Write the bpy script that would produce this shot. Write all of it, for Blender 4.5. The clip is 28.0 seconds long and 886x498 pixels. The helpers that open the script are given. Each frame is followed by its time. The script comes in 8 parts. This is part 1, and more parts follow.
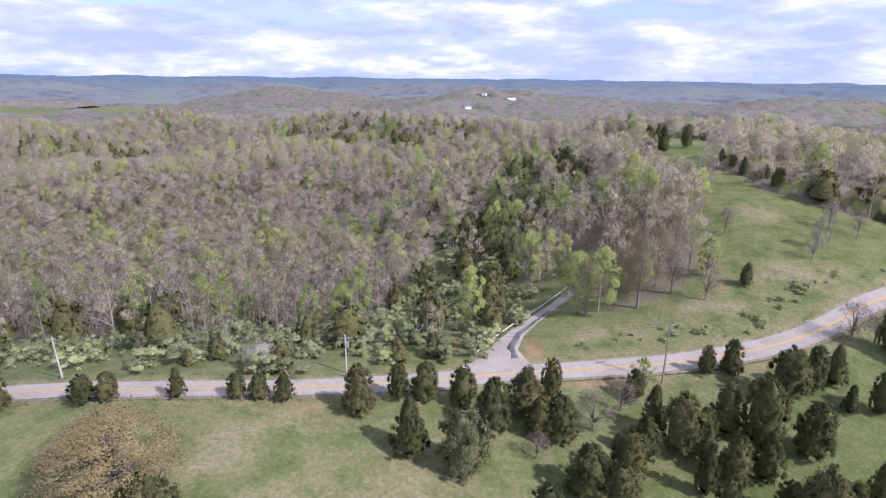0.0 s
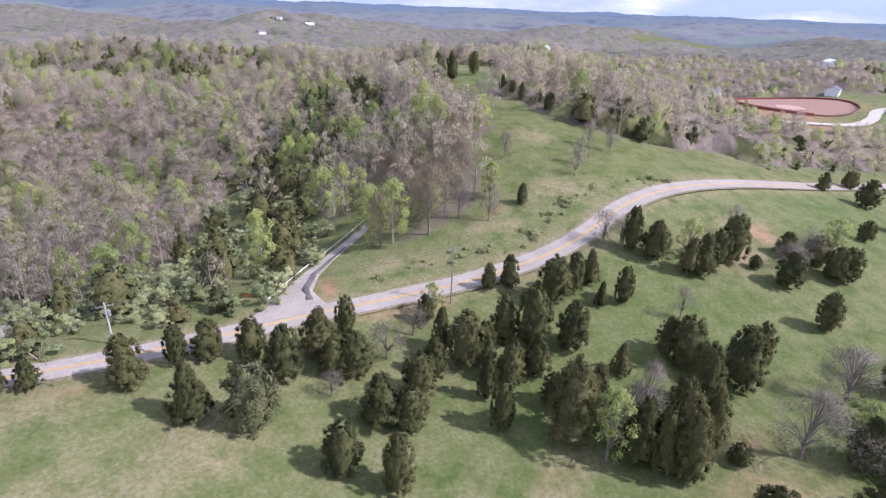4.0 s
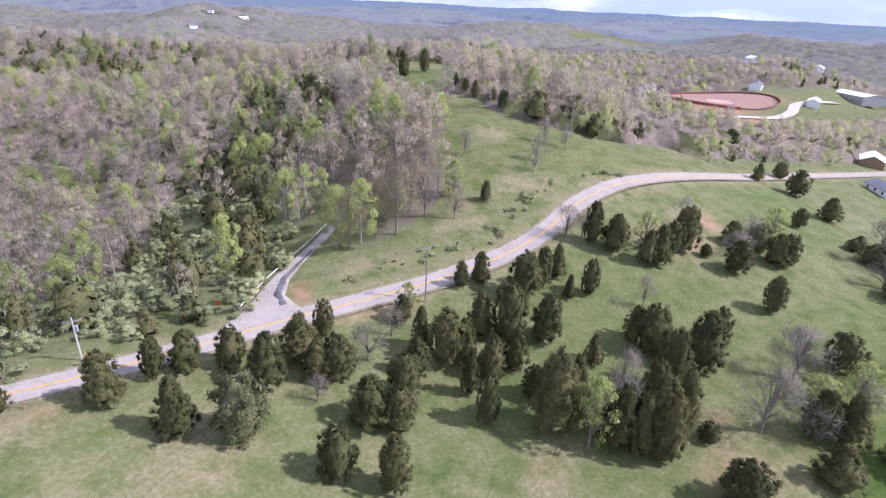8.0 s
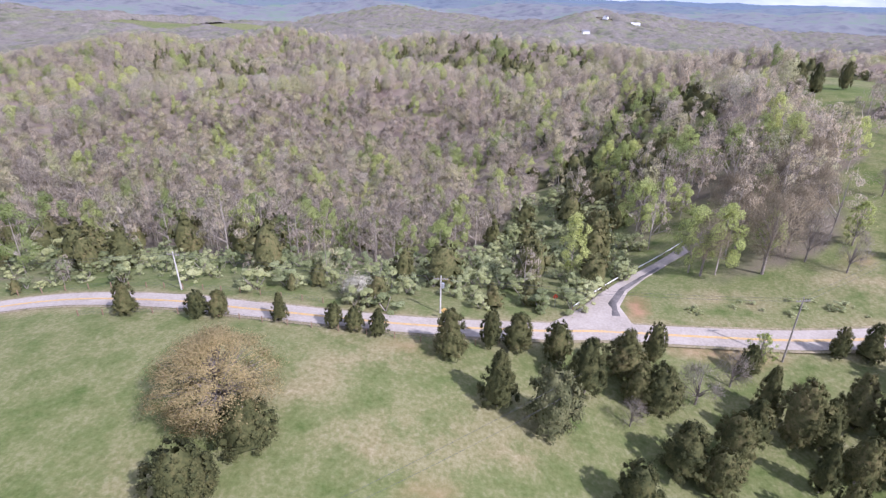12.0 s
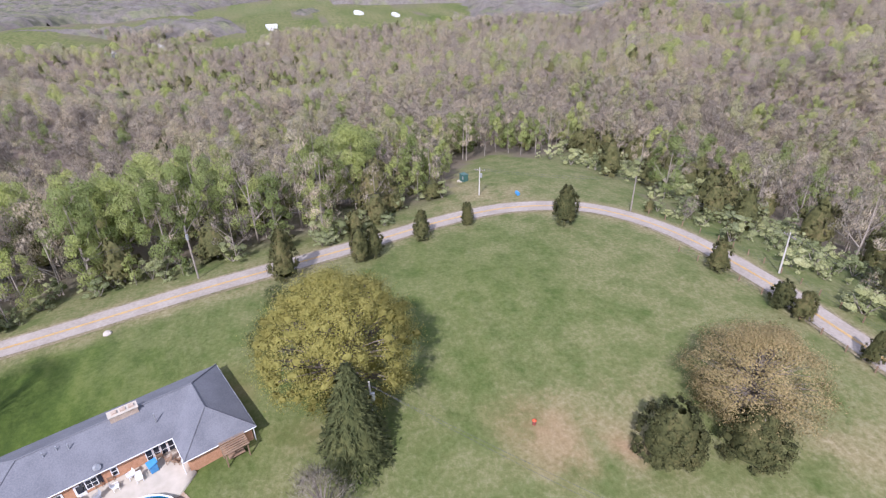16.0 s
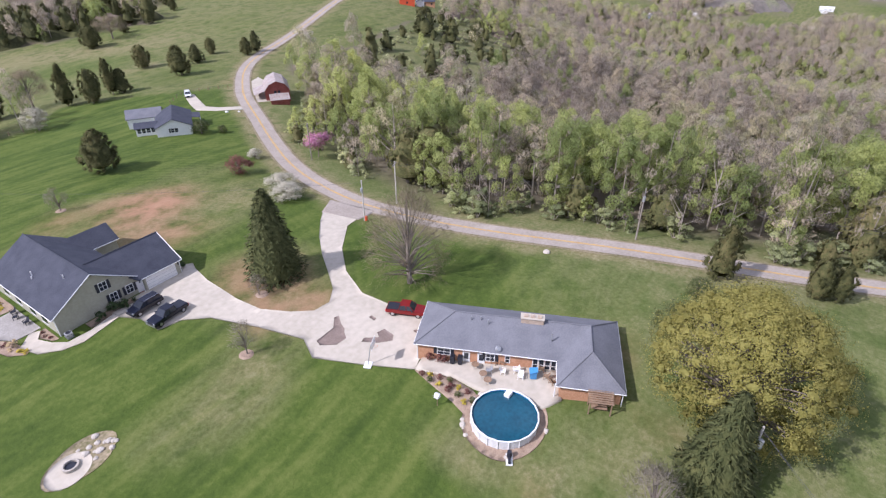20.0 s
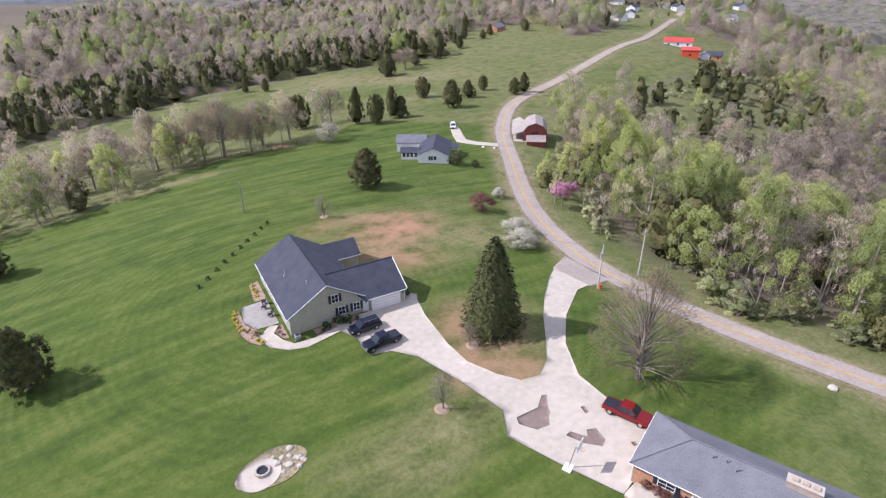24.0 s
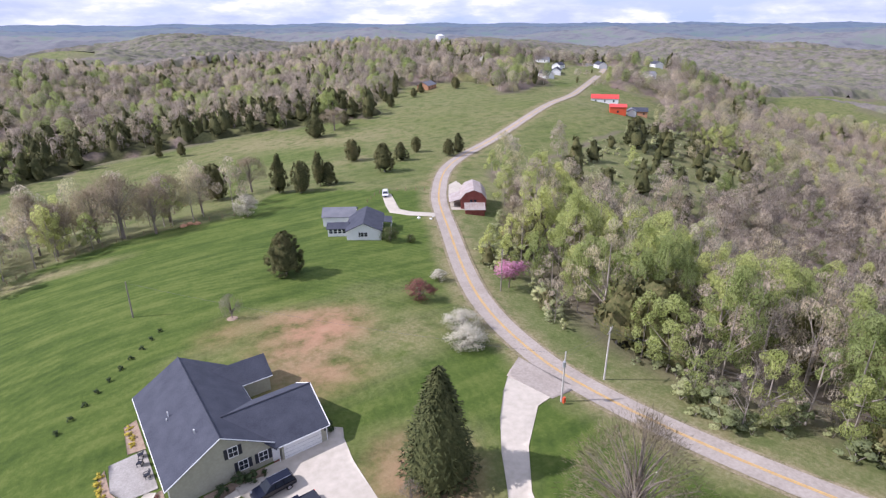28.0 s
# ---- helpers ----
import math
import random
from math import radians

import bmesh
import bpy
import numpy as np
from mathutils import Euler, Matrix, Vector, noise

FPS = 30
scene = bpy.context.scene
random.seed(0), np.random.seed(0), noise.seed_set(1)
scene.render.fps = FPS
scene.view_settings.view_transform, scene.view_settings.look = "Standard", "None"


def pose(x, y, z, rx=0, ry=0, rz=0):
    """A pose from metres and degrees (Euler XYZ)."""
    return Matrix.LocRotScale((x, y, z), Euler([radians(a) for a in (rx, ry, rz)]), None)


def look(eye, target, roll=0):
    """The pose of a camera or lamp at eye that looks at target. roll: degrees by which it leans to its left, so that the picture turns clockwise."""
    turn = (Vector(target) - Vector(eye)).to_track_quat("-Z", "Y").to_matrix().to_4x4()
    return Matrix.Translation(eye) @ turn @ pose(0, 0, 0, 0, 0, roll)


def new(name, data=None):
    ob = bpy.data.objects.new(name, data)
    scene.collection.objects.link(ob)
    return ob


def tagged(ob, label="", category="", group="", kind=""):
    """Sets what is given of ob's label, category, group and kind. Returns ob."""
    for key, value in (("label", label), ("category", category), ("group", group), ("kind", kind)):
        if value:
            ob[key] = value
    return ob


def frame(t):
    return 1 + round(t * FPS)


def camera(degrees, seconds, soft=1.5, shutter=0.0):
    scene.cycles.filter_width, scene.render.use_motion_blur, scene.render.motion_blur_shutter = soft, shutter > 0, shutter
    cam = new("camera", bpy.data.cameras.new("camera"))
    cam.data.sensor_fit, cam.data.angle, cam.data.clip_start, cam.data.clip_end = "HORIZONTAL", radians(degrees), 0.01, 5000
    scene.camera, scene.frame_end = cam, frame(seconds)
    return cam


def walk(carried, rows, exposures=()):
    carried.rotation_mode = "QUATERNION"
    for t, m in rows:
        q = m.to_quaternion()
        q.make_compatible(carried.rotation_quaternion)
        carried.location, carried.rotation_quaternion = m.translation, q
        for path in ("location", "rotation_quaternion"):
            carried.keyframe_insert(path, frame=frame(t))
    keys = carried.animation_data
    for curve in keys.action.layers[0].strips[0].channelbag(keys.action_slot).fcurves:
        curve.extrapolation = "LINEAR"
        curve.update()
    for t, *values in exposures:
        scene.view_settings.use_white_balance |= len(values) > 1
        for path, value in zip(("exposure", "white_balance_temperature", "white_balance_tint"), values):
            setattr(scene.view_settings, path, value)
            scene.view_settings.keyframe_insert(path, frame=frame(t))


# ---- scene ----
cam = camera(77.5, 28.0, soft=1.3)
PATH = [
    (0, (0.00, 0.00, 48.95), (0.00, 47.66, 33.82), 0.64),
    (0.5, (0.86, 1.25, 48.76), (-0.47, 49.67, 36.38), 1.63),
    (1, (1.67, 1.84, 49.18), (0.24, 50.21, 36.61), 2.14),
    (1.5, (2.64, 2.10, 49.29), (1.48, 49.55, 33.57), 1.99),
    (2, (5.35, 1.22, 47.93), (6.71, 48.37, 31.36), 0.60),
    (2.5, (5.35, 1.51, 48.92), (11.27, 47.52, 30.27), 3.28),
    (3, (6.06, 1.43, 48.87), (17.07, 46.73, 30.80), 4.84),
    (3.5, (6.66, 1.19, 48.82), (21.05, 44.60, 28.62), 3.13),
    (5.5, (4.97, 1.70, 50.50), (23.28, 43.60, 30.27), 2.63),
    (6, (4.18, 1.79, 50.48), (26.10, 41.90, 30.23), 2.68),
    (6.5, (3.48, 2.01, 50.24), (25.52, 42.10, 30.07), 2.68),
    (7, (2.61, 1.80, 50.59), (24.74, 41.58, 29.89), 2.87),
    (7.5, (1.83, 2.12, 50.22), (22.73, 42.62, 29.66), 2.75),
    (8, (1.18, 2.56, 49.98), (21.25, 43.44, 29.35), 2.83),
    (8.5, (0.70, 2.82, 50.16), (19.83, 44.15, 29.52), 2.79),
    (9, (0.32, 3.27, 49.81), (18.88, 44.87, 29.21), 2.43),
    (9.5, (-0.05, 3.91, 49.74), (18.43, 45.50, 29.02), 2.09),
    (10, (-0.18, 4.30, 49.47), (18.29, 46.77, 30.63), 2.65),
    (10.5, (-0.48, 4.48, 49.45), (13.79, 47.62, 28.59), 2.16),
    (11, (-0.74, 4.43, 49.51), (5.85, 49.28, 28.42), 1.97),
    (11.5, (-1.10, 4.48, 49.64), (-2.67, 49.79, 28.56), 1.82),
    (12, (-1.15, 4.63, 49.64), (-9.53, 49.14, 28.45), 1.38),
    (12.5, (-1.47, 4.85, 49.63), (-17.19, 47.42, 28.63), 1.35),
    (14.5, (-1.28, 6.22, 49.87), (-37.88, 32.19, 27.83), 0.09),
    (15, (-1.32, 6.37, 50.13), (-40.87, 26.77, 27.34), -0.31),
    (15.5, (-1.27, 6.31, 50.34), (-42.21, 21.03, 25.70), -0.54),
    (16, (-1.07, 6.45, 50.45), (-43.13, 17.19, 25.64), -0.85),
    (16.5, (-0.92, 6.29, 50.43), (-43.80, 13.13, 25.63), -0.81),
    (17, (-0.68, 6.23, 50.37), (-44.02, 9.52, 25.65), -0.83),
    (17.5, (-0.52, 6.21, 50.25), (-42.52, 5.19, 23.14), -0.83),
    (18, (-0.30, 5.87, 50.08), (-41.21, 1.00, 21.74), -0.39),
    (18.5, (-0.28, 5.76, 50.12), (-40.40, -3.46, 21.73), -0.17),
    (19, (-0.27, 5.39, 50.01), (-38.76, -9.16, 21.61), -0.35),
    (19.5, (-0.32, 4.99, 50.09), (-37.13, -13.93, 22.02), -0.25),
    (20, (-0.79, 4.66, 50.00), (-35.81, -19.31, 23.56), -0.32),
    (20.5, (-1.07, 3.89, 49.89), (-33.72, -24.54, 24.89), 0.04),
    (21, (-1.51, 3.54, 49.70), (-31.80, -28.26, 25.79), 0.08),
    (21.5, (-2.09, 2.81, 49.64), (-29.77, -31.02, 25.37), 0.04),
    (22, (-2.85, 1.85, 49.48), (-26.66, -35.99, 27.09), -0.19),
    (22.5, (-3.67, 0.67, 49.46), (-24.84, -38.92, 27.46), -0.51),
    (24.5, (-7.05, -4.14, 48.87), (-29.61, -41.90, 25.10), -1.17),
    (25, (-7.84, -5.66, 48.92), (-32.37, -42.03, 24.94), -1.06),
    (25.5, (-8.83, -7.38, 48.84), (-33.76, -43.01, 24.16), -0.90),
    (26, (-10.20, -9.36, 48.82), (-35.99, -45.92, 26.51), -0.76),
    (26.5, (-11.63, -11.11, 49.10), (-38.12, -48.03, 28.23), -0.72),
    (27, (-13.17, -13.33, 49.21), (-39.59, -49.64, 27.22), -0.49),
    (27.5, (-14.95, -15.39, 49.52), (-41.67, -51.90, 28.24), -0.43),
    (28, (-16.67, -17.65, 49.90), (-43.96, -54.83, 30.61), -0.24),
]

walk(cam, [(t, look(eye, target, roll)) for t, eye, target, roll in PATH], [(0, 0.5, 5655, 24.5), (0.5, -0.15, 5655, 24.5), (1.5, -0.15, 5655, 24.5), (2.0, -0.1, 5655, 24.5), (3.0, 0.35, 5655, 24.5), (6, 0.74, 5535, 28.5), (12, 0.79, 5605, 27.5), (15, 0.65, 5765, 23.5), (17, 0.6, 5785, 23.5), (18, 0.5, 5785, 23.5), (20, 0.48, 5885, 23.5), (28, 0.57, 5925, 23.5)])

# ---- light ----
SUN_AZ, SUN_EL = math.atan2(-0.505, 0.863), radians(43.0)
world = bpy.data.worlds.new("world")
scene.world = world
world.use_nodes = True
wn, wl = world.node_tree.nodes, world.node_tree.links
wn.clear()
w_out, w_bg, w_mix, w_sky = wn.new("ShaderNodeOutputWorld"), wn.new("ShaderNodeBackground"), wn.new("ShaderNodeMix"), wn.new("ShaderNodeTexSky")
w_sky.sky_type, w_sky.sun_disc, w_sky.sun_elevation, w_sky.sun_rotation = "NISHITA", False, SUN_EL, math.pi / 2 - SUN_AZ
w_sky.air_density, w_sky.dust_density, w_sky.ozone_density = 1.0, 0.4, 1.5
w_co, w_map, w_noise, w_ramp = wn.new("ShaderNodeTexCoord"), wn.new("ShaderNodeMapping"), wn.new("ShaderNodeTexNoise"), wn.new("ShaderNodeValToRGB")
w_map.inputs["Scale"].default_value = (2.0, 2.0, 8.0)
w_noise.inputs["Scale"].default_value, w_noise.inputs["Detail"].default_value, w_noise.inputs["Roughness"].default_value = 1.7, 9.0, 0.58
w_ramp.color_ramp.elements[0].position, w_ramp.color_ramp.elements[1].position = 0.4, 0.5
w_mix.data_type = "RGBA"
# clouds: grey-blue bodies with white sunlit tops
w_fine, w_tone = wn.new("ShaderNodeTexNoise"), wn.new("ShaderNodeValToRGB")
w_fine.inputs["Scale"].default_value, w_fine.inputs["Detail"].default_value, w_fine.inputs["Roughness"].default_value = 3.1, 8.0, 0.6
e = w_tone.color_ramp.elements
e[0].position, e[0].color, e[1].position, e[1].color = 0.4, (3.5, 3.95, 5.1, 1), 0.66, (7.4, 7.2, 7.3, 1)
e.new(0.52).color = (4.6, 4.95, 5.9, 1)
wl.new(w_map.outputs["Vector"], w_fine.inputs["Vector"])
wl.new(w_fine.outputs["Fac"], w_tone.inputs["Fac"])
wl.new(w_tone.outputs["Color"], w_mix.inputs["B"])
wl.new(w_co.outputs["Generated"], w_map.inputs["Vector"])
wl.new(w_map.outputs["Vector"], w_noise.inputs["Vector"])
wl.new(w_noise.outputs["Fac"], w_ramp.inputs["Fac"])
wl.new(w_ramp.outputs["Color"], w_mix.inputs["Factor"])
w_low, w_sep, w_up = wn.new("ShaderNodeMix"), wn.new("ShaderNodeSeparateXYZ"), wn.new("ShaderNodeMapRange")
w_low.data_type = "RGBA"
w_up.inputs["From Min"].default_value, w_up.inputs["From Max"].default_value, w_up.inputs["To Min"].default_value, w_up.inputs["To Max"].default_value = 0.0, 0.16, 1.0, 0.25
w_low.inputs["B"].default_value = (3.2, 3.85, 4.95, 1)
wl.new(w_co.outputs["Generated"], w_sep.inputs["Vector"])
wl.new(w_sep.outputs["Z"], w_up.inputs["Value"])
wl.new(w_up.outputs[0], w_low.inputs["Factor"])
wl.new(w_sky.outputs["Color"], w_low.inputs["A"])
wl.new(w_low.outputs["Result"], w_mix.inputs["A"])
wl.new(w_mix.outputs["Result"], w_bg.inputs["Color"])
w_bg.inputs["Strength"].default_value = 0.12
wl.new(w_bg.outputs["Background"], w_out.inputs["Surface"])
sun = new("sun", bpy.data.lights.new("sun", "SUN"))
sun.data.energy, sun.data.angle, sun.data.color = 3.6, radians(0.6), (1.0, 0.965, 0.92)
sun.matrix_world = look((0, 0, 0), (-math.cos(SUN_AZ) * math.cos(SUN_EL), -math.sin(SUN_AZ) * math.cos(SUN_EL), -math.sin(SUN_EL)))


# ---- materials ----
def mat(name, colors, scale=1.0, rough=0.85, bump=0.0, fine=6.0, metal=0.0, random_by="", spread=0.0, tint="", world_space=True, translucent=0.0, gaps=0.0, gap_scale=2.2, gap_tall=0.7):
    """Two or three colours mixed by coarse and fine noise, with optional variation by object, island or attribute."""
    m = bpy.data.materials.new(name)
    m.use_nodes = True
    n, l = m.node_tree.nodes, m.node_tree.links
    b = n["Principled BSDF"]
    b.inputs["Roughness"].default_value, b.inputs["Metallic"].default_value = rough, metal
    if rough >= 0.75:
        b.inputs["Specular IOR Level"].default_value = 0.2
    co = n.new("ShaderNodeTexCoord")
    geo = n.new("ShaderNodeNewGeometry")
    src = geo.outputs["Position"] if world_space else co.outputs["Object"]
    a, f = n.new("ShaderNodeTexNoise"), n.new("ShaderNodeTexNoise")
    a.inputs["Scale"].default_value, f.inputs["Scale"].default_value = scale, scale * fine
    a.inputs["Detail"].default_value = f.inputs["Detail"].default_value = 4.0
    l.new(src, a.inputs["Vector"]), l.new(src, f.inputs["Vector"])
    add = n.new("ShaderNodeMath")
    add.operation = "MULTIPLY_ADD"
    add.inputs[1].default_value = 0.55
    l.new(f.outputs["Fac"], add.inputs[0])
    sub = n.new("ShaderNodeMath")
    sub.operation = "MULTIPLY"
    sub.inputs[1].default_value = 0.45
    l.new(a.outputs["Fac"], sub.inputs[0]), l.new(sub.outputs[0], add.inputs[2])
    ramp = n.new("ShaderNodeValToRGB")
    e = ramp.color_ramp.elements
    e[0].position, e[1].position = 0.36, 0.64
    e[0].color, e[1].color = (*colors[0], 1), (*colors[-1], 1)
    if len(colors) == 3:
        k = e.new(0.5)
        k.color = (*colors[1], 1)
    l.new(add.outputs[0], ramp.inputs["Fac"])
    out = ramp.outputs["Color"]
    rnd = None
    if random_by == "shades":
        at = n.new("ShaderNodeAttribute")
        at.attribute_name = "tint"
        sh, mul = n.new("ShaderNodeValToRGB"), n.new("ShaderNodeMix")
        q = sh.color_ramp.elements
        q[0].color, q[1].color = (0.34, 0.29, 0.235, 1), (0.56, 0.495, 0.4, 1)
        for p, c in ((0.25, (0.42, 0.355, 0.28, 1)), (0.5, (0.515, 0.445, 0.335, 1)), (0.66, (0.545, 0.45, 0.33, 1)), (0.8, (0.52, 0.475, 0.28, 1)), (0.9, (0.42, 0.42, 0.21, 1))):
            q.new(p).color = c
        mul.data_type, mul.blend_type = "RGBA", "MULTIPLY"
        mul.inputs["Factor"].default_value = 1.0
        l.new(at.outputs["Fac"], sh.inputs["Fac"]), l.new(sh.outputs["Color"], mul.inputs["A"]), l.new(out, mul.inputs["B"])
        out = mul.outputs["Result"]
    if random_by == "object":
        rnd = n.new("ShaderNodeObjectInfo").outputs["Random"]
    elif random_by == "island":
        rnd = geo.outputs["Random Per Island"]
    elif random_by in ("attr", "both"):
        at = n.new("ShaderNodeAttribute")
        at.attribute_name = "tint"
        rnd = at.outputs["Fac"]
        if random_by == "both":
            half = n.new("ShaderNodeMix")
            half.inputs["Factor"].default_value = 0.6
            l.new(rnd, half.inputs["A"]), l.new(n.new("ShaderNodeObjectInfo").outputs["Random"], half.inputs["B"])
            rnd = half.outputs["Result"]
    if rnd is not None:
        hsv, mr, mh = n.new("ShaderNodeHueSaturation"), n.new("ShaderNodeMapRange"), n.new("ShaderNodeMapRange")
        mr.inputs["To Min"].default_value, mr.inputs["To Max"].default_value = 1 - spread, 1 + spread
        mh.inputs["To Min"].default_value, mh.inputs["To Max"].default_value = 0.5 + 0.055 * spread, 0.5 - 0.055 * spread
        l.new(rnd, mr.inputs["Value"]), l.new(rnd, mh.inputs["Value"])
        l.new(mr.outputs[0], hsv.inputs["Value"]), l.new(mh.outputs[0], hsv.inputs["Hue"]), l.new(out, hsv.inputs["Color"])
        out = hsv.outputs["Color"]
    l.new(out, b.inputs["Base Color"])
    if bump:
        bp = n.new("ShaderNodeBump")
        bp.inputs["Strength"].default_value, bp.inputs["Distance"].default_value = min(bump, 1.0), 0.05 if bump < 1 else 0.25
        l.new(f.outputs["Fac"], bp.inputs["Height"]), l.new(bp.outputs[0], b.inputs["Normal"])
    if translucent:
        tr, mx = n.new("ShaderNodeBsdfTranslucent"), n.new("ShaderNodeMixShader")
        mx.inputs[0].default_value = translucent
        l.new(out, tr.inputs["Color"]), l.new(b.outputs[0], mx.inputs[1]), l.new(tr.outputs[0], mx.inputs[2])
        l.new(mx.outputs[0], n["Material Output"].inputs["Surface"])
    if gaps:
        # fine gaps between twigs and leaves
        st, gn, gr, cl, gm = n.new("ShaderNodeMapping"), n.new("ShaderNodeTexNoise"), n.new("ShaderNodeMapRange"), n.new("ShaderNodeBsdfTransparent"), n.new("ShaderNodeMixShader")
        st.inputs["Scale"].default_value = (1.0, 1.0, gap_tall)
        gn.inputs["Scale"].default_value, gn.inputs["Detail"].default_value, gn.inputs["Roughness"].default_value = gap_scale, 3.0, 0.7
        gr.inputs["From Min"].default_value, gr.inputs["From Max"].default_value = gaps + 0.04, gaps - 0.04
        last = n["Material Output"].inputs["Surface"].links[0].from_socket
        l.new(src, st.inputs["Vector"]), l.new(st.outputs[0], gn.inputs["Vector"]), l.new(gn.outputs["Fac"], gr.inputs["Value"]), l.new(gr.outputs[0], gm.inputs[0])
        l.new(last, gm.inputs[1]), l.new(cl.outputs[0], gm.inputs[2]), l.new(gm.outputs[0], n["Material Output"].inputs["Surface"])
    return m


def plain(name, color, rough=0.5, metal=0.0, spread=0.12):
    c = tuple(color)
    return mat(name, [tuple(v * (1 - spread) for v in c), tuple(min(1, v * (1 + spread)) for v in c)], 0.7, rough, 0.0, 7.0, metal)


M_BARK = mat("bark", [(0.16, 0.13, 0.105), (0.3, 0.26, 0.215)], 2.0, 0.9, 0.4)
M_TWIG = mat("bare_twigs", [(0.84, 0.84, 0.83), (1.0, 1.0, 0.98), (1.14, 1.14, 1.09)], 0.35, 0.95, fine=7.0, random_by="shades", translucent=0.5, gaps=0.555, gap_scale=3.4, gap_tall=0.2)
M_WOODBARK = mat("grey_forest_bark", [(0.26, 0.22, 0.18), (0.42, 0.37, 0.31)], 0.4, 0.9)
M_SPRING = mat("spring_leaves", [(0.28, 0.33, 0.1), (0.38, 0.43, 0.145), (0.475, 0.515, 0.2)], 0.3, 0.8, random_by="attr", spread=0.32, translucent=0.55, gaps=0.52, gap_scale=4.2, gap_tall=0.6)
M_CEDAR = mat("cedar_foliage", [(0.063, 0.069, 0.026), (0.106, 0.108, 0.04), (0.165, 0.146, 0.06)], 0.3, 0.85, random_by="both", spread=0.42, translucent=0.2, gaps=0.36, gap_scale=4.0)
M_SPRUCE = mat("spruce_needles", [(0.05, 0.06, 0.02), (0.098, 0.106, 0.04)], 0.5, 0.85, random_by="attr", spread=0.3)
M_OLIVE = mat("shrub_leaves", [(0.29, 0.32, 0.13), (0.45, 0.47, 0.25)], 0.06, 0.8, random_by="attr", spread=0.34, translucent=0.45, gaps=0.44, gap_scale=4.5)
M_OAK = mat("yellow_green_leaves", [(0.31, 0.285, 0.075), (0.42, 0.385, 0.12)], 0.4, 0.8, random_by="attr", spread=0.14, translucent=0.45)
M_PINK = mat("pink_blossom", [(0.45, 0.17, 0.27), (0.6, 0.3, 0.4)], 0.6, 0.8, random_by="attr", spread=0.2, translucent=0.2)
M_WHITEB = mat("white_blossom", [(0.4, 0.38, 0.27), (0.62, 0.58, 0.46)], 0.6, 0.8, random_by="attr", spread=0.25, translucent=0.2)
M_MAROON = mat("maroon_leaves", [(0.12, 0.045, 0.04), (0.22, 0.09, 0.07)], 0.6, 0.8, random_by="attr", spread=0.2)
M_ASPHALT = mat("worn_asphalt", [(0.295, 0.253, 0.21), (0.4, 0.35, 0.297)], 0.25, 0.92, 0.25, 9.0)
M_GRAVEL = mat("roadside_gravel", [(0.13, 0.125, 0.055), (0.24, 0.2, 0.12), (0.33, 0.27, 0.18)], 0.5, 0.95, 0.5)
M_YELLOW = mat("faded_yellow_line", [(0.5, 0.3, 0.09), (0.6, 0.4, 0.14)], 0.8, 0.8)
M_CONCRETE = mat("concrete", [(0.42, 0.375, 0.3), (0.53, 0.475, 0.39)], 0.12, 0.85, 0.05, 9.0)
M_WET = mat("brown_stain", [(0.17, 0.125, 0.1), (0.25, 0.19, 0.155)], 1.2, 0.6)


# ---- the ground ----
# Heights: anchors of x, y, z, joined by a smooth surface
ANCHORS = [
    (-45, -20, 0), (-30, -75, 0), (-5, -50, -1.5), (-42, 28, 1), (-20, 45, 1), (20, 20, -6), (15, 58, -8),
    (-71, -62, -1.5), (-84, -13, 1.5), (-92, 45, 1), (-60, 85, 1), (-15, 79, 1), (7, 91, -1), (60, 80, -5), (110, 65, -8), (66, 113, 3),
    (-80, -132, -3), (-126, -150, -4), (-295, -226, -2), (-23, -124, -1), (60, -110, -12), (-60, -260, -14),
    (82, 150, 14), (78, 235, 18), (120, 330, 15), (150, 95, -4), (200, 120, -8), (-128, 58, -2), (-160, 20, -20), (-165, 70, -10), (-160, -90, -20), (-120, 130, -20), (-20, 150, -22), (20, 230, -12),
]
FAR = [
    (-330, 60, -50), (-600, 100, -86), (-600, -200, -86), (-470, -20, -72), (-800, -50, -84), (-950, 150, -80), (-400, 255, -40), (-250, 330, -45), (-60, 300, -42), (-150, 560, -20), (30, 520, -12), (-150, 800, -45), (120, 820, -35), (-500, 520, -30),
    (250, 420, -15), (480, 420, -12), (420, 250, -22), (300, 110, -18), (240, -60, -30), (120, -300, -28), (-100, -520, -20), (-430, -590, 8),
    (-520, -330, -4), (-420, -120, -60), (-900, -250, -60), (200, -700, -20), (900, 300, -30), (700, 900, -10), (-320, 1050, -40), (-1000, 700, -20), (600, -500, -20),
]


def _surface(rows, soft):
    p = np.array(rows, float)
    k = np.sqrt(((p[:, None, :2] - p[None, :, :2]) ** 2).sum(-1) + soft * soft)
    n = len(p)
    a = np.zeros((n + 1, n + 1))
    a[:n, :n], a[n, :n], a[:n, n] = k, 1, 1
    a[:n, :n] -= np.eye(n) * 6.0
    return p, np.linalg.solve(a, np.r_[p[:, 2], 0])


SURF_P, SURF_W = _surface(ANCHORS + FAR, 25.0)


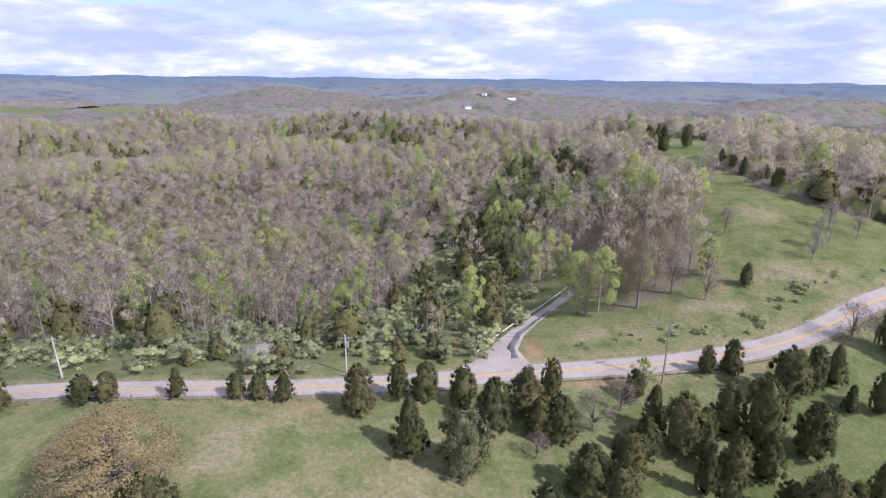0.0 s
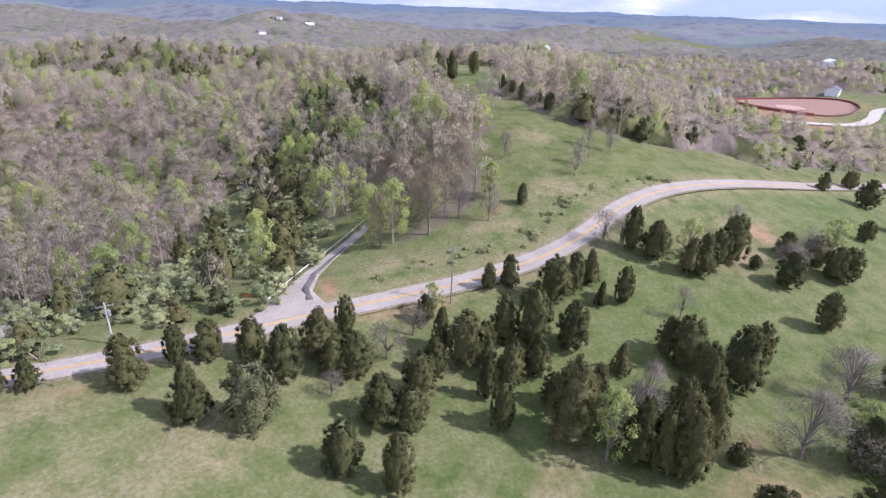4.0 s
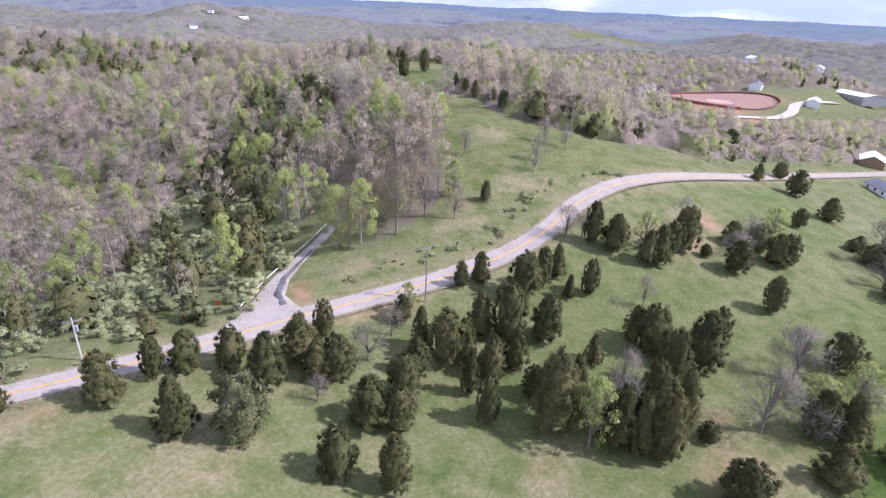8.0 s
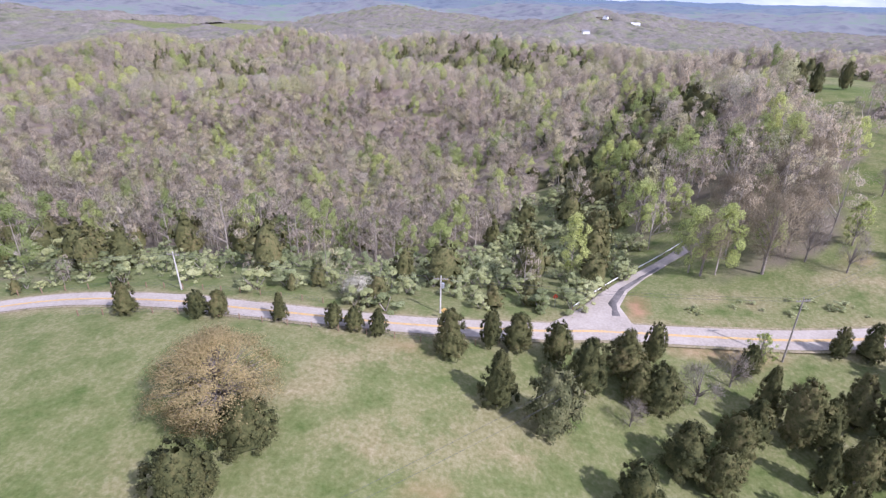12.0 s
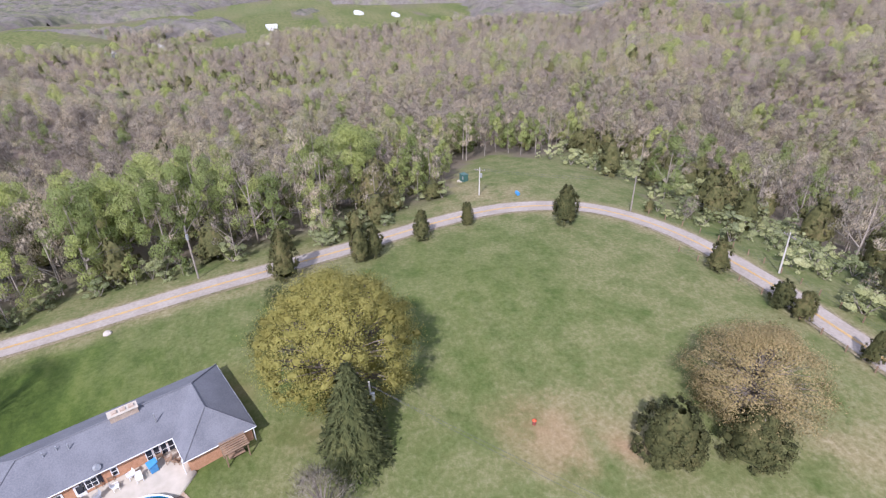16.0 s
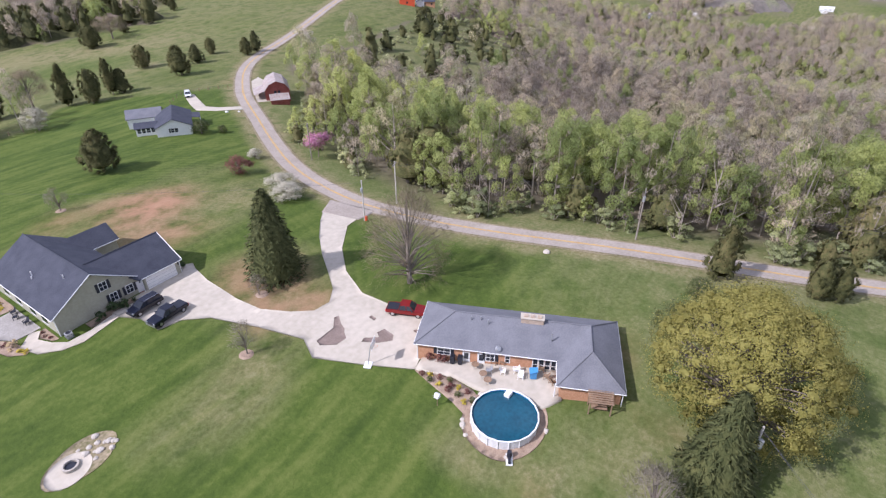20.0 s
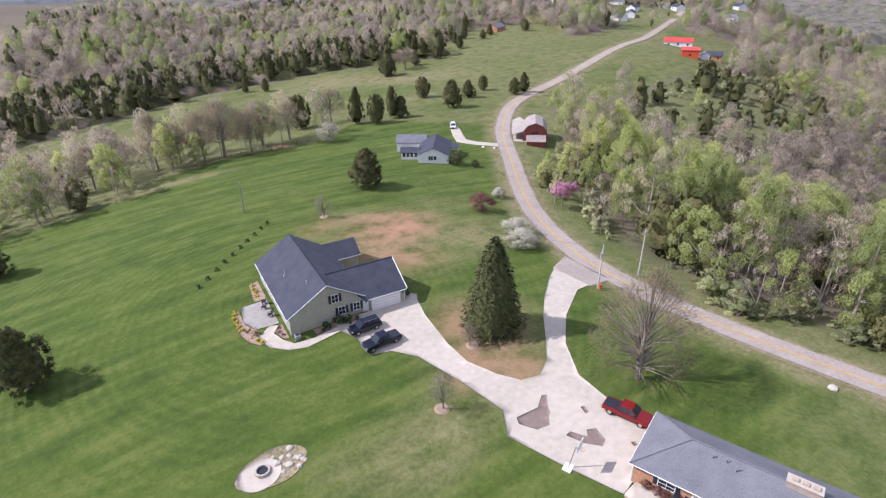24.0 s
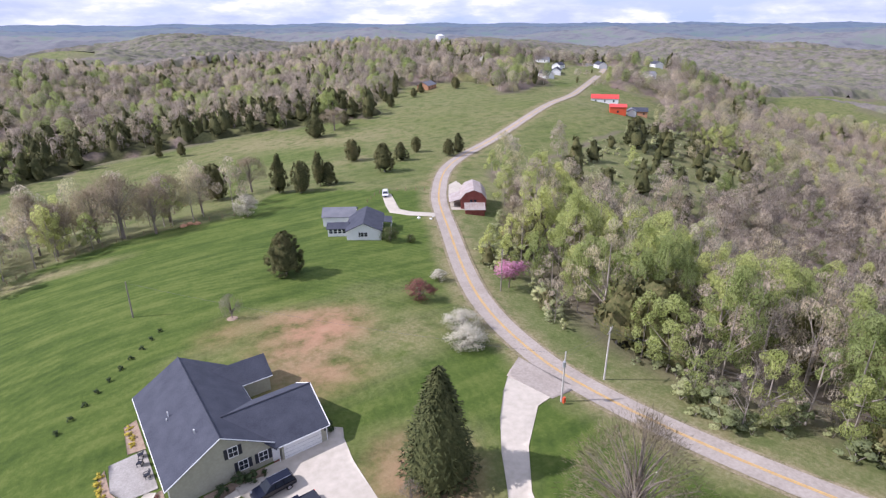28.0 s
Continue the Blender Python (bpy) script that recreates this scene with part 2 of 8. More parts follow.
def height(x, y):
    """Height of the ground, for numbers or arrays."""
    x, y = np.asarray(x, float), np.asarray(y, float)
    z = np.full(x.shape, SURF_W[-1])
    for (px, py, _), w in zip(SURF_P, SURF_W):
        z = z + w * np.sqrt((x - px) ** 2 + (y - py) ** 2 + 625.0)
    r = np.sqrt(x * x + y * y)
    far = np.clip((r - 700) / 700, 0, 1)
    far = far * far * (3 - 2 * far)
    a, b = np.sin(x / 270 + 1.3 * np.sin(y / 390) + 0.4), np.sin(y / 300 + 1.5 * np.sin(x / 410) + 1.1)
    ridges = 1.1 * (1 - np.sqrt(a * a + 0.03)) + 0.8 * (1 - np.sqrt(b * b + 0.03)) + 0.16 * np.sin((x + y) / 75) * np.cos((x - 2 * y) / 90)
    vale = np.clip(1.6 - np.hypot((x + 960) / 440, y / 560), 0, 1) + np.clip(1.6 - np.hypot((x + 1000) / 420, (y - 1650) / 230), 0, 1) + np.clip(1.6 - np.hypot((x + 1150) / 420, (y + 600) / 300), 0, 1)
    out = np.clip((r - 1300) / 2400, 0, 1)
    roll = -74 + 46 * ridges * (1 - np.clip(vale, 0, 1)) * (1 - 0.72 * out) + 58 * out
    ripple = np.clip((np.hypot(x + 20, y + 20) - 230) / 220, 0, 1) * np.clip((np.hypot(x - 260, y - 190) - 190) / 150, 0, 1) * np.clip((np.hypot(x + 230, y + 250) - 230) / 120, 0, 1) * np.clip((np.hypot((x + 700) / 1.4, y) - 200) / 200, 0.15, 1)
    z = z + ripple * (15 * np.sin(x / 62 + 1.6 * np.sin(y / 95)) * np.cos(y / 71 + 0.8) + 5 * np.sin((x + 1.7 * y) / 47))
    return z * (1 - far) + roll * far


def spline(points, step=2.0):
    """A smooth line through the points, as an array of x, y."""
    p = np.array(points, float)
    p = np.vstack([2 * p[0] - p[1], p, 2 * p[-1] - p[-2]])
    out = []
    for a, b, c, d in zip(p[:-3], p[1:-2], p[2:-1], p[3:]):
        n = max(2, int(np.linalg.norm(c - b) / step))
        t = np.linspace(0, 1, n, endpoint=False)[:, None]
        out.append(0.5 * (2 * b + (c - a) * t + (2 * a - 5 * b + 4 * c - d) * t**2 + (3 * b - a - 3 * c + d) * t**3))
    return np.vstack(out + [p[-2:-1]])


ROAD = spline([(-470, -372), (-382, -322), (-310, -278), (-208, -226), (-154, -197), (-121, -162), (-101, -129), (-83, -96), (-76, -74), (-75, -58), (-78, -36), (-85.5, -6), (-91, 12), (-97, 30),
               (-98.5, 46), (-93, 62), (-80, 71), (-60, 74), (-45.5, 74.5), (-22, 77.5), (0, 84), (12, 88), (28, 91), (46, 93.3), (63, 96.5), (76, 101), (96, 111), (120, 118), (165, 125), (220, 134), (300, 140), (420, 150)])
LANE = spline([(9, 88), (13, 97), (19, 107), (26, 117.5), (34, 128), (41, 140)])


def inside(poly, x, y):
    """Whether points lie in a polygon, for arrays."""
    res = np.zeros(np.shape(x), bool)
    for (ax, ay), (bx, by) in zip(poly, poly[1:] + poly[:1]):
        if ay == by:
            continue
        res ^= ((ay > y) != (by > y)) & (x < (bx - ax) * (y - ay) / (by - ay) + ax)
    return res


def near_line(line, x, y, reach):
    """Distance from points to a line, up to the given reach."""
    x, y = np.asarray(x, float), np.asarray(y, float)
    best = np.full(x.shape, 1e9)
    box = (x > line[:, 0].min() - reach) & (x < line[:, 0].max() + reach) & (y > line[:, 1].min() - reach) & (y < line[:, 1].max() + reach)
    px, py, got = x[box], y[box], best[box]
    for k in range(0, len(line)):
        got = np.minimum(got, (px - line[k, 0]) ** 2 + (py - line[k, 1]) ** 2)
    best[box] = got
    return np.sqrt(best)


HOME = [(-121, -162), (-101, -129), (-83, -96), (-76, -74), (-75, -58), (-85, -6), (-97, 30), (-98, 46), (-93, 62), (-80, 71), (-45, 74), (0, 84), (28, 91), (63, 96), (96, 111), (165, 125), (300, 140), (330, 40), (230, -90),
        (100, -150), (2, -163), (-7, -178), (-31, -189), (-60, -184), (-80, -205)]
MEADOW = [(-80, -205), (-60, -190), (-10, -225), (45, -225), (40, -300), (-40, -342), (-104, -346), (-177, -318), (-247, -300), (-400, -350), (-315, -284), (-208, -226), (-121, -162)]
NORTH_STRIP = [(-124, -158), (-150, -178), (-185, -180), (-240, -196), (-290, -206), (-345, -218), (-400, -250), (-440, -290), (-400, -320), (-315, -284), (-208, -226), (-152, -197)]
HILL = [(14, 94), (24, 108), (40, 113), (53, 120), (63, 131), (80, 172), (85, 200), (78, 240), (92, 246), (97, 200), (100, 166), (116, 149), (154, 144), (182, 139), (246, 146), (328, 158), (300, 140), (165, 125), (96, 111), (62, 96), (28, 91)]
KNOLL = [(-95, 20), (-104, 26), (-122, 40), (-150, 50), (-152, 60), (-130, 72), (-112, 84), (-92, 78), (-99, 50)]
SCRUB = [(-60, 84), (-100, 84), (-140, 70), (-165, 100), (-120, 118), (-70, 112), (-30, 118), (-16, 150), (-8, 210), (10, 215), (22, 150), (22, 112), (8, 96)]
SCRUB_WEST = [(-150, -170), (-185, -180), (-290, -206), (-330, -190), (-300, -140), (-230, -110), (-180, -130)]
VALLEY = [(-720, -330), (-770, -150), (-790, -20), (-760, 90), (-840, 160), (-900, 300), (-1100, 330), (-1250, 120), (-1150, -80), (-1080, -330), (-860, -400)]
BARN_YARD = [(-104, -128), (-110, -118), (-126, -126), (-140, -150), (-152, -180), (-124, -158)]
BALLPARK = [(360, 380), (300, 330), (272, 262), (268, 214), (330, 218), (420, 235), (520, 250), (620, 280), (600, 340), (480, 350), (430, 370)]
HILLTOP = [(85, 200), (76, 240), (62, 300), (80, 345), (125, 350), (165, 320), (150, 270), (125, 225), (100, 205)]
GLADE = [(-188, -302), (-200, -352), (-238, -385), (-274, -402), (-304, -382), (-304, -338), (-262, -294), (-225, -298)]
FAR_FIELD = [(907, 1178), (1010, 1400), (1180, 1540), (1560, 1540), (1518, 1330), (1232, 1310)]
FARMSTEADS = [(52, 1287), (98, 1418), (680, 1229), (318, 530), (-491, 770), (-472, 826), (488, 356), (362, 394), (400, 400), (560, 420), (610, 380), (441, 787), (166, 1425), (335, 1736),
              (-406, -375), (-470, -378), (-430, -395), (-500, -420), (-455, -440), (-540, -400), (-520, -350), (-480, -330), (-395, -460), (-381, -364), (-390, -420)]
FENCE_LINE = [(-120, -215), (-90, -180), (-60, -180), (20, -155), (110, -150), (70, -240), (-10, -240)]
OPEN = [GLADE, FAR_FIELD, HOME, MEADOW, NORTH_STRIP, HILL, HILLTOP, KNOLL, BALLPARK, BARN_YARD]


def wobble(x, y, s, k=0.0):
    """Cheap smooth noise from -1 to 1, for arrays."""
    return (np.sin(x / s + 1.7 * np.sin(y / (1.3 * s) + k)) + np.sin(y / (0.83 * s) + 1.3 * np.sin(x / (1.1 * s) + 2 * k) + k)) / 2


def woods(x, y):
    """Whether the ground is wooded, for arrays."""
    x, y = np.asarray(x, float), np.asarray(y, float)
    xs, ys = x + 3 * wobble(x, y, 9), y + 3 * wobble(y, x, 8, 1)
    res = np.ones(x.shape, bool)
    for poly in OPEN:
        res &= ~inside(poly, xs, ys)
    for fx_, fy_ in FARMSTEADS:
        res &= np.hypot(xs - fx_, ys - fy_) > 22
    res &= ~(inside(VALLEY, xs, ys) & (np.abs(wobble(x, y, 85, 0.9)) > 0.06) & (np.abs(wobble(y, x, 110, 0.2)) > 0.04))
    res &= ~((np.hypot((x + 1000) / 400, (y - 1650) / 170) < 1) & (np.abs(wobble(x, y, 95, 0.3)) > 0.12))
    far = (np.hypot(x, y) > 900) & (np.hypot(x, y) < 1900)
    res &= ~(far & (wobble(x, y, 190, 0.7) + 0.5 * wobble(x, y, 70, 2) > 0.72))
    return res


def link_mesh(name, verts, tris, mats, attr=None, index=None, smooth=False, normals=None):
    """A mesh object from arrays of corners and triangles, with an optional value for each corner."""
    verts, tris = np.asarray(verts, np.float32), np.asarray(tris, np.int32)
    me = bpy.data.meshes.new(name)
    me.vertices.add(len(verts))
    me.vertices.foreach_set("co", verts.ravel())
    k = tris.shape[1]
    me.loops.add(tris.size)
    me.loops.foreach_set("vertex_index", tris.ravel())
    me.polygons.add(len(tris))
    me.polygons.foreach_set("loop_start", np.arange(0, tris.size, k, dtype=np.int32))
    if index is not None:
        me.polygons.foreach_set("material_index", np.asarray(index, np.int32))
    me.update(calc_edges=True)
    if smooth:
        me.polygons.foreach_set("use_smooth", np.ones(len(tris), bool))
    if normals is not None:
        me.attributes.new("custom_normal", "FLOAT_VECTOR", "POINT").data.foreach_set("vector", np.asarray(normals, np.float32).ravel())
    for m in mats:
        me.materials.append(m)
    if attr is not None:
        me.attributes.new("tint", "FLOAT", "POINT").data.foreach_set("value", np.asarray(attr, np.float32))
    return me


def axis(lo, hi, step, end):
    core = np.arange(lo, hi + step / 2, step)
    grow = np.cumsum(step * 1.09 ** np.arange(1, 200))
    grow = grow[grow < 6000]
    return np.r_[-grow[::-1] + lo, core, grow + hi]


gx, gy = axis(-180, 190, 3.0, 5000), axis(-240, 240, 3.0, 5000)
GX, GY = np.meshgrid(gx, gy)
GZ = height(GX, GY)
nx, ny = len(gx), len(gy)
ids = np.arange(nx * ny).reshape(ny, nx)
quads = np.stack([ids[:-1, :-1], ids[:-1, 1:], ids[1:, 1:], ids[1:, :-1]], -1).reshape(-1, 4)
ground_mesh = link_mesh("ground", np.stack([GX, GY, GZ], -1).reshape(-1, 3), quads, [], smooth=True)
fx, fy = GX.ravel(), GY.ravel()
cover = np.zeros((len(fx), 4), np.float32)
cover[:, 0] = woods(fx, fy)
dry = 0.43 + 0.4 * wobble(fx, fy, 17, 0.3) * wobble(fx, fy, 41, 1.1)
lawn = inside(HOME, fx, fy) * np.clip((22 - fy + 0.35 * fx + 5 * wobble(fx, fy, 13)) / 26, 0, 1)
cover[:, 1] = np.clip(dry * (1 - 0.95 * lawn), 0, 1)


def spot(x, y, cx, cy, rx, ry, turn=0.0):
    """A soft spot, 1 at its middle."""
    c, s = math.cos(turn), math.sin(turn)
    dx, dy = (x - cx) * c + (y - cy) * s, -(x - cx) * s + (y - cy) * c
    return np.clip(1.25 - np.sqrt((dx / rx) ** 2 + (dy / ry) ** 2) + 0.25 * wobble(x, y, 4.0, 2), 0, 1)


for cx, cy, rx, ry, k in [(-48, -98, 13, 10, 0.9), (-44, -58, 7, 9, 0.7), (-45, -49, 5, 4, 0.6), (-57, -8, 4, 3, 0.6), (-40.7, -60.9, 5, 5, 0.6), (-39.4, -52.4, 5, 4, 0.7), (-44.2, -50, 4, 4, 0.6), (-42.4, -96.8, 9, 7, 0.7), (-44.2, -85.1, 8, 6, 0.6), (-35.4, -106.3, 6, 5, 0.4), (-42.6, -57, 4, 3, 0.6), (-42.3, -48.6, 4, 3, 0.6), (-42.7, -64.6, 4, 3, 0.6), (-34, -7, 1.6, 2.5, 0.6), (-41, 28, 5, 5, 0.5), (-18, 71, 5, 1.6, 0.6), (420, 330, 55, 35, 1.0), (300, 238, 34, 22, 1.0), (345, 264, 44, 28, 1.0), (-262, -372, 14, 10, 0.6), (360, 300, 60, 40, 0.9), (330, 360, 70, 20, 0.7),
                          (25, 88, 8, 2.0, 0.5), (18.2, 98, 1.6, 5, 1.0), (-17.3, 49.7, 1.0, 1.6, 0.5), (-10.3, 48.7, 2, 1.6, 0.8), (72, 45, 5, 3, 0.45), (-37.6, 28.6, 3, 4, 0.6), (-36.4, 35.5, 2.4, 2.2, 0.5), (124, 96, 6, 4, 0.7), (41, 47, 3, 2, 0.4), (32, 86.5, 9, 1.6, 0.6), (-48, 1.5, 1.6, 1.2, 0.6), (62, 117, 3, 2, 0.4), (108, 92, 10, 6, 0.6), (66, 36, 7, 4, 0.5), (-130, -175, 7, 5, 0.3)]:
    cover[:, 2] = np.maximum(cover[:, 2], k * spot(fx, fy, cx, cy, rx, ry))
for cx, cy, rx, ry, k in [(-45, 57, 34, 18, 0.45), (-70, 45, 16, 22, 0.4), (-5, 62, 18, 14, 0.75), (45, 49, 9, 4, 1.0), (72, 44, 7, 5, 1.0), (120, 99, 14, 8, 1.0), (42, 73, 8, 4, 0.9), (143, 74, 3, 12, 0.8), (117, 68, 12, 5, 0.7), (21, 55, 6, 4, 0.9), (-28, 62, 4, 12, 1.0), (-20, 52, 12, 7, 0.9), (-38, 29, 8, 8, 1.0), (-36, 36, 6, 6, 1.0), (-45, 31, 6, 9, 0.8), (-125, 42, 16, 9, 1.0), (-108, 38, 8, 14, 1.0), (-98, 18, 4, 12, 1.0), (88, 152, 9, 11, 1.0), (36, 103, 14, 5, 1.0), (58, 111, 20, 7, 1.0), (82, 119, 20, 8, 1.0), (64, 127, 9, 9, 0.8), (40, 45, 6, 5, 1.0), (70, 41, 6, 4, 1.0), (22, 51, 4, 4, 1.0), (-2, 57.5, 8, 4, 1.0), (123, 94, 9, 6, 1.0), (6, 72, 5, 4, 0.9), (38, 74, 10, 4, 0.8), (-41, 29, 9, 8, 0.9), (-34.3, -14, 3.5, 6, 0.75), (-36, -7, 4, 5, 0.7), (-41, -4, 3, 3, 0.6), (-32, 57, 12, 6, 1.0), (-42, 64, 7, 4, 0.8), (-43, -50, 6, 6, 0.8), (-35, 56, 12, 8, 0.8), (-10, 55, 16, 10, 0.8), (-108, 48, 9, 20, 1.0), (-22, 68, 14, 4, 0.9), (-40, 40, 10, 7, 0.8), (112, 88, 22, 9, 0.9),
                          (70, 34, 16, 8, 0.8), (30, 50, 8, 10, 0.6), (-8, -170, 20, 5, 0.9), (-125, -230, 20, 8, 0.8), (-50, -95, 22, 17, 0.8), (-44, -56, 12, 13, 0.8), (-28, -45, 12, 7, 0.6), (-38, 3, 12, 9, 0.6), (-300, -165, 80, 40, 0.7), (-10, 130, 14, 60, 0.4)]:
    cover[:, 1] = np.maximum(cover[:, 1], k * spot(fx, fy, cx, cy, rx, ry))
verge = near_line(ROAD, fx, fy, 8)
cover[:, 1] = np.maximum(cover[:, 1], np.clip((7 - verge) / 3, 0, 0.9))
cover[:, 0] *= np.clip((near_line(ROAD, fx, fy, 26) - 11) / 10, 0, 1) * np.clip((near_line(LANE, fx, fy, 22) - 8) / 8, 0, 1)
cover[:, 0] *= 1 - 0.9 * (inside(SCRUB, fx, fy) | inside(SCRUB_WEST, fx, fy) | inside(FENCE_LINE, fx, fy))
cover[:, 3] = np.clip(lawn + inside(MEADOW, fx, fy) * 0.8 + inside(HILL, fx, fy) * (fy > 120) * 0.8 + inside(HILLTOP, fx, fy) * 0.8 + inside(NORTH_STRIP, fx, fy) * 0.8 + inside(VALLEY, fx, fy) + inside(FAR_FIELD, fx, fy) + 0.5 * inside(GLADE, fx, fy) + (np.hypot((fx + 1000) / 400, (fy - 1650) / 170) < 1), 0, 1)
# greener grass on the knoll and between the cedars
for cx, cy, rx, ry, k in [(-72, 27, 27, 22, 0.45), (70, 62, 45, 22, 0.25), (-12, 40, 18, 9, 0.25)]:
    lush = k * spot(fx, fy, cx, cy, rx, ry)
    cover[:, 1] *= 1 - lush
    cover[:, 3] = np.clip(cover[:, 3] + lush, 0, 1)
ground_mesh.attributes.new("cover", "FLOAT_COLOR", "POINT").data.foreach_set("color", cover.ravel())

m = bpy.data.materials.new("ground_cover")
m.use_nodes = True
n, l = m.node_tree.nodes, m.node_tree.links
bsdf = n["Principled BSDF"]
bsdf.inputs["Roughness"].default_value = 0.95
bsdf.inputs["Specular IOR Level"].default_value = 0.15
at, geo = n.new("ShaderNodeAttribute"), n.new("ShaderNodeNewGeometry")
at.attribute_name = "cover"
sep = n.new("ShaderNodeSeparateColor")
l.new(at.outputs["Color"], sep.inputs["Color"])


def noise_node(scale, detail=5.0, rough=0.6, stretch=None):
    k = n.new("ShaderNodeTexNoise")
    k.inputs["Scale"].default_value, k.inputs["Detail"].default_value, k.inputs["Roughness"].default_value = scale, detail, rough
    if stretch:
        mp = n.new("ShaderNodeMapping")
        mp.inputs["Rotation"].default_value, mp.inputs["Scale"].default_value = stretch
        l.new(geo.outputs["Position"], mp.inputs["Vector"]), l.new(mp.outputs[0], k.inputs["Vector"])
    else:
        l.new(geo.outputs["Position"], k.inputs["Vector"])
    return k.outputs["Fac"]


def ramp_node(fac, stops):
    k = n.new("ShaderNodeValToRGB")
    e = k.color_ramp.elements
    e[0].position, e[0].color = stops[0][0], (*stops[0][1], 1)
    e[1].position, e[1].color = stops[-1][0], (*stops[-1][1], 1)
    for p, c in stops[1:-1]:
        q = e.new(p)
        q.color = (*c, 1)
    l.new(fac, k.inputs["Fac"])
    return k.outputs["Color"]


def mix_node(fac, a, b):
    k = n.new("ShaderNodeMix")
    k.data_type = "RGBA"
    l.new(fac, k.inputs["Factor"]), l.new(a, k.inputs["A"]), l.new(b, k.inputs["B"])
    return k.outputs["Result"]


def math_node(op, *args, clamp=False):
    k = n.new("ShaderNodeMath")
    k.operation, k.use_clamp = op, clamp
    for i, a in enumerate(args):
        if isinstance(a, (int, float)):
            k.inputs[i].default_value = a
        else:
            l.new(a, k.inputs[i])
    return k.outputs[0]


fine, mid, big = noise_node(1.6, 8, 0.7), noise_node(0.22, 6, 0.65), noise_node(0.05, 4)
mown = noise_node(0.4, 2, 0.5, ((0, 0, -0.42), (0.12, 1.0, 1.0)))
rough_grass = ramp_node(math_node("ADD", math_node("MULTIPLY", fine, 0.5), math_node("MULTIPLY", mid, 0.5)), [(0.37, (0.066, 0.1, 0.022)), (0.5, (0.09, 0.128, 0.032)), (0.63, (0.15, 0.172, 0.066))])
arc = n.new("ShaderNodeVectorMath")
arc.operation = "DISTANCE"
arc.inputs[1].default_value = (-24.0, -82.0, 0.0)
l.new(geo.outputs["Position"], arc.inputs[0])
stripes = math_node("MULTIPLY", math_node("SINE", math_node("ADD", math_node("MULTIPLY", arc.outputs["Value"], 3.6), math_node("MULTIPLY", mid, 5.0))), math_node("MULTIPLY_ADD", big, 0.09, -0.03))
lawn_grass = ramp_node(math_node("ADD", stripes, math_node("ADD", math_node("ADD", math_node("MULTIPLY", mown, 0.4), math_node("MULTIPLY", mid, 0.3)), math_node("MULTIPLY", fine, 0.3))), [(0.37, (0.041, 0.071, 0.012)), (0.5, (0.073, 0.11, 0.019)), (0.63, (0.123, 0.151, 0.035))])
straw = ramp_node(fine, [(0.3, (0.155, 0.135, 0.06)), (0.5, (0.24, 0.205, 0.105)), (0.7, (0.33, 0.285, 0.175))])
clay = ramp_node(mid, [(0.3, (0.27, 0.13, 0.075)), (0.7, (0.4, 0.235, 0.145))])
litter = ramp_node(math_node("ADD", math_node("MULTIPLY", fine, 0.4), math_node("MULTIPLY", big, 0.6)), [(0.35, (0.12, 0.1, 0.07)), (0.5, (0.17, 0.14, 0.1)), (0.65, (0.12, 0.13, 0.06))])
grass = mix_node(at.outputs["Alpha"], rough_grass, lawn_grass)
dry_fac = math_node("MULTIPLY", sep.outputs["Green"], math_node("MULTIPLY_ADD", mid, 3.4, -0.85, clamp=True), clamp=True)
col = mix_node(dry_fac, grass, straw)
col = mix_node(math_node("MULTIPLY", sep.outputs["Blue"], math_node("MULTIPLY_ADD", mid, 3.0, -0.7, clamp=True), clamp=True), col, clay)
col = mix_node(sep.outputs["Red"], col, litter)
l.new(col, bsdf.inputs["Base Color"])
bp = n.new("ShaderNodeBump")
bp.inputs["Strength"].default_value, bp.inputs["Distance"].default_value = 0.6, 0.25
l.new(fine, bp.inputs["Height"]), l.new(bp.outputs[0], bsdf.inputs["Normal"])
ground_mesh.materials.append(m)
tagged(new("ground", ground_mesh), "rolling green pasture, dry grass and brown woodland floor", "ground", kind="structure")


def ribbon(name, line, half, lift, material, label, category, offset=0.0, cuts=4, parent=None):
    """A strip along a line, laid on the ground."""
    d = np.gradient(line, axis=0)
    d /= np.linalg.norm(d, axis=1)[:, None]
    side = np.stack([-d[:, 1], d[:, 0]], 1)
    w = np.linspace(-1, 1, cuts + 1) * half + offset
    p = line[:, None] + side[:, None] * w[None, :, None]
    mid_z = height(line[:, 0], line[:, 1])[:, None]
    z = np.maximum(height(p[..., 0], p[..., 1]), 0.5 * mid_z + 0.5 * height(p[..., 0], p[..., 1])) + lift
    k = np.arange(len(line) * (cuts + 1)).reshape(len(line), -1)
    f = np.stack([k[:-1, :-1], k[:-1, 1:], k[1:, 1:], k[1:, :-1]], -1).reshape(-1, 4)[:, ::-1]
    ob = new(name, link_mesh(name, np.concatenate([p, z[..., None]], -1).reshape(-1, 3), f, [material], smooth=True))
    if parent:
        ob.parent = parent
        return ob
    return tagged(ob, label, category, kind="structure")


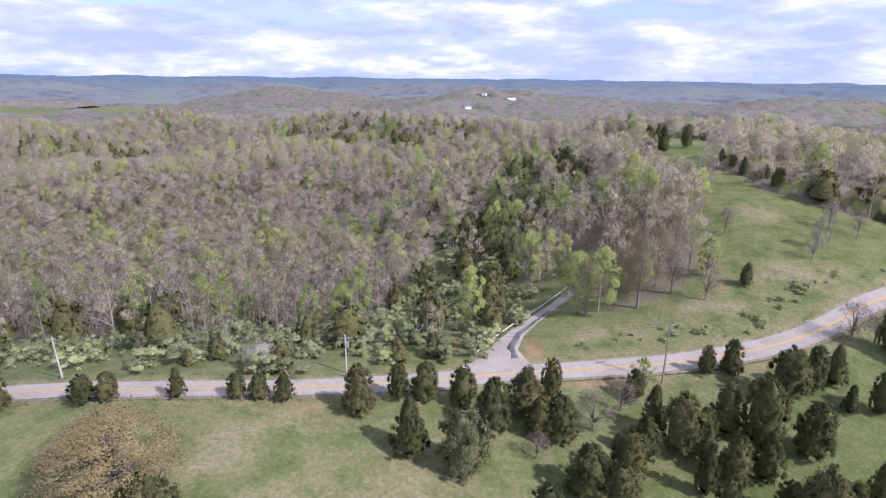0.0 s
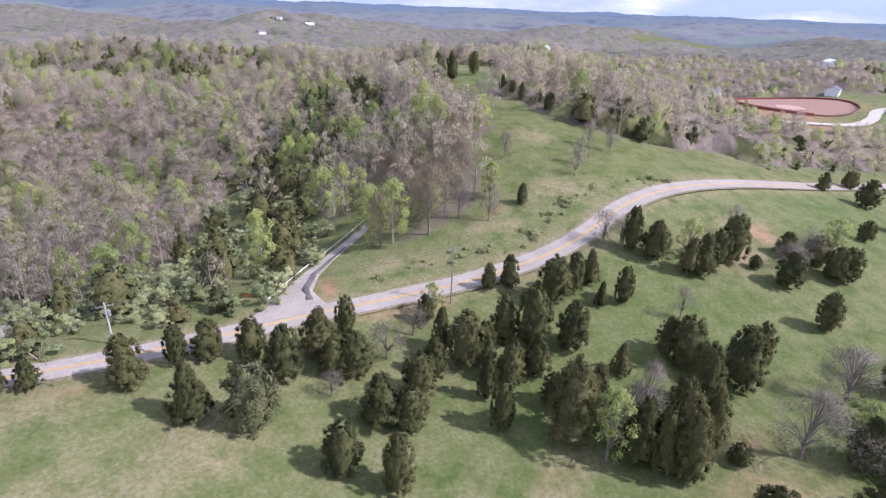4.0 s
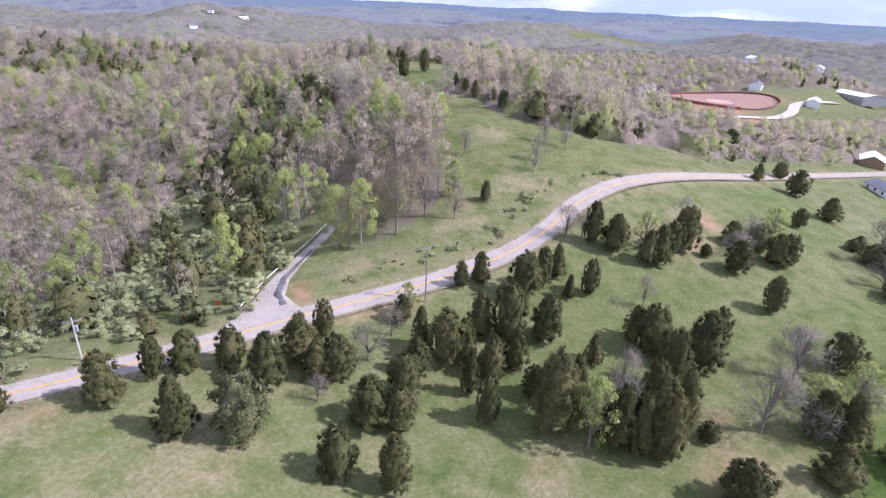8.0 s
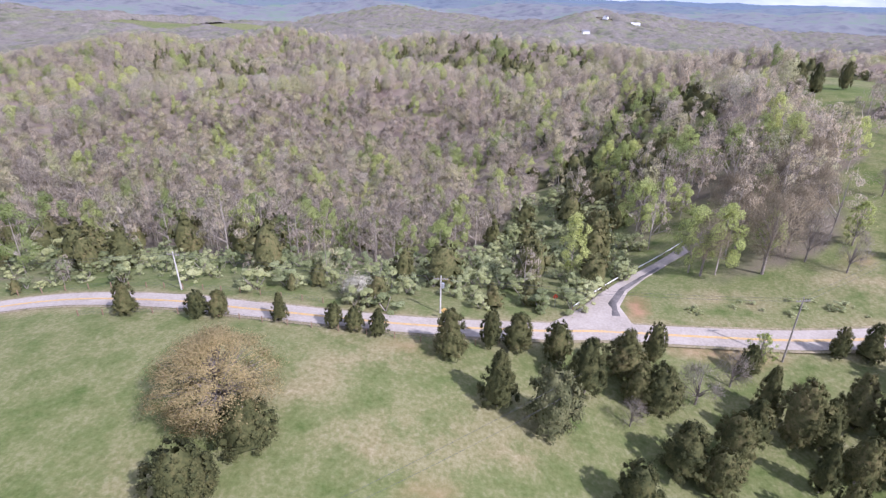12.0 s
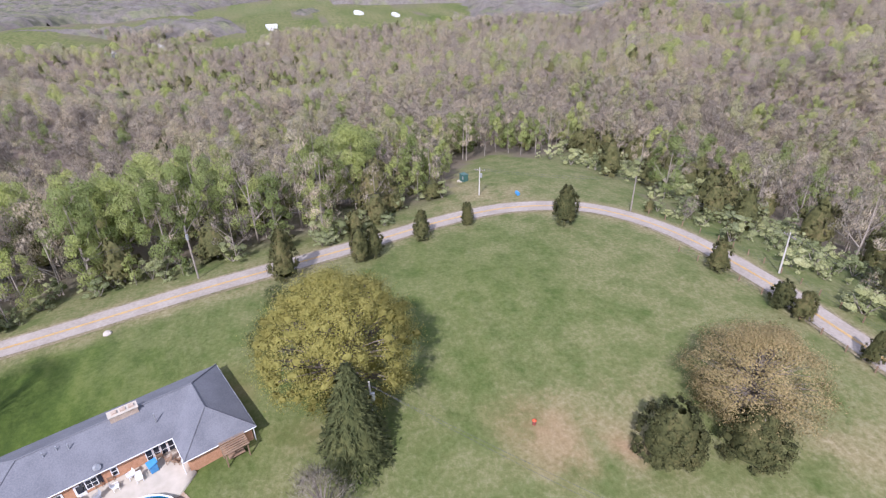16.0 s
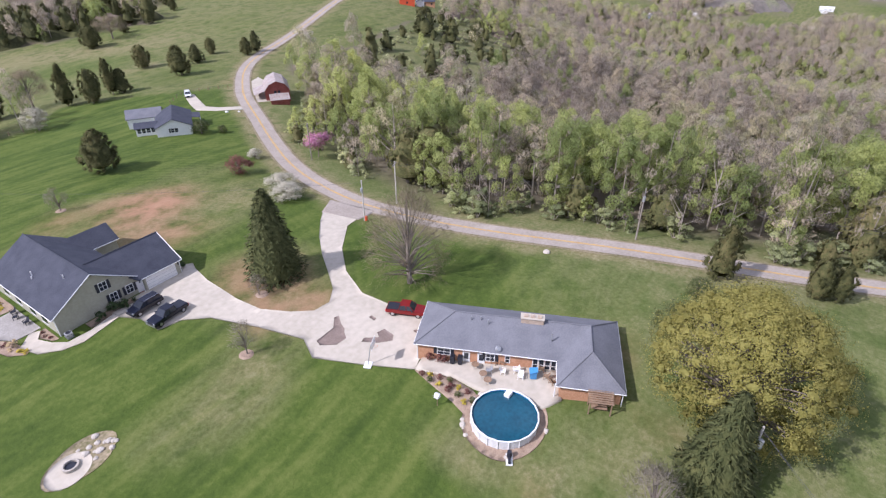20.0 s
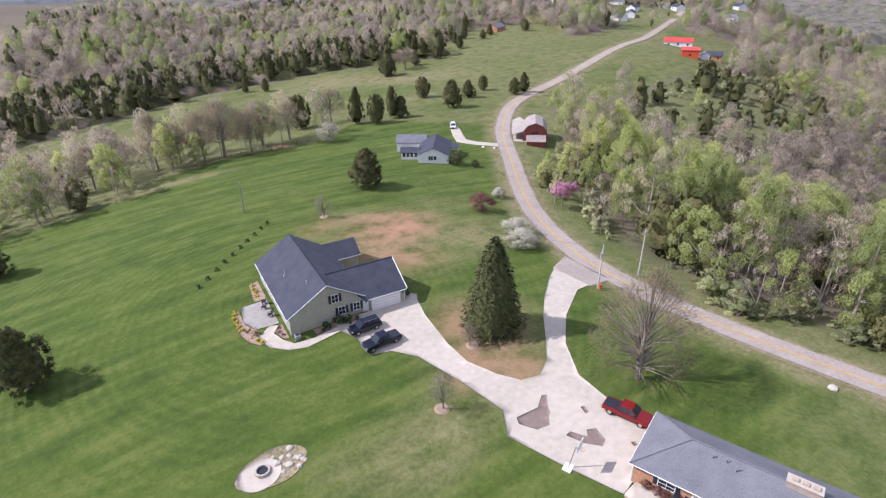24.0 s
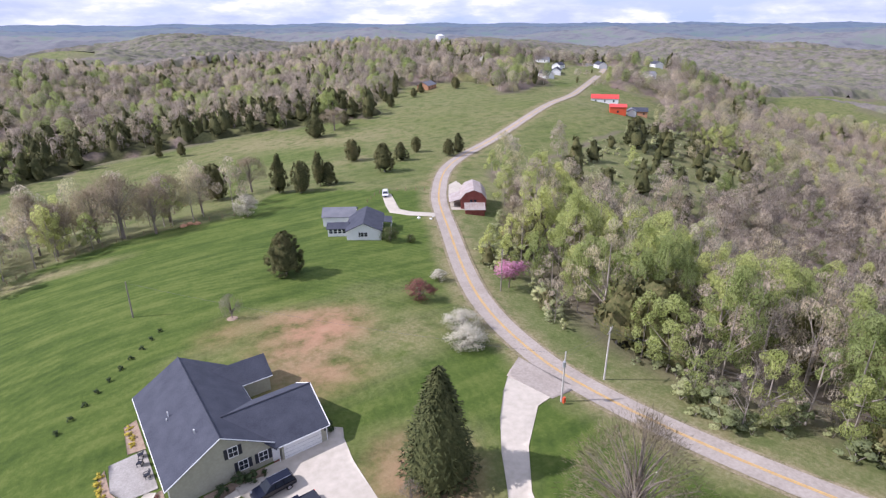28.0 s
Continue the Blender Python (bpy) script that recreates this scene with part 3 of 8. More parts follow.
def sheet(name, poly, lift, material, label, category, step=1.2, kind="structure", parent=None):
    """A flat-lying slab with the outline of a polygon, following the ground, with a small edge."""
    from mathutils import geometry
    pts = [Vector(p) for p in poly]
    px, py = np.array(poly).T
    edges = [(i, (i + 1) % len(pts)) for i in range(len(pts))]
    X, Y = np.meshgrid(np.arange(px.min(), px.max(), step), np.arange(py.min(), py.max(), step))
    keep = inside(poly, X, Y)
    pts += [Vector(q) for q in zip(X[keep], Y[keep])]
    v, _, f, *_ = geometry.delaunay_2d_cdt(pts, edges, [], 1, 1e-4)
    v = np.array([tuple(q) for q in v])
    z = height(v[:, 0], v[:, 1]) + lift
    nb = len(v)
    verts = np.vstack([np.c_[v, z], np.c_[v[:len(poly)], z[:len(poly)] - lift - 0.15]])
    tris = [tuple(t) for t in f] + [t for i in range(len(poly)) for j in [(i + 1) % len(poly)] for t in ((i, j, nb + j), (i, nb + j, nb + i))]
    ob = new(name, link_mesh(name, verts, tris, [material]))
    if parent:
        ob.parent = parent
        return ob
    return tagged(ob, label, category, kind=kind)


ribbon("road_verge", ROAD, 3.15, 0.05, M_GRAVEL, "narrow strip of tan gravel and dry grass along the road", "verge")
road = ribbon("road", ROAD, 2.5, 0.13, M_ASPHALT, "two-lane country road of pale worn asphalt", "road")
ribbon("center_line", ROAD, 0.1, 0.15, M_YELLOW, "", "", 0.15, 1, road)
ribbon("center_line", ROAD, 0.1, 0.15, M_YELLOW, "", "", -0.15, 1, road)
sheet("side_road", [(1.5, 86.2), (7, 93.6), (11, 101), (16.3, 109.4), (24, 118.7), (32.3, 128.5), (41, 140), (43.6, 138.4), (34.4, 126.4), (27.6, 119.1), (21.2, 111), (17, 104), (14.8, 97.2), (16.4, 92), (19.5, 89.6)], 0.12, M_ASPHALT, "narrow side road of cracked pale asphalt going into the trees", "road")
sheet("tar_patch", [(13.2, 93.4), (12.8, 98), (15.4, 104.8), (20.2, 111.4), (24.2, 116.4), (24.7, 116), (21, 111.1), (16.6, 104.5), (14.3, 98), (14.6, 93.6)], 0.135, mat("dark_tar", [(0.1, 0.09, 0.085), (0.19, 0.17, 0.155)], 0.9, 0.8), "dark tarred strip along the side road's bend", "road repair")


# ---- trees: shapes as arrays ----
RNG = np.random.default_rng(7)
M_BROWNBUD = mat("brown_buds", [(0.3, 0.235, 0.105), (0.43, 0.345, 0.165)], 0.4, 0.9, random_by="attr", spread=0.2, translucent=0.3)
M_GREYTWIG = mat("grey_twigs", [(0.22, 0.19, 0.15), (0.33, 0.29, 0.235)], 0.4, 0.9, random_by="attr", spread=0.2, translucent=0.3)
M_TANTWIG = mat("tan_budding_twigs", [(0.24, 0.195, 0.125), (0.36, 0.3, 0.2)], 0.06, 0.9, random_by="attr", spread=0.2, translucent=0.3)
M_BUSH = mat("garden_bush_leaves", [(0.075, 0.095, 0.03), (0.15, 0.17, 0.065)], 0.4, 0.8, random_by="attr", spread=0.25, translucent=0.3)


def unit(v):
    return v / (np.linalg.norm(v, axis=-1, keepdims=True) + 1e-9)


def tube(path, radii, sides=5):
    """A tapered limb along points."""
    path, radii = np.asarray(path, float), np.asarray(radii, float)
    d = np.gradient(path, axis=0)
    d /= np.linalg.norm(d, axis=1)[:, None] + 1e-9
    up = np.where(np.abs(d[:, 2:3]) > 0.9, [[1.0, 0, 0]], [[0, 0, 1.0]])
    a = np.cross(d, up)
    a /= np.linalg.norm(a, axis=1)[:, None] + 1e-9
    b = np.cross(d, a)
    t = np.arange(sides) * 2 * math.pi / sides
    v = path[:, None] + radii[:, None, None] * (a[:, None] * np.cos(t)[None, :, None] + b[:, None] * np.sin(t)[None, :, None])
    k = np.arange(len(path) * sides).reshape(len(path), sides)
    r = np.roll(k, -1, 1)
    f = np.concatenate([np.stack([k[:-1], r[:-1], r[1:]], -1).reshape(-1, 3), np.stack([k[:-1], r[1:], k[1:]], -1).reshape(-1, 3)])
    nrm = unit(v - path[:, None])
    return v.reshape(-1, 3), f, nrm.reshape(-1, 3)


def join(parts):
    """Several sets of corners, triangles and normals as one."""
    vs, fs, ns, n = [], [], [], 0
    for v, f, q in parts:
        vs.append(v), fs.append(f + n), ns.append(q)
        n += len(v)
    return np.vstack(vs), np.vstack(fs), np.vstack(ns)


def faced(v, f, q):
    """Turn each triangle so that its face agrees with its normals."""
    g = np.cross(v[f[:, 1]] - v[f[:, 0]], v[f[:, 2]] - v[f[:, 0]])
    back = (g * q[f[:, 0]]).sum(1) < 0
    f = f.copy()
    f[back] = f[back][:, ::-1]
    return v, f, q


def bent(out, rng, p):
    """Soft normals of foliage: the crown's own, a little uneven."""
    return unit(rng.normal(size=p.shape) if out is None else unit(out) + 0.22 * rng.normal(size=p.shape))


def blades(p, d, length, width, rng, out=None):
    """One thin triangle at each point, along a direction, its face turned partly outwards."""
    toward = rng.normal(size=p.shape) if out is None else out * 2.2 + rng.normal(size=p.shape)
    s = unit(np.cross(d, unit(toward)))
    w = (width * s) / 2
    v = np.stack([p - w, p + w, p + d * length], 1).reshape(-1, 3)
    return faced(v, np.arange(len(v)).reshape(-1, 3), np.repeat(bent(out, rng, p), 3, 0))


def flakes(p, size, rng, out=None, flat=0.3):
    """One small triangle at each point, turned partly outwards."""
    nrm = unit(rng.normal(size=p.shape) + (0 if out is None else unit(out) * 1.9) + [0, 0, flat])
    a = unit(np.cross(nrm, unit(rng.normal(size=p.shape))))
    b = np.cross(nrm, a)
    s = size * rng.uniform(0.6, 1.35, (len(p), 1))
    v = np.stack([p + a * s, p - a * 0.5 * s + b * 0.75 * s, p - a * 0.6 * s - b * 0.6 * s], 1).reshape(-1, 3)
    return faced(v, np.arange(len(v)).reshape(-1, 3), np.repeat(bent(out, rng, p), 3, 0))


def leaves(p, size, rng, out=None, flat=0.5):
    """One small kite of two triangles at each point, turned partly outwards."""
    nrm = unit(rng.normal(size=p.shape) + (0 if out is None else out * 2.2) + [0, 0, flat])
    a = unit(np.cross(nrm, unit(rng.normal(size=p.shape))))
    b = np.cross(nrm, a)
    s = size * rng.uniform(0.6, 1.3, (len(p), 1))
    v = np.stack([p - a * s, p + b * s * 0.6 - nrm * s * 0.15, p + a * s, p - b * s * 0.6 - nrm * s * 0.15], 1).reshape(-1, 3)
    k = np.arange(len(p))[:, None] * 4
    return faced(v, np.concatenate([k + [0, 1, 2], k + [0, 2, 3]]), np.repeat(bent(out, rng, p), 4, 0))


def limb_tree(rng, levels=3, spread=0.5, trunk=0.022, crown_from=0.3, kids=5, sides=5, lean=0.4):
    """Trunk and limbs of a tree 1 high: wood, and the tips with their directions."""
    wood, tips, dirs = [], [], []

    def grow(p, d, length, radius, level):
        n = 4
        pts, q, e = [p], p, d
        for _ in range(n):
            e = unit(e + rng.normal(0, 0.13, 3) + [0, 0, 0.05])
            q = q + e * length / n
            pts.append(q)
        wood.append(tube(pts, np.linspace(radius, radius * 0.45, n + 1), max(3, sides - level)))
        if level >= levels:
            tips.append(pts[-1]), dirs.append(e), tips.append(pts[-2]), dirs.append(e)
            return
        for k in range(kids if level else kids + 3):
            f = rng.uniform(0.35, 1.0) if level else crown_from + (1 - crown_from) * (k + rng.uniform(0, 1)) / (kids + 3)
            i = min(n - 1, int(f * n))
            at = pts[i] + (pts[i + 1] - pts[i]) * (f * n - i)
            turn = rng.uniform(0, 2 * math.pi)
            side = unit(np.array([math.cos(turn), math.sin(turn), rng.uniform(0.1, 0.9) * lean * 2]))
            m = unit(e * 0.55 + side * (0.6 + spread))
            grow(at, m, length * (0.62 if level else 0.5) * (1.15 - 0.5 * f if level == 0 else 0.85), radius * 0.45, level + 1)

    grow(np.zeros(3), np.array([0, 0, 1.0]), 0.72, trunk, 0)
    return join(wood), np.array(tips), unit(np.array(dirs))


def leafy_tree(rng, n, spread=0.45, size=0.02, levels=2, kids=4, puff=0.06, trunk=0.02, crown_from=0.32):
    wood, tips, dirs = limb_tree(rng, levels, spread, trunk, crown_from, kids, 4)
    k = rng.integers(0, len(tips), n)
    p = tips[k] + rng.normal(0, puff, (n, 3))
    lv = leaves(p, size, rng, unit(unit(p - tips[k]) * 0.5 + unit(p - [0, 0, 0.55])))
    top = max(wood[0][:, 2].max(), lv[0][:, 2].max())
    return (wood[0] / top, *wood[1:]), (lv[0] / top, *lv[1:])


G = (1 + 5**0.5) / 2
ICO = unit(np.array([(-1, G, 0), (1, G, 0), (-1, -G, 0), (1, -G, 0), (0, -1, G), (0, 1, G), (0, -1, -G), (0, 1, -G), (G, 0, -1), (G, 0, 1), (-G, 0, -1), (-G, 0, 1)]))
ICO_TRI = np.array([(0, 11, 5), (0, 5, 1), (0, 1, 7), (0, 7, 10), (0, 10, 11), (1, 5, 9), (5, 11, 4), (11, 10, 2), (10, 7, 6), (7, 1, 8), (3, 9, 4), (3, 4, 2), (3, 2, 6), (3, 6, 8), (3, 8, 9), (4, 9, 5), (2, 4, 11), (6, 2, 10), (8, 6, 7), (9, 8, 1)])


def lump(at, size, rng, out):
    """The dense, uneven inside of one clump of leaves."""
    return faced(at + ICO * [size, size, size * 0.7] * rng.uniform(0.6, 1.3, (12, 1)), ICO_TRI, unit(0.6 * ICO + out))


def cedar_shape(z, kind):
    if kind == 0:
        return np.sin(np.pi * np.clip(z, 0, 1) ** 0.62) ** 0.75
    if kind == 1:
        return np.clip(1.05 * (1 - z) ** 0.6, 0, 1) * np.clip(z / 0.14, 0.25, 1)
    return np.sin(np.pi * np.clip(z * 0.93 + 0.05, 0, 1) ** 0.85) ** 0.6


def cedar(rng, n, kind, size=0.04, tufts=34):
    """A dense evergreen 1 high and 1 wide: trunk, and a crown of uneven tufts of foliage with gaps between them."""
    wood = tube([(0, 0, 0), (0.01, 0, 0.3), (0, 0.01, 0.85)], [0.035, 0.028, 0.008], 5)
    f1, f2, sway = rng.uniform(0, 6), rng.uniform(0, 6), rng.uniform(-0.1, 0.1, 2)
    z = 0.04 + 0.9 * ((np.arange(tufts) + rng.uniform(0, 1, tufts)) / tufts) ** 0.92
    a = np.arange(tufts) * 2.4 + rng.uniform(-0.7, 0.7, tufts)
    reach = cedar_shape(z, kind) * (1 + 0.15 * np.sin(2 * a + 6 * z + f1) + 0.1 * np.sin(3 * a - 9 * z + f2)) * rng.uniform(0.86, 1.1, tufts)
    big = rng.uniform(0.06, 0.105, tufts) * (0.55 + 0.45 * cedar_shape(z, kind)) * min(1.7, (85 / tufts) ** 0.45)
    r = np.clip(0.5 * reach - 0.75 * big, 0.01, 0.44)
    c = np.stack([r * np.cos(a) + sway[0] * z, r * np.sin(a) + sway[1] * z, 0.03 + 0.93 * z], 1)
    out_c = np.stack([np.cos(a), np.sin(a), np.full(tufts, 0.55)], 1)
    k = rng.integers(0, tufts, n)
    d = unit(rng.normal(size=(n, 3)) + 0.9 * out_c[k])
    p = c[k] + d * [1, 1, 0.8] * big[k][:, None] * rng.uniform(0.75, 1.4, (n, 1))
    p[:, 2] = np.clip(p[:, 2], 0.015, 1.03)
    out = unit(0.75 * d + 0.6 * out_c[k])
    crown = [flakes(p, size, rng, out, 0.25)]
    # the dense inside of each tuft, and of the whole
    crown += [lump(c[m], 0.74 * big[m], rng, 1.3 * unit(out_c[m])) for m in range(tufts)]
    q = np.linspace(0, 1, 7)
    t = np.arange(7) * 2 * math.pi / 7
    rr = 0.36 * cedar_shape(q, kind)[:, None] * np.ones(7)
    cv = np.stack([rr * np.cos(t) + sway[0] * q[:, None], rr * np.sin(t) + sway[1] * q[:, None], np.repeat((0.06 + 0.84 * q)[:, None], 7, 1)], -1).reshape(-1, 3)
    k = np.arange(49).reshape(7, 7)
    e = np.roll(k, -1, 1)
    crown.append(faced(cv, np.concatenate([np.stack([k[:-1], e[:-1], e[1:]], -1).reshape(-1, 3), np.stack([k[:-1], e[1:], k[1:]], -1).reshape(-1, 3)]), unit(cv * [1, 1, 0] + [0, 0, 0.12])))
    return wood, join(crown)


def spruce(rng, tiers=30, per=23, droop=0.4, loose=1.0, core=True):
    """A conical conifer 1 high and 1 wide with tiers of drooping boughs of fine needles."""
    wood = tube([(0, 0, 0), (0, 0, 0.5), (0, 0, 0.97)], [0.03, 0.02, 0.004], 6)
    parts = []
    for i in range(tiers):
        f = i / (tiers - 1)
        z0, reach = 0.1 + 0.87 * f, 0.5 * (1 - f) ** 0.62 * min(1, 0.84 + 1.6 * f) + 0.012
        m = max(5, int(per * (1 - 0.65 * f)))
        for k in range(m):
            a = 2 * math.pi * (k + rng.uniform(-0.4, 0.4)) / m + i
            r = reach * rng.uniform(0.74, 1.04) * loose
            d = np.array([math.cos(a), math.sin(a), 0])
            s = np.repeat(np.linspace(0.3, 1, 6), 3)
            p = np.array([0, 0, z0])[None] + d[None] * (s * r)[:, None] - np.array([0, 0, 1.0])[None] * (droop * r * s**1.6)[:, None] + rng.normal(0, 0.01, (18, 3))
            way = unit(np.cross(d, [0, 0, 1.0])[None] * rng.choice([-1, 1], (18, 1)) * rng.uniform(0.2, 0.9, (18, 1)) + d[None] * 0.8 + [0, 0, -0.2])
            parts.append(blades(p, way, 0.06 * rng.uniform(0.6, 1.3, (18, 1)), 0.022, rng, np.repeat((d + [0, 0, 0.7])[None], 18, 0)))
    q = np.linspace(0, 1, 8)
    t = np.arange(9) * 2 * math.pi / 9
    rr = (0.36 * (1 - q) ** 0.66)[:, None] * (1 + 0.12 * np.sin(3 * t + 5 * q[:, None]))
    cv = np.stack([rr * np.cos(t), rr * np.sin(t), np.repeat((0.07 + 0.86 * q)[:, None], 9, 1)], -1).reshape(-1, 3)
    k = np.arange(72).reshape(8, 9)
    e = np.roll(k, -1, 1)
    if core:
        parts.append(faced(cv, np.concatenate([np.stack([k[:-1], e[:-1], e[1:]], -1).reshape(-1, 3), np.stack([k[:-1], e[1:], k[1:]], -1).reshape(-1, 3)]), unit(cv * [1, 1, 0] + [0, 0, 0.1])))
    return wood, join(parts)


def bush(rng, lumps, n, size):
    """A wild bush 1 high and 1 wide: stems and uneven clumps of small leaves."""
    wood = join([tube([(0, 0, 0), (0.28 * math.cos(a), 0.28 * math.sin(a), 0.6)], [0.02, 0.005], 3) for a in (0.3, 2.2, 4.4)])
    a = np.arange(lumps) * 2.4 + rng.uniform(-0.5, 0.5, lumps)
    z = rng.uniform(0.12, 0.8, lumps)
    r = rng.uniform(0.12, 0.42, lumps) * (1.15 - 0.7 * z)
    c = np.stack([r * np.cos(a), r * np.sin(a), z], 1)
    big = rng.uniform(0.08, 0.17, lumps)
    k = rng.integers(0, lumps, n)
    d = unit(rng.normal(size=(n, 3)) + [0, 0, 0.4])
    p = c[k] + d * big[k][:, None] * rng.uniform(0.75, 1.6, (n, 1))
    p[:, 2] = np.clip(p[:, 2], 0.02, 1.05)
    crown = [flakes(p, size, rng, unit(d + [0, 0, 0.5]))] + [lump(e, 0.95 * b, rng, 0.7 * unit(e * [1, 1, 0.5] + [0, 0, 0.2])) for e, b in zip(c, big)]
    return wood, join(crown)


def dome_tree(rng, n, clumps=150, size=0.014, puff=0.05, low=0.12, blade=0.0, core=0.0, limb=1.0):
    """A broad round tree 1 high and 1 wide: limbs reaching to clumps of leaves spread over an uneven dome."""
    z = rng.uniform(0, 1, clumps) ** 0.8
    a = rng.uniform(0, 2 * math.pi, clumps)
    r = 0.45 * np.sin(np.pi * np.clip(0.12 + 0.88 * z, 0, 1) ** 0.95) ** 0.6 * (0.8 + 0.25 * rng.uniform(0, 1, clumps)) * np.where(rng.uniform(0, 1, clumps) < 0.25, 0.6, 1)
    c = np.stack([r * np.cos(a), r * np.sin(a), low + (0.94 - low) * z], 1)
    wood = [tube([(0, 0, 0), (0.01, 0, 0.25), (0, 0.01, 0.6), (0.01, 0, 0.85)], [0.032, 0.026, 0.014, 0.004], 7)]
    for q in c[::2]:
        z0 = max(low * 0.8, q[2] * (0.38 + 0.35 * (1 - limb)))
        wood.append(tube([(0, 0, z0), (q[0] * 0.32, q[1] * 0.32, z0 + (q[2] - z0) * 0.5), (q[0] * 0.72, q[1] * 0.72, z0 + (q[2] - z0) * 0.82), q], [0.011 * limb, 0.008 * limb, 0.005 * limb, 0.002], 4))
    k = rng.integers(0, clumps, n)
    p = c[k] + rng.normal(0, puff, (n, 3)) * [1, 1, 0.8]
    p[:, 2] = np.clip(p[:, 2], 0.04, 1.02)
    out = unit(unit(p - [0, 0, 0.4]) + 0.55 * unit(p - c[k]))
    if blade:
        return join(wood), blades(p, unit(out + rng.normal(0, 0.5, (n, 3))), blade * rng.uniform(0.5, 1.3, (n, 1)), size, rng, out)
    crown = leaves(p, size, rng, out)
    if core:
        crown = join([crown] + [lump(q, core, rng, unit(q - [0, 0, 0.4])) for q in c])
    return join(wood), crown


def tints(f, v, rng, per=0.5):
    """A value for each corner: one for the leaf it belongs to."""
    return np.repeat(rng.uniform(0, 1, len(v) // 4 + 1), 4)[:len(v)]


KINDS = {}


def kind_of_tree(name, makers, leaf_mat, bark_mat=None):
    KINDS[name] = []
    for wood, crown in makers:
        tr = link_mesh("trunk", wood[0], wood[1], [bark_mat or M_BARK], smooth=True)
        cr = link_mesh("crown", crown[0], crown[1], [leaf_mat], attr=tints(crown[1], crown[0], RNG), normals=crown[2])
        KINDS[name].append((tr, cr))


kind_of_tree("cedar", [cedar(RNG, 5200, k % 3, 0.0155, 80 + 5 * k) for k in range(9)], M_CEDAR)
kind_of_tree("spruce", [spruce(RNG)], M_SPRUCE)
M_PINE = mat("pine_needles", [(0.09, 0.096, 0.042), (0.145, 0.147, 0.066), (0.2, 0.195, 0.095)], 0.4, 0.85, random_by="attr", spread=0.3, translucent=0.2, gaps=0.42, gap_scale=4.0)
kind_of_tree("pine", [cedar(RNG, 3000, 2, 0.022, 46)], M_PINE)
kind_of_tree("bare", [dome_tree(RNG, 1500, 40, 0.008, 0.07, 0.25, 0.1) for k in range(3)], M_GREYTWIG)
kind_of_tree("spring", [dome_tree(RNG, 2000, 60, 0.022, 0.05, 0.2, core=0.06) for k in range(3)], M_SPRING)
kind_of_tree("oak", [dome_tree(RNG, 85000, 340, 0.0056, 0.034, 0.1, core=0.027)], M_OAK)
kind_of_tree("brownbud", [dome_tree(RNG, 46000, 280, 0.0064, 0.036, 0.08, limb=0.6)], M_BROWNBUD)
kind_of_tree("maple", [dome_tree(RNG, 13000, 200, 0.0024, 0.045, 0.16, 0.055, limb=0.75), dome_tree(RNG, 12000, 160, 0.0026, 0.05, 0.1, 0.05, limb=0.75)], M_TANTWIG)
kind_of_tree("hardwood", [dome_tree(RNG, 7000, 90, 0.006, 0.06, 0.33, 0.05, limb=0.55) for k in range(4)], M_TANTWIG)
kind_of_tree("twiggy", [dome_tree(RNG, 3500, 60, 0.006, 0.06, 0.16, 0.06)], M_GREYTWIG)
kind_of_tree("olive", [dome_tree(RNG, 3600, 60, 0.021, 0.06, 0.12) for k in range(3)], M_BUSH)
kind_of_tree("wild", [bush(RNG, 11, 320, 0.03) for k in range(4)], M_OLIVE)
kind_of_tree("pink", [leafy_tree(RNG, 1400, 0.6, 0.026, 2, 4, 0.06)], M_PINK)
kind_of_tree("white", [dome_tree(RNG, 6000, 60, 0.017, 0.06, 0.16), dome_tree(RNG, 6000, 60, 0.017, 0.065, 0.12)], M_WHITEB)
kind_of_tree("maroon", [dome_tree(RNG, 3600, 50, 0.02, 0.06, 0.15)], M_MAROON)
COUNT = [0]


def plant(name, kind, x, y, high, wide, label, group="", pick=None, category="tree", sink=0.1):
    """A tree of its own: an empty at its foot that carries trunk and crown."""
    COUNT[0] += 1
    k = COUNT[0]
    tr, cr = KINDS[kind][k % len(KINDS[kind]) if pick is None else pick]
    ob = new(name)
    base = 0.75 if kind == "pink" else 1.0
    ob.matrix_world = pose(x, y, float(height(x, y)) - sink, 0, 0, (k * 137.5) % 360) @ Matrix.Diagonal((wide / base, wide / base, high, 1))
    for part_name, me in (("trunk", tr), ("crown", cr)):
        o = new(part_name, me)
        o.parent = ob
    return tagged(ob, label, category, group)


CEDAR_LABEL = "dense olive-brown cedar tree standing in the pasture"
for x, y, h, w in [(-12.4, 72.3, 8.8, 6.2), (-6.9, 76.7, 7.4, 3.4), (-2.8, 77.7, 7.5, 5), (-4.4, 64.5, 10, 5.8), (3.4, 77.2, 7.5, 4.5), (7.7, 72, 10.3, 6), (13.4, 77.6, 9.4, 7), (18.5, 82.5, 7.7, 3.6), (18.3, 72, 8.8, 6.2), (20.1, 62.2, 9, 7.2),
                   (13.4, 54.4, 8.1, 5.4), (19.6, 50.3, 9.8, 4.6), (33.7, 75.4, 9.3, 4.2), (36.7, 71.4, 11.1, 6.2), (39.5, 70.6, 9.5, 4.6), (45.4, 75.5, 9.9, 6.2), (50.1, 73.3, 12.7, 6.4), (48.3, 89.7, 6.7, 3), (52.9, 89.7, 7.7, 4.8), (59.2, 83.2, 10.7, 6.9)]:
    plant("cedar", "cedar", x, y, h, w, CEDAR_LABEL, "cedars in the pasture")
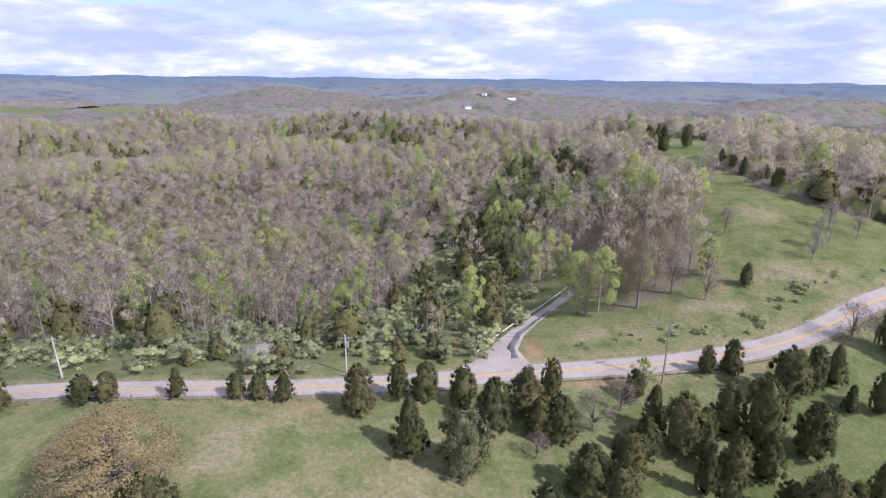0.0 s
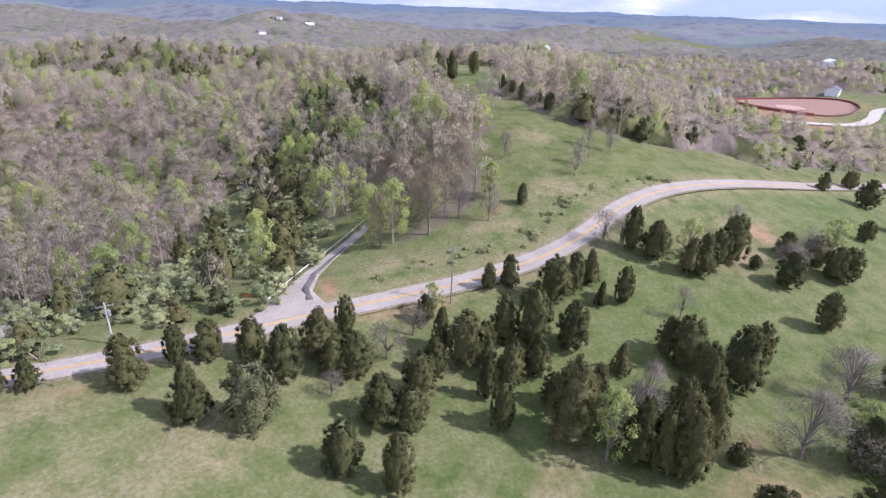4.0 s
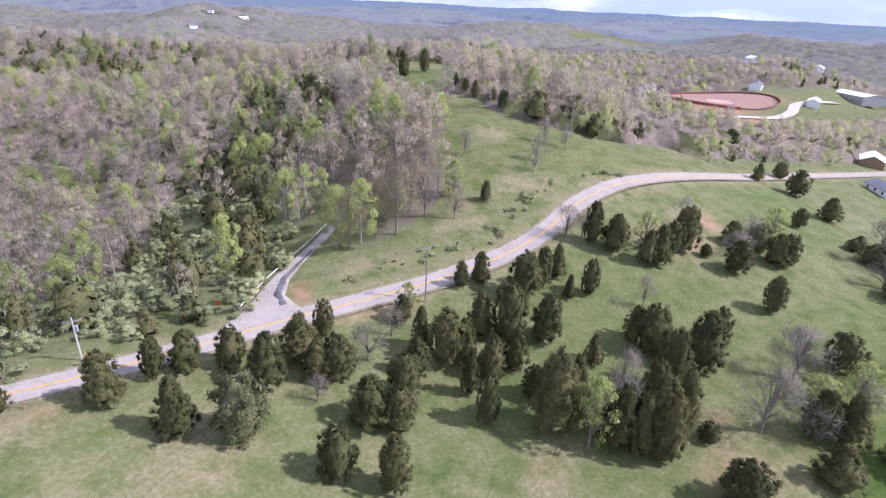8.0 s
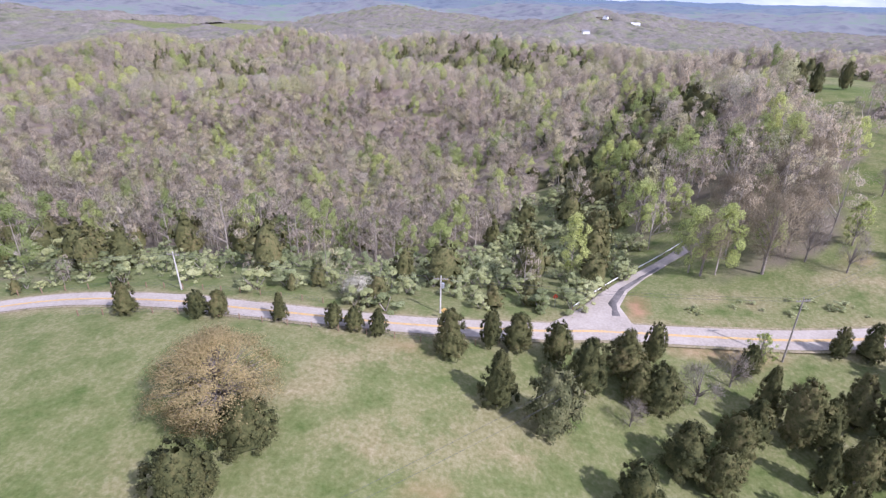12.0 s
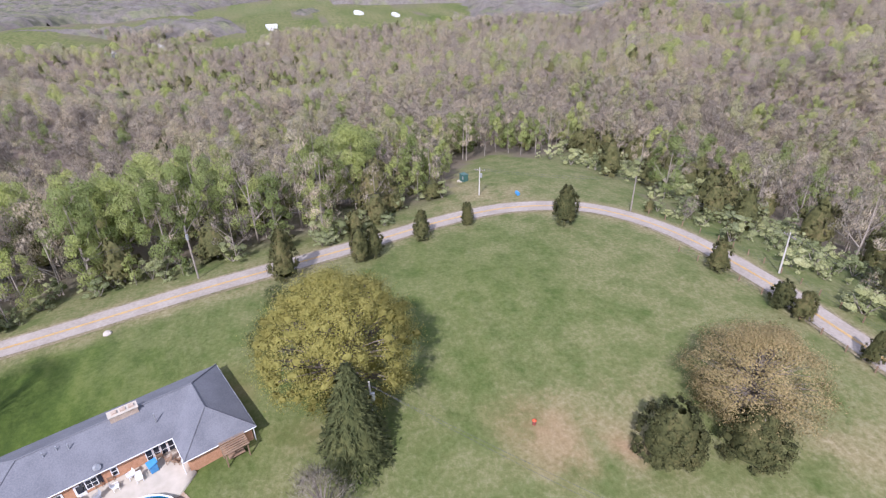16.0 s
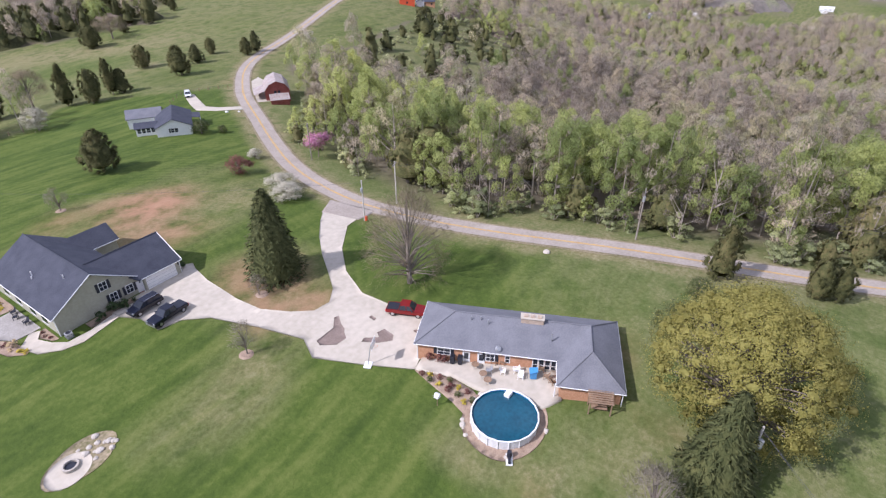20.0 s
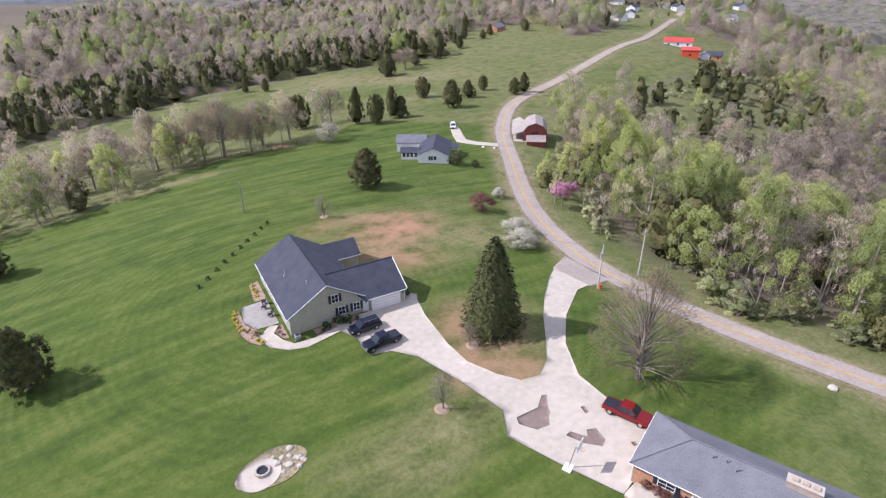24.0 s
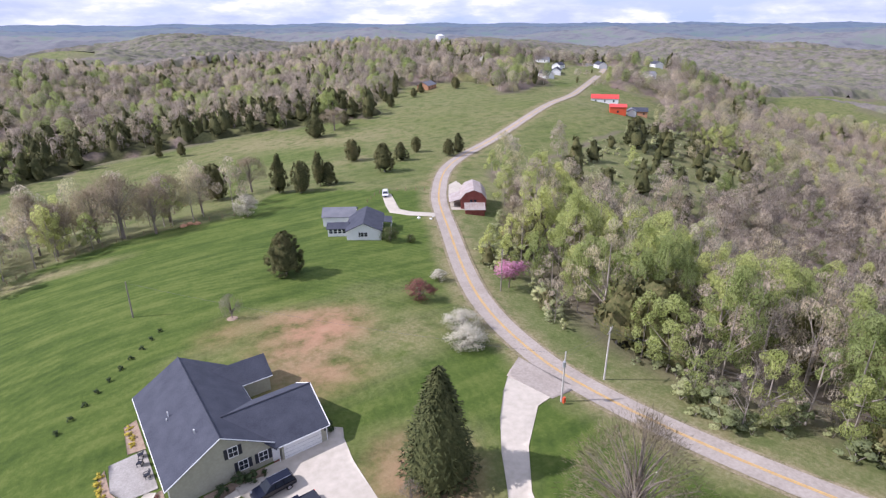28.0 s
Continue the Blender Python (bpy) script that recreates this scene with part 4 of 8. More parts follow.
for x, y, h, w in [(64.6, 85.2, 9.7, 4.7), (69.2, 86.3, 8.8, 4.5), (72.9, 79.6, 8.7, 3.7), (56.3, 71, 10.3, 6.2), (37, 63.6, 9.3, 3.4), (36.7, 57.4, 9.6, 3.7), (45.6, 52.7, 15, 8), (57.6, 44.5, 14, 8), (73.5, 61.8, 10.7, 7), (79.5, 55.3, 12.8, 7.4),
                   (61.4, 63.2, 6.4, 4), (110.4, 64.2, 9.1, 4.8), (62, 32.3, 8.5, 7.5), (78.6, 29.9, 7.2, 7.2), (107.6, 46.8, 8.2, 7.2), (89, 91.3, 9.4, 6.6), (96.8, 84.3, 10.1, 7), (106.8, 87.1, 12.3, 7), (114.5, 77.5, 9, 6.6), (53, 47, 12, 7)]:
    plant("cedar", "cedar", x, y, h, w, CEDAR_LABEL, "cedars in the pasture")
for x, y, h, w in [(130.9, 76.7, 9.3, 5.6), (159.4, 92.7, 6.4, 4.9), (181.9, 97, 8.4, 8), (165.4, 80.1, 3.8, 3.9), (163, 73.3, 6.1, 7), (185.3, 126.4, 6.7, 5.1), (205.1, 131, 7, 5.6), (191.9, 115.1, 10.1, 7.9), (68.4, 116.9, 5.9, 3.4),
                   (127, 158, 6.8, 3), (136.9, 150.5, 7, 3.6), (141.9, 150.6, 6.4, 3.2), (145.5, 148.6, 6.4, 3.8), (225.4, 170.4, 7, 8), (100, 199.6, 7.5, 3.4), (101, 193.2, 6.6, 3), (102, 187.3, 7, 3.2), (103.5, 176.5, 7, 3.4), (104, 170.8, 7.4, 4.4), (84, 231, 13, 7), (90, 229, 12, 6), (104, 240, 11, 5)]:
    plant("cedar", "cedar", x, y, h, w, CEDAR_LABEL, "cedars in the pasture")
for x, y, h, w in [(-87.1, 52.7, 9, 5), (-64, 68.7, 6.2, 4.5), (-52.5, 70.1, 5, 3.6), (-49.5, 71.1, 5.2, 3.6), (-39.7, 72.4, 5.6, 2.9), (-31.1, 73.1, 4.6, 2.8), (-27.8, 73.3, 4.7, 3.4), (-24, 73.3, 5.3, 3.5), (-34.0, 38.8, 8.4, 7.3), (-31.2, 47.3, 7.3, 6.9),
                   (-82.3, 0.2, 10, 5.4), (-84.6, 13, 7.2, 4), (-85.6, 15.6, 6.6, 3.6), (-90, 25, 6.6, 4.2), (-93.1, 35, 5.4, 2.6)]:
    plant("cedar", "cedar", x, y, h, w, "clipped-looking dense cedar at the edge of the road", "cedars along the road")
for x, y, h, w in [(-53.5, -125.5, 10.8, 8.6), (-80.9, -202, 15, 7), (-86, -195, 12, 6.8), (-95, -199, 13.5, 4.6), (-98, -198, 9, 7.2), (-123.6, -228, 10, 7), (-122.6, -200, 12, 8.4), (-138.5, -213, 8.4, 7), (-152, -222, 7.5, 4.6), (-159, -207, 8.2, 5.6), (-165.6, -208.5, 9.7, 6), (-63, -214.7, 14, 9), (-74.4, -321, 8, 4.5),
                   (-65.3, -330, 8, 4.5), (-135.6, -293, 11, 10), (15.4, -84.2, 11.4, 8.0), (25.1, -132.3, 11, 7.3), (-276, -196, 10, 9), (-258, -186, 9, 8), (-130, -122, 12, 7), (-139, -118, 13, 7), (-150, -132, 12, 7)]:
    plant("cedar", "cedar", x, y, h, w, "dark green round-crowned evergreen on the mown field", "evergreens on the field")

for x, y, h, w in [(-214, -352, 8, 5), (-228, -362, 9, 5), (-236, -350, 7, 5), (-250, -362, 8, 6), (-278, -356, 9, 6), (-284, -366, 8, 6), (-222, -378, 9, 5), (-205, -330, 9, 5), (-178, -312, 8, 6), (-160, -306, 9, 6)]:
    plant("cedar", "cedar", x, y, h, w, "dark evergreen in the clearing on the far hillside", "evergreens in the clearing")
plant("spruce_tree", "spruce", -46, -58.6, 15.4, 10.6, "tall dark cone-shaped spruce beside the driveway", category="tree")
plant("spruce_tree", "spruce", -43.6, 7.2, 13.4, 9.0, "dark narrow spruce beside the big yellow-green oak", category="tree")
plant("pine_tree", "pine", 3.0, 62.5, 11.5, 6.8, "loose grey-green pine in the pasture", pick=0)
plant("oak_tree", "oak", -52.6, 6.9, 18.0, 19.5, "large round tree with new yellow-green leaves on the lawn")
plant("oak_tree", "brownbud", -37.2, 51.6, 11.2, 16.5, "wide spreading tree with brown buds and bare limbs")
plant("maple_tree", "maple", -55.7, -39.2, 16, 13.5, "large bare tree with grey limbs beside the driveway")
plant("maple_tree", "twiggy", -36.0, 3.4, 8.5, 7, "small grey bare tree beside the spruce")
for x, y, h, w in [(-40.6, -56.3, 3.8, 2.8), (-31.2, -47.5, 5.4, 3.4), (-37.8, -111.6, 5.0, 3.6)]:
    plant("sapling", "bare", x, y, h, w, "thin bare sapling in a ring of mulch", "saplings on the lawn")
for x, y, h, w in [(-64.1, -1.9, 5, 6), (-75.4, -1.3, 2.6, 4.6), (-67.6, 1.5, 2.4, 4), (-84, -132.5, 4, 5.5), (-88, -129, 2.4, 3)]:
    plant("bush", "olive", x, y, h, w, "rounded grey-green garden bush on the lawn", "garden bushes", category="bush")
plant("blossom_bush", "white", -30.8, 84.4, 4.4, 7.0, "pale silvery bush in the roadside scrub", category="bush")
plant("bush", "maroon", -71.1, -99.9, 4.6, 6.6, "low dark red ornamental bush near the road", category="bush")
plant("blossom_bush", "white", -67.6, -80.0, 3.6, 7.5, "bush covered in white blossom at the road's edge", "white blossom bushes", category="bush")
plant("blossom_bush", "white", -70.8, -85.5, 3.4, 7.5, "bush covered in white blossom at the road's edge", "white blossom bushes", category="bush")
plant("blossom_bush", "white", -80.5, -106, 2.6, 4, "bush covered in white blossom at the road's edge", "white blossom bushes", category="bush")
plant("blossom_bush", "white", -62.6, -180, 7, 8, "small tree covered in white blossom", "white blossom bushes", category="bush")
plant("redbud_tree", "pink", -92.5, -96.6, 7.5, 8.0, "redbud tree covered in pink blossom by the road")
for x, y, h, w in [(-30, -190, 18, 17), (-44, -197, 15, 14), (-38, -186, 14, 11), (-24, -193, 16, 12), (-54, -199, 13, 11), (-10, -196, 18, 9), (-14, -190, 15, 9), (2, -194, 16, 9), (-17, -197, 13, 8), (-75, -214, 13, 12), (-150, -300, 11, 14), (8, -188, 13, 8)]:
    plant("field_tree", "hardwood", x, y, h, w * 1.05, "bare grey-brown hardwood at the fence line", "hardwoods along the fence")
plant("oak_tree", "spring", 50, 57, 9, 7, "young tree with fresh yellow-green leaves among the cedars", "young green trees")
plant("oak_tree", "spring", 35, 85, 7, 5, "young tree with fresh yellow-green leaves among the cedars", "young green trees")
plant("oak_tree", "spring", 97, 90, 10, 6, "young tree with fresh yellow-green leaves among the cedars", "young green trees")
plant("oak_tree", "spring", 93, 42, 6, 8, "young tree with fresh yellow-green leaves among the cedars", "young green trees")
plant("oak_tree", "spring", 62, 122, 10, 6, "young tree with fresh yellow-green leaves among the cedars", "young green trees")
for x, y, h, w in [(24, 75, 7, 6), (30, 80, 6, 5), (55, 50, 10, 8), (84, 38, 7, 8), (98, 38, 7, 8), (80, 98, 8, 7), (84, 97, 7, 6), (120, 82, 7, 8), (14, 68, 4.5, 4), (58, 113, 9, 5), (52, 117, 11, 6), (74, 140, 7, 5), (88, 125, 7, 4), (92, 130, 8, 4), (101, 140, 8, 4), (106, 136, 8, 4), (128, 84, 7, 6), (104, 52, 6, 7)]:
    plant("pasture_tree", "bare", x, y, h, w, "small bare grey tree in the rough pasture", "bare pasture trees")


for x, y, h, w in [(84.6, 94.3, 11.5, 4.2), (88, 90.1, 10.6, 4.4), (92.9, 84.8, 9.5, 4.6), (102.5, 86.6, 9.4, 5.4), (111.4, 83.9, 3.7, 3), (123.8, 87.3, 6.8, 6), (129.7, 83.3, 7.7, 6.5), (129.1, 77.4, 9, 6.3), (68.1, 79.9, 5.9, 2.8), (69.8, 53.4, 12.9, 5.5), (87.9, 59.5, 9.3, 4.9), (51.3, 55.6, 10.7, 5.4), (61.8, 49.3, 11.8, 5), (62, 44.5, 14.4, 4.8), (55.1, 44.8, 11.3, 5.4), (57.4, 42.2, 12.6, 4.5), (85.3, 37.7, 9.7, 5.9), (88.8, 35, 10.2, 6.7), (67, 42.8, 3.7, 3.3), (46.6, 60.1, 6.6, 4.2)]:
    plant("cedar", "cedar", x, y, h, w, "brownish cedar in a dense clump of the pasture", "cedars in the pasture")
for x, y, h, w in [(139.7, 87.2, 9.6, 8.7), (99.2, 39.4, 9.6, 8.1), (48.7, 48.2, 12.9, 7.6)]:
    plant("oak_tree", "spring", x, y, h, w, "rounded tree with bright yellow-green young leaves among cedars", "young green trees")
for x, y, h, w in [(56.9, 51.9, 12.3, 6.4), (94.8, 48, 10.4, 11.4), (77, 41.1, 12.4, 9.9)]:
    plant("pasture_tree", "twiggy", x, y, h, w, "round-crowned bare grey tree beside dark cedars", "bare pasture trees")
for x, y, h, w in [(82.1, 73.3, 6.8, 4.2), (131.6, 88, 6.8, 6.8), (114.6, 95, 8.5, 6.1)]:
    plant("pasture_tree", "bare", x, y, h, w, "small bare grey tree in the rough pasture", "bare pasture trees")


for x, y, h, w in [(92.4, 27.6, 9.5, 8.4), (149.4, 58.4, 7.2, 8.2), (168, 79.8, 5, 4.2), (158.5, 57.9, 11, 8.5), (166, 69, 7, 8), (171, 72, 8, 7), (163, 62, 8, 7), (178, 76, 8, 7), (73, 66, 8, 4.5), (31, 70, 8, 5), (27, 66, 9, 5.5), (42, 66, 8.5, 5), (47, 66.5, 9, 5.2), (24, 60.5, 7.5, 5.2), (15, 72.5, 8, 4.6), (33, 83, 6.5, 4)]:
    plant("cedar", "cedar", x, y, h, w, "brownish cedar in a dense clump of the pasture", "cedars in the pasture")
for x, y, h, w in [(164.6, 71.3, 14, 13), (174.3, 67.1, 17, 15), (122.5, 41, 12, 10), (152, 64, 9, 9), (181, 60, 13, 12)]:
    plant("pasture_tree", "twiggy", x, y, h, w, "round-crowned bare grey tree beside dark cedars", "bare pasture trees")
bank, bank_rng = spline([(27, 97.5), (40, 101.5), (56, 103.5), (68, 106), (80, 114), (96, 119.6), (118, 121)], 0.5), np.random.default_rng(21)
for k in range(58):
    x, y = bank[bank_rng.integers(0, len(bank))] + bank_rng.normal(0, 1.6, 2)
    h = bank_rng.uniform(0.5, 1.7)
    plant("bank_bush", "wild", float(x), float(y), float(h), float(h * bank_rng.uniform(1.4, 2.6)), "low straggling green bush on the roadside bank", "bushes on the bank", category="bush")
for x, y, h, w in [(40, 121.1, 13.9, 8.6), (43.2, 112.9, 16.4, 10.2), (49.9, 121.2, 14.5, 9), (31.8, 112.4, 13.2, 8.2), (58.1, 132.3, 12.4, 7.7), (47.1, 133, 12.1, 7.5), (40.5, 132.7, 14, 8.7), (55.4, 147, 12.6, 7.8), (60.8, 146.8, 13.3, 8.2)]:
    plant("roadside_tree", "hardwood", x, y, h, w, "slender tan budding hardwood beside the side road", "hardwoods by the side road")


# ---- the woods: one mesh for each sort ----
def scatter(r0, r1, cell, rng):
    """Jittered places on a ring round the middle."""
    k = np.arange(-r1, r1, cell)
    x, y = np.meshgrid(k, k)
    x = x.ravel() + rng.uniform(0, cell, x.size)
    y = y.ravel() + rng.uniform(0, cell, y.size)
    r = np.hypot(x + 10, y - 10)
    keep = (r >= r0) & (r < r1) & ((r < 200) | (x < 60) | (y > 0.25 * x))
    x, y = x[keep], y[keep]
    keep = woods(x, y)
    return x[keep], y[keep]


def grove(name, templates, x, y, high, wide, material, label, rng):
    """Many trees as one mesh."""
    if not len(x):
        return
    pick = rng.integers(0, len(templates), len(x))
    turn = rng.uniform(0, 2 * math.pi, len(x))
    z = height(x, y) - 0.2
    vs, fs, ts, ms, ns, n = [], [], [], [], [], 0
    for k, (wood, crown) in enumerate(templates):
        at = np.nonzero(pick == k)[0]
        if not len(at):
            continue
        v, f, q = join([wood, crown])
        c, s = np.cos(turn[at])[:, None], np.sin(turn[at])[:, None]
        w, h = wide[at][:, None], high[at][:, None]
        p = np.stack([(v[:, 0] * c - v[:, 1] * s) * w + x[at][:, None], (v[:, 0] * s + v[:, 1] * c) * w + y[at][:, None], v[:, 2] * h + z[at][:, None]], -1)
        vs.append(p.reshape(-1, 3))
        ns.append(np.stack([q[:, 0] * c - q[:, 1] * s, q[:, 0] * s + q[:, 1] * c, np.repeat(q[None, :, 2], len(at), 0)], -1).reshape(-1, 3))
        fs.append((f[None] + (np.arange(len(at)) * len(v))[:, None, None]).reshape(-1, 3) + n)
        ts.append(np.repeat(np.clip(rng.uniform(0, 1, len(at)) * 0.8 + 0.1 + 0.22 * wobble(x[at], y[at], 38, 0.6) - 0.3 * (y[at] < -300), 0, 1), len(v)))
        ms.append(np.tile(np.r_[np.zeros(len(wood[1])), np.ones(len(crown[1]))], len(at)))
        n += len(at) * len(v)
    ob = new(name, link_mesh(name, np.vstack(vs), np.vstack(fs), [M_WOODBARK, material], np.concatenate(ts), np.concatenate(ms), normals=np.vstack(ns)))
    tagged(ob, label, "woods", kind="stuff")


def forest_tree(rng, lumps, n, size, width=0.0, low=0.34, puff=0.15, limb_count=4, fill=0.8):
    """A forest tree 1 high and 1 wide: a stem, a few limbs, and an uneven round crown of clumps, each dense within and loose outside."""
    limbs = [tube([(0, 0, 0), (0.015, 0, 0.45), (0.0, 0.01, 0.85)] if limb_count else [(0, 0, 0), (0.0, 0.01, 0.8)], [0.017, 0.013, 0.004] if limb_count else [0.016, 0.006], 3)]
    m = lumps
    z = low + (0.9 - low) * (np.arange(m) + rng.uniform(0, 1, m)) / m
    a = np.arange(m) * 2.4 + rng.uniform(-0.6, 0.6, m)
    big = puff * rng.uniform(0.75, 1.25, m)
    r = 0.5 * np.sin(np.pi * np.clip((z - low + 0.2) / (1.14 - low), 0, 1) ** 0.95) ** 0.7 * rng.uniform(0.7, 1.1, m) - 0.7 * big
    c = np.stack([r * np.cos(a), r * np.sin(a), z], 1)
    c[-1] = (rng.uniform(-0.08, 0.08), rng.uniform(-0.08, 0.08), 0.9)
    for k in range(limb_count):
        e = c[(k * 3 + 1) % m]
        limbs.append(tube([(0, 0, max(0.25, e[2] - 0.3)), e], [0.009, 0.003], 3))
    mid = np.array([0, 0, low])
    q = rng.integers(0, m, n)
    d = unit(rng.normal(size=(n, 3)) + 0.8 * unit(c[q] - mid))
    p = c[q] + d * [1, 1, 0.75] * big[q][:, None] * rng.uniform(0.7, 1.25, (n, 1))
    out = unit(0.7 * d + unit((p - mid) * [1, 1, 0.8]))
    if width:
        w = unit(out * [1, 1, 0.5] + [0, 0, 0.6] + rng.normal(0, 0.35, (n, 3)))
        crown = [blades(p - w * size / 2, w, size * rng.uniform(0.6, 1.4, (n, 1)), width, rng, out)]
    else:
        crown = [flakes(p, size, rng, out)]
    if fill:
        crown += [lump(e, fill * b, rng, 2.2 * unit((e - mid) * [1, 1, 0.8])) for e, b in zip(c, big)]
    return join(limbs), join(crown)


def far_tree(rng, n, size, width, low=0.3):
    """A tree of a far wood: one uneven dome with twigs standing out of it."""
    a = np.arange(7) * 2 * math.pi / 7
    f1, f2 = rng.uniform(0, 6), rng.uniform(0, 6)
    rows = [(0.3, low), (0.47, low + 0.22), (0.4, 0.78), (0.2, 0.93)]
    rad = lambda t, z: 1 + 0.3 * np.sin(2 * t + f1 + 5 * z) + 0.25 * np.sin(3 * t + f2 - 4 * z)
    v = np.vstack([np.stack([r * rad(a, z) * np.cos(a + z), r * rad(a, z) * np.sin(a + z), np.full(7, z) + rng.uniform(-0.05, 0.05, 7)], 1) for r, z in rows] + [[(0.02, 0.0, 0.98)]])
    k = np.arange(28).reshape(4, 7)
    e = np.roll(k, -1, 1)
    f = np.concatenate([np.stack([k[:-1], e[:-1], e[1:]], -1).reshape(-1, 3), np.stack([k[:-1], e[1:], k[1:]], -1).reshape(-1, 3), np.stack([k[-1], e[-1], np.full(7, 28)], -1)])
    dome = faced(v, f, unit((v - [0, 0, low]) * [1, 1, 0.8]))
    q = rng.integers(7, 29, n)
    out = unit((v[q] - [0, 0, low]) * [1, 1, 0.8])
    p = v[q] * rng.uniform(0.9, 1.03, (n, 1)) + rng.normal(0, 0.07, (n, 3))
    w = unit(out * [1, 1, 0.5] + [0, 0, 0.6] + rng.normal(0, 0.35, (n, 3)))
    twigs = blades(p - w * size / 2, w, size * rng.uniform(0.6, 1.4, (n, 1)), width, rng, out)
    return tube([(0, 0, 0), (0.0, 0.01, 0.5)], [0.016, 0.01], 3), join([twigs, dome])


# The multiplier leans blue: a haze tint for far canopy, warmed back nearby
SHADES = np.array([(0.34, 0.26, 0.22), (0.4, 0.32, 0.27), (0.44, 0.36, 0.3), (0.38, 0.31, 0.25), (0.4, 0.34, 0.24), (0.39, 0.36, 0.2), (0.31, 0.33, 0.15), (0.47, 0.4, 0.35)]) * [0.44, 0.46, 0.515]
GREENS = np.array([(0.15, 0.16, 0.075), (0.17, 0.18, 0.09), (0.19, 0.185, 0.1), (0.135, 0.145, 0.07)])


def forest_parts(x, y):
    """Shares of evergreens and of green hardwoods at places in the woods."""
    near_road = near_line(ROAD, x, y, 60)
    patch_n = wobble(x, y, 60, 0.4) + 0.6 * wobble(x, y, 23, 1.9)
    west = (x < -76) & (y < 22) & (y > -135) & (near_road < 50)
    middle = inside([(-6, 150), (22, 150), (36, 165), (50, 195), (62, 235), (56, 300), (20, 300), (-6, 220)], x, y)
    dark_belt = inside([(60, -300), (60, -390), (-50, -420), (-120, -410), (-200, -372), (-270, -335), (-250, -300), (-177, -315), (-104, -343), (-40, -340), (20, -305)], x, y)
    ridge = inside([(-420, 480), (-150, 520), (20, 480), (30, 560), (-150, 610), (-420, 570)], x, y)
    north_edge = (y > 72) & (near_road < 48)
    pines = inside([(-640, -160), (-560, -110), (-520, 40), (-600, 60), (-680, -60)], x, y)
    south_green = y < -330
    knoll_edge = (x < -60) & (y > 18) & (np.hypot(x + 125, y - 58) < 62)
    hollow = (x < 40) & (y > 60) & (near_road < 34)
    ever = np.select([dark_belt, middle, ridge, pines, knoll_edge, hollow, north_edge, west, south_green, patch_n > 0.95], [0.72, 0.6, 0.34, 0.45, 0.34, 0.3, 0.16, 0.12, 0.2, 0.16], 0.03)
    green = np.select([dark_belt, west, middle, north_edge, south_green, patch_n < -0.7], [0.08, 0.58, 0.22, 0.2, 0.22, 0.28], 0.14)
    return ever, green, west, near_road


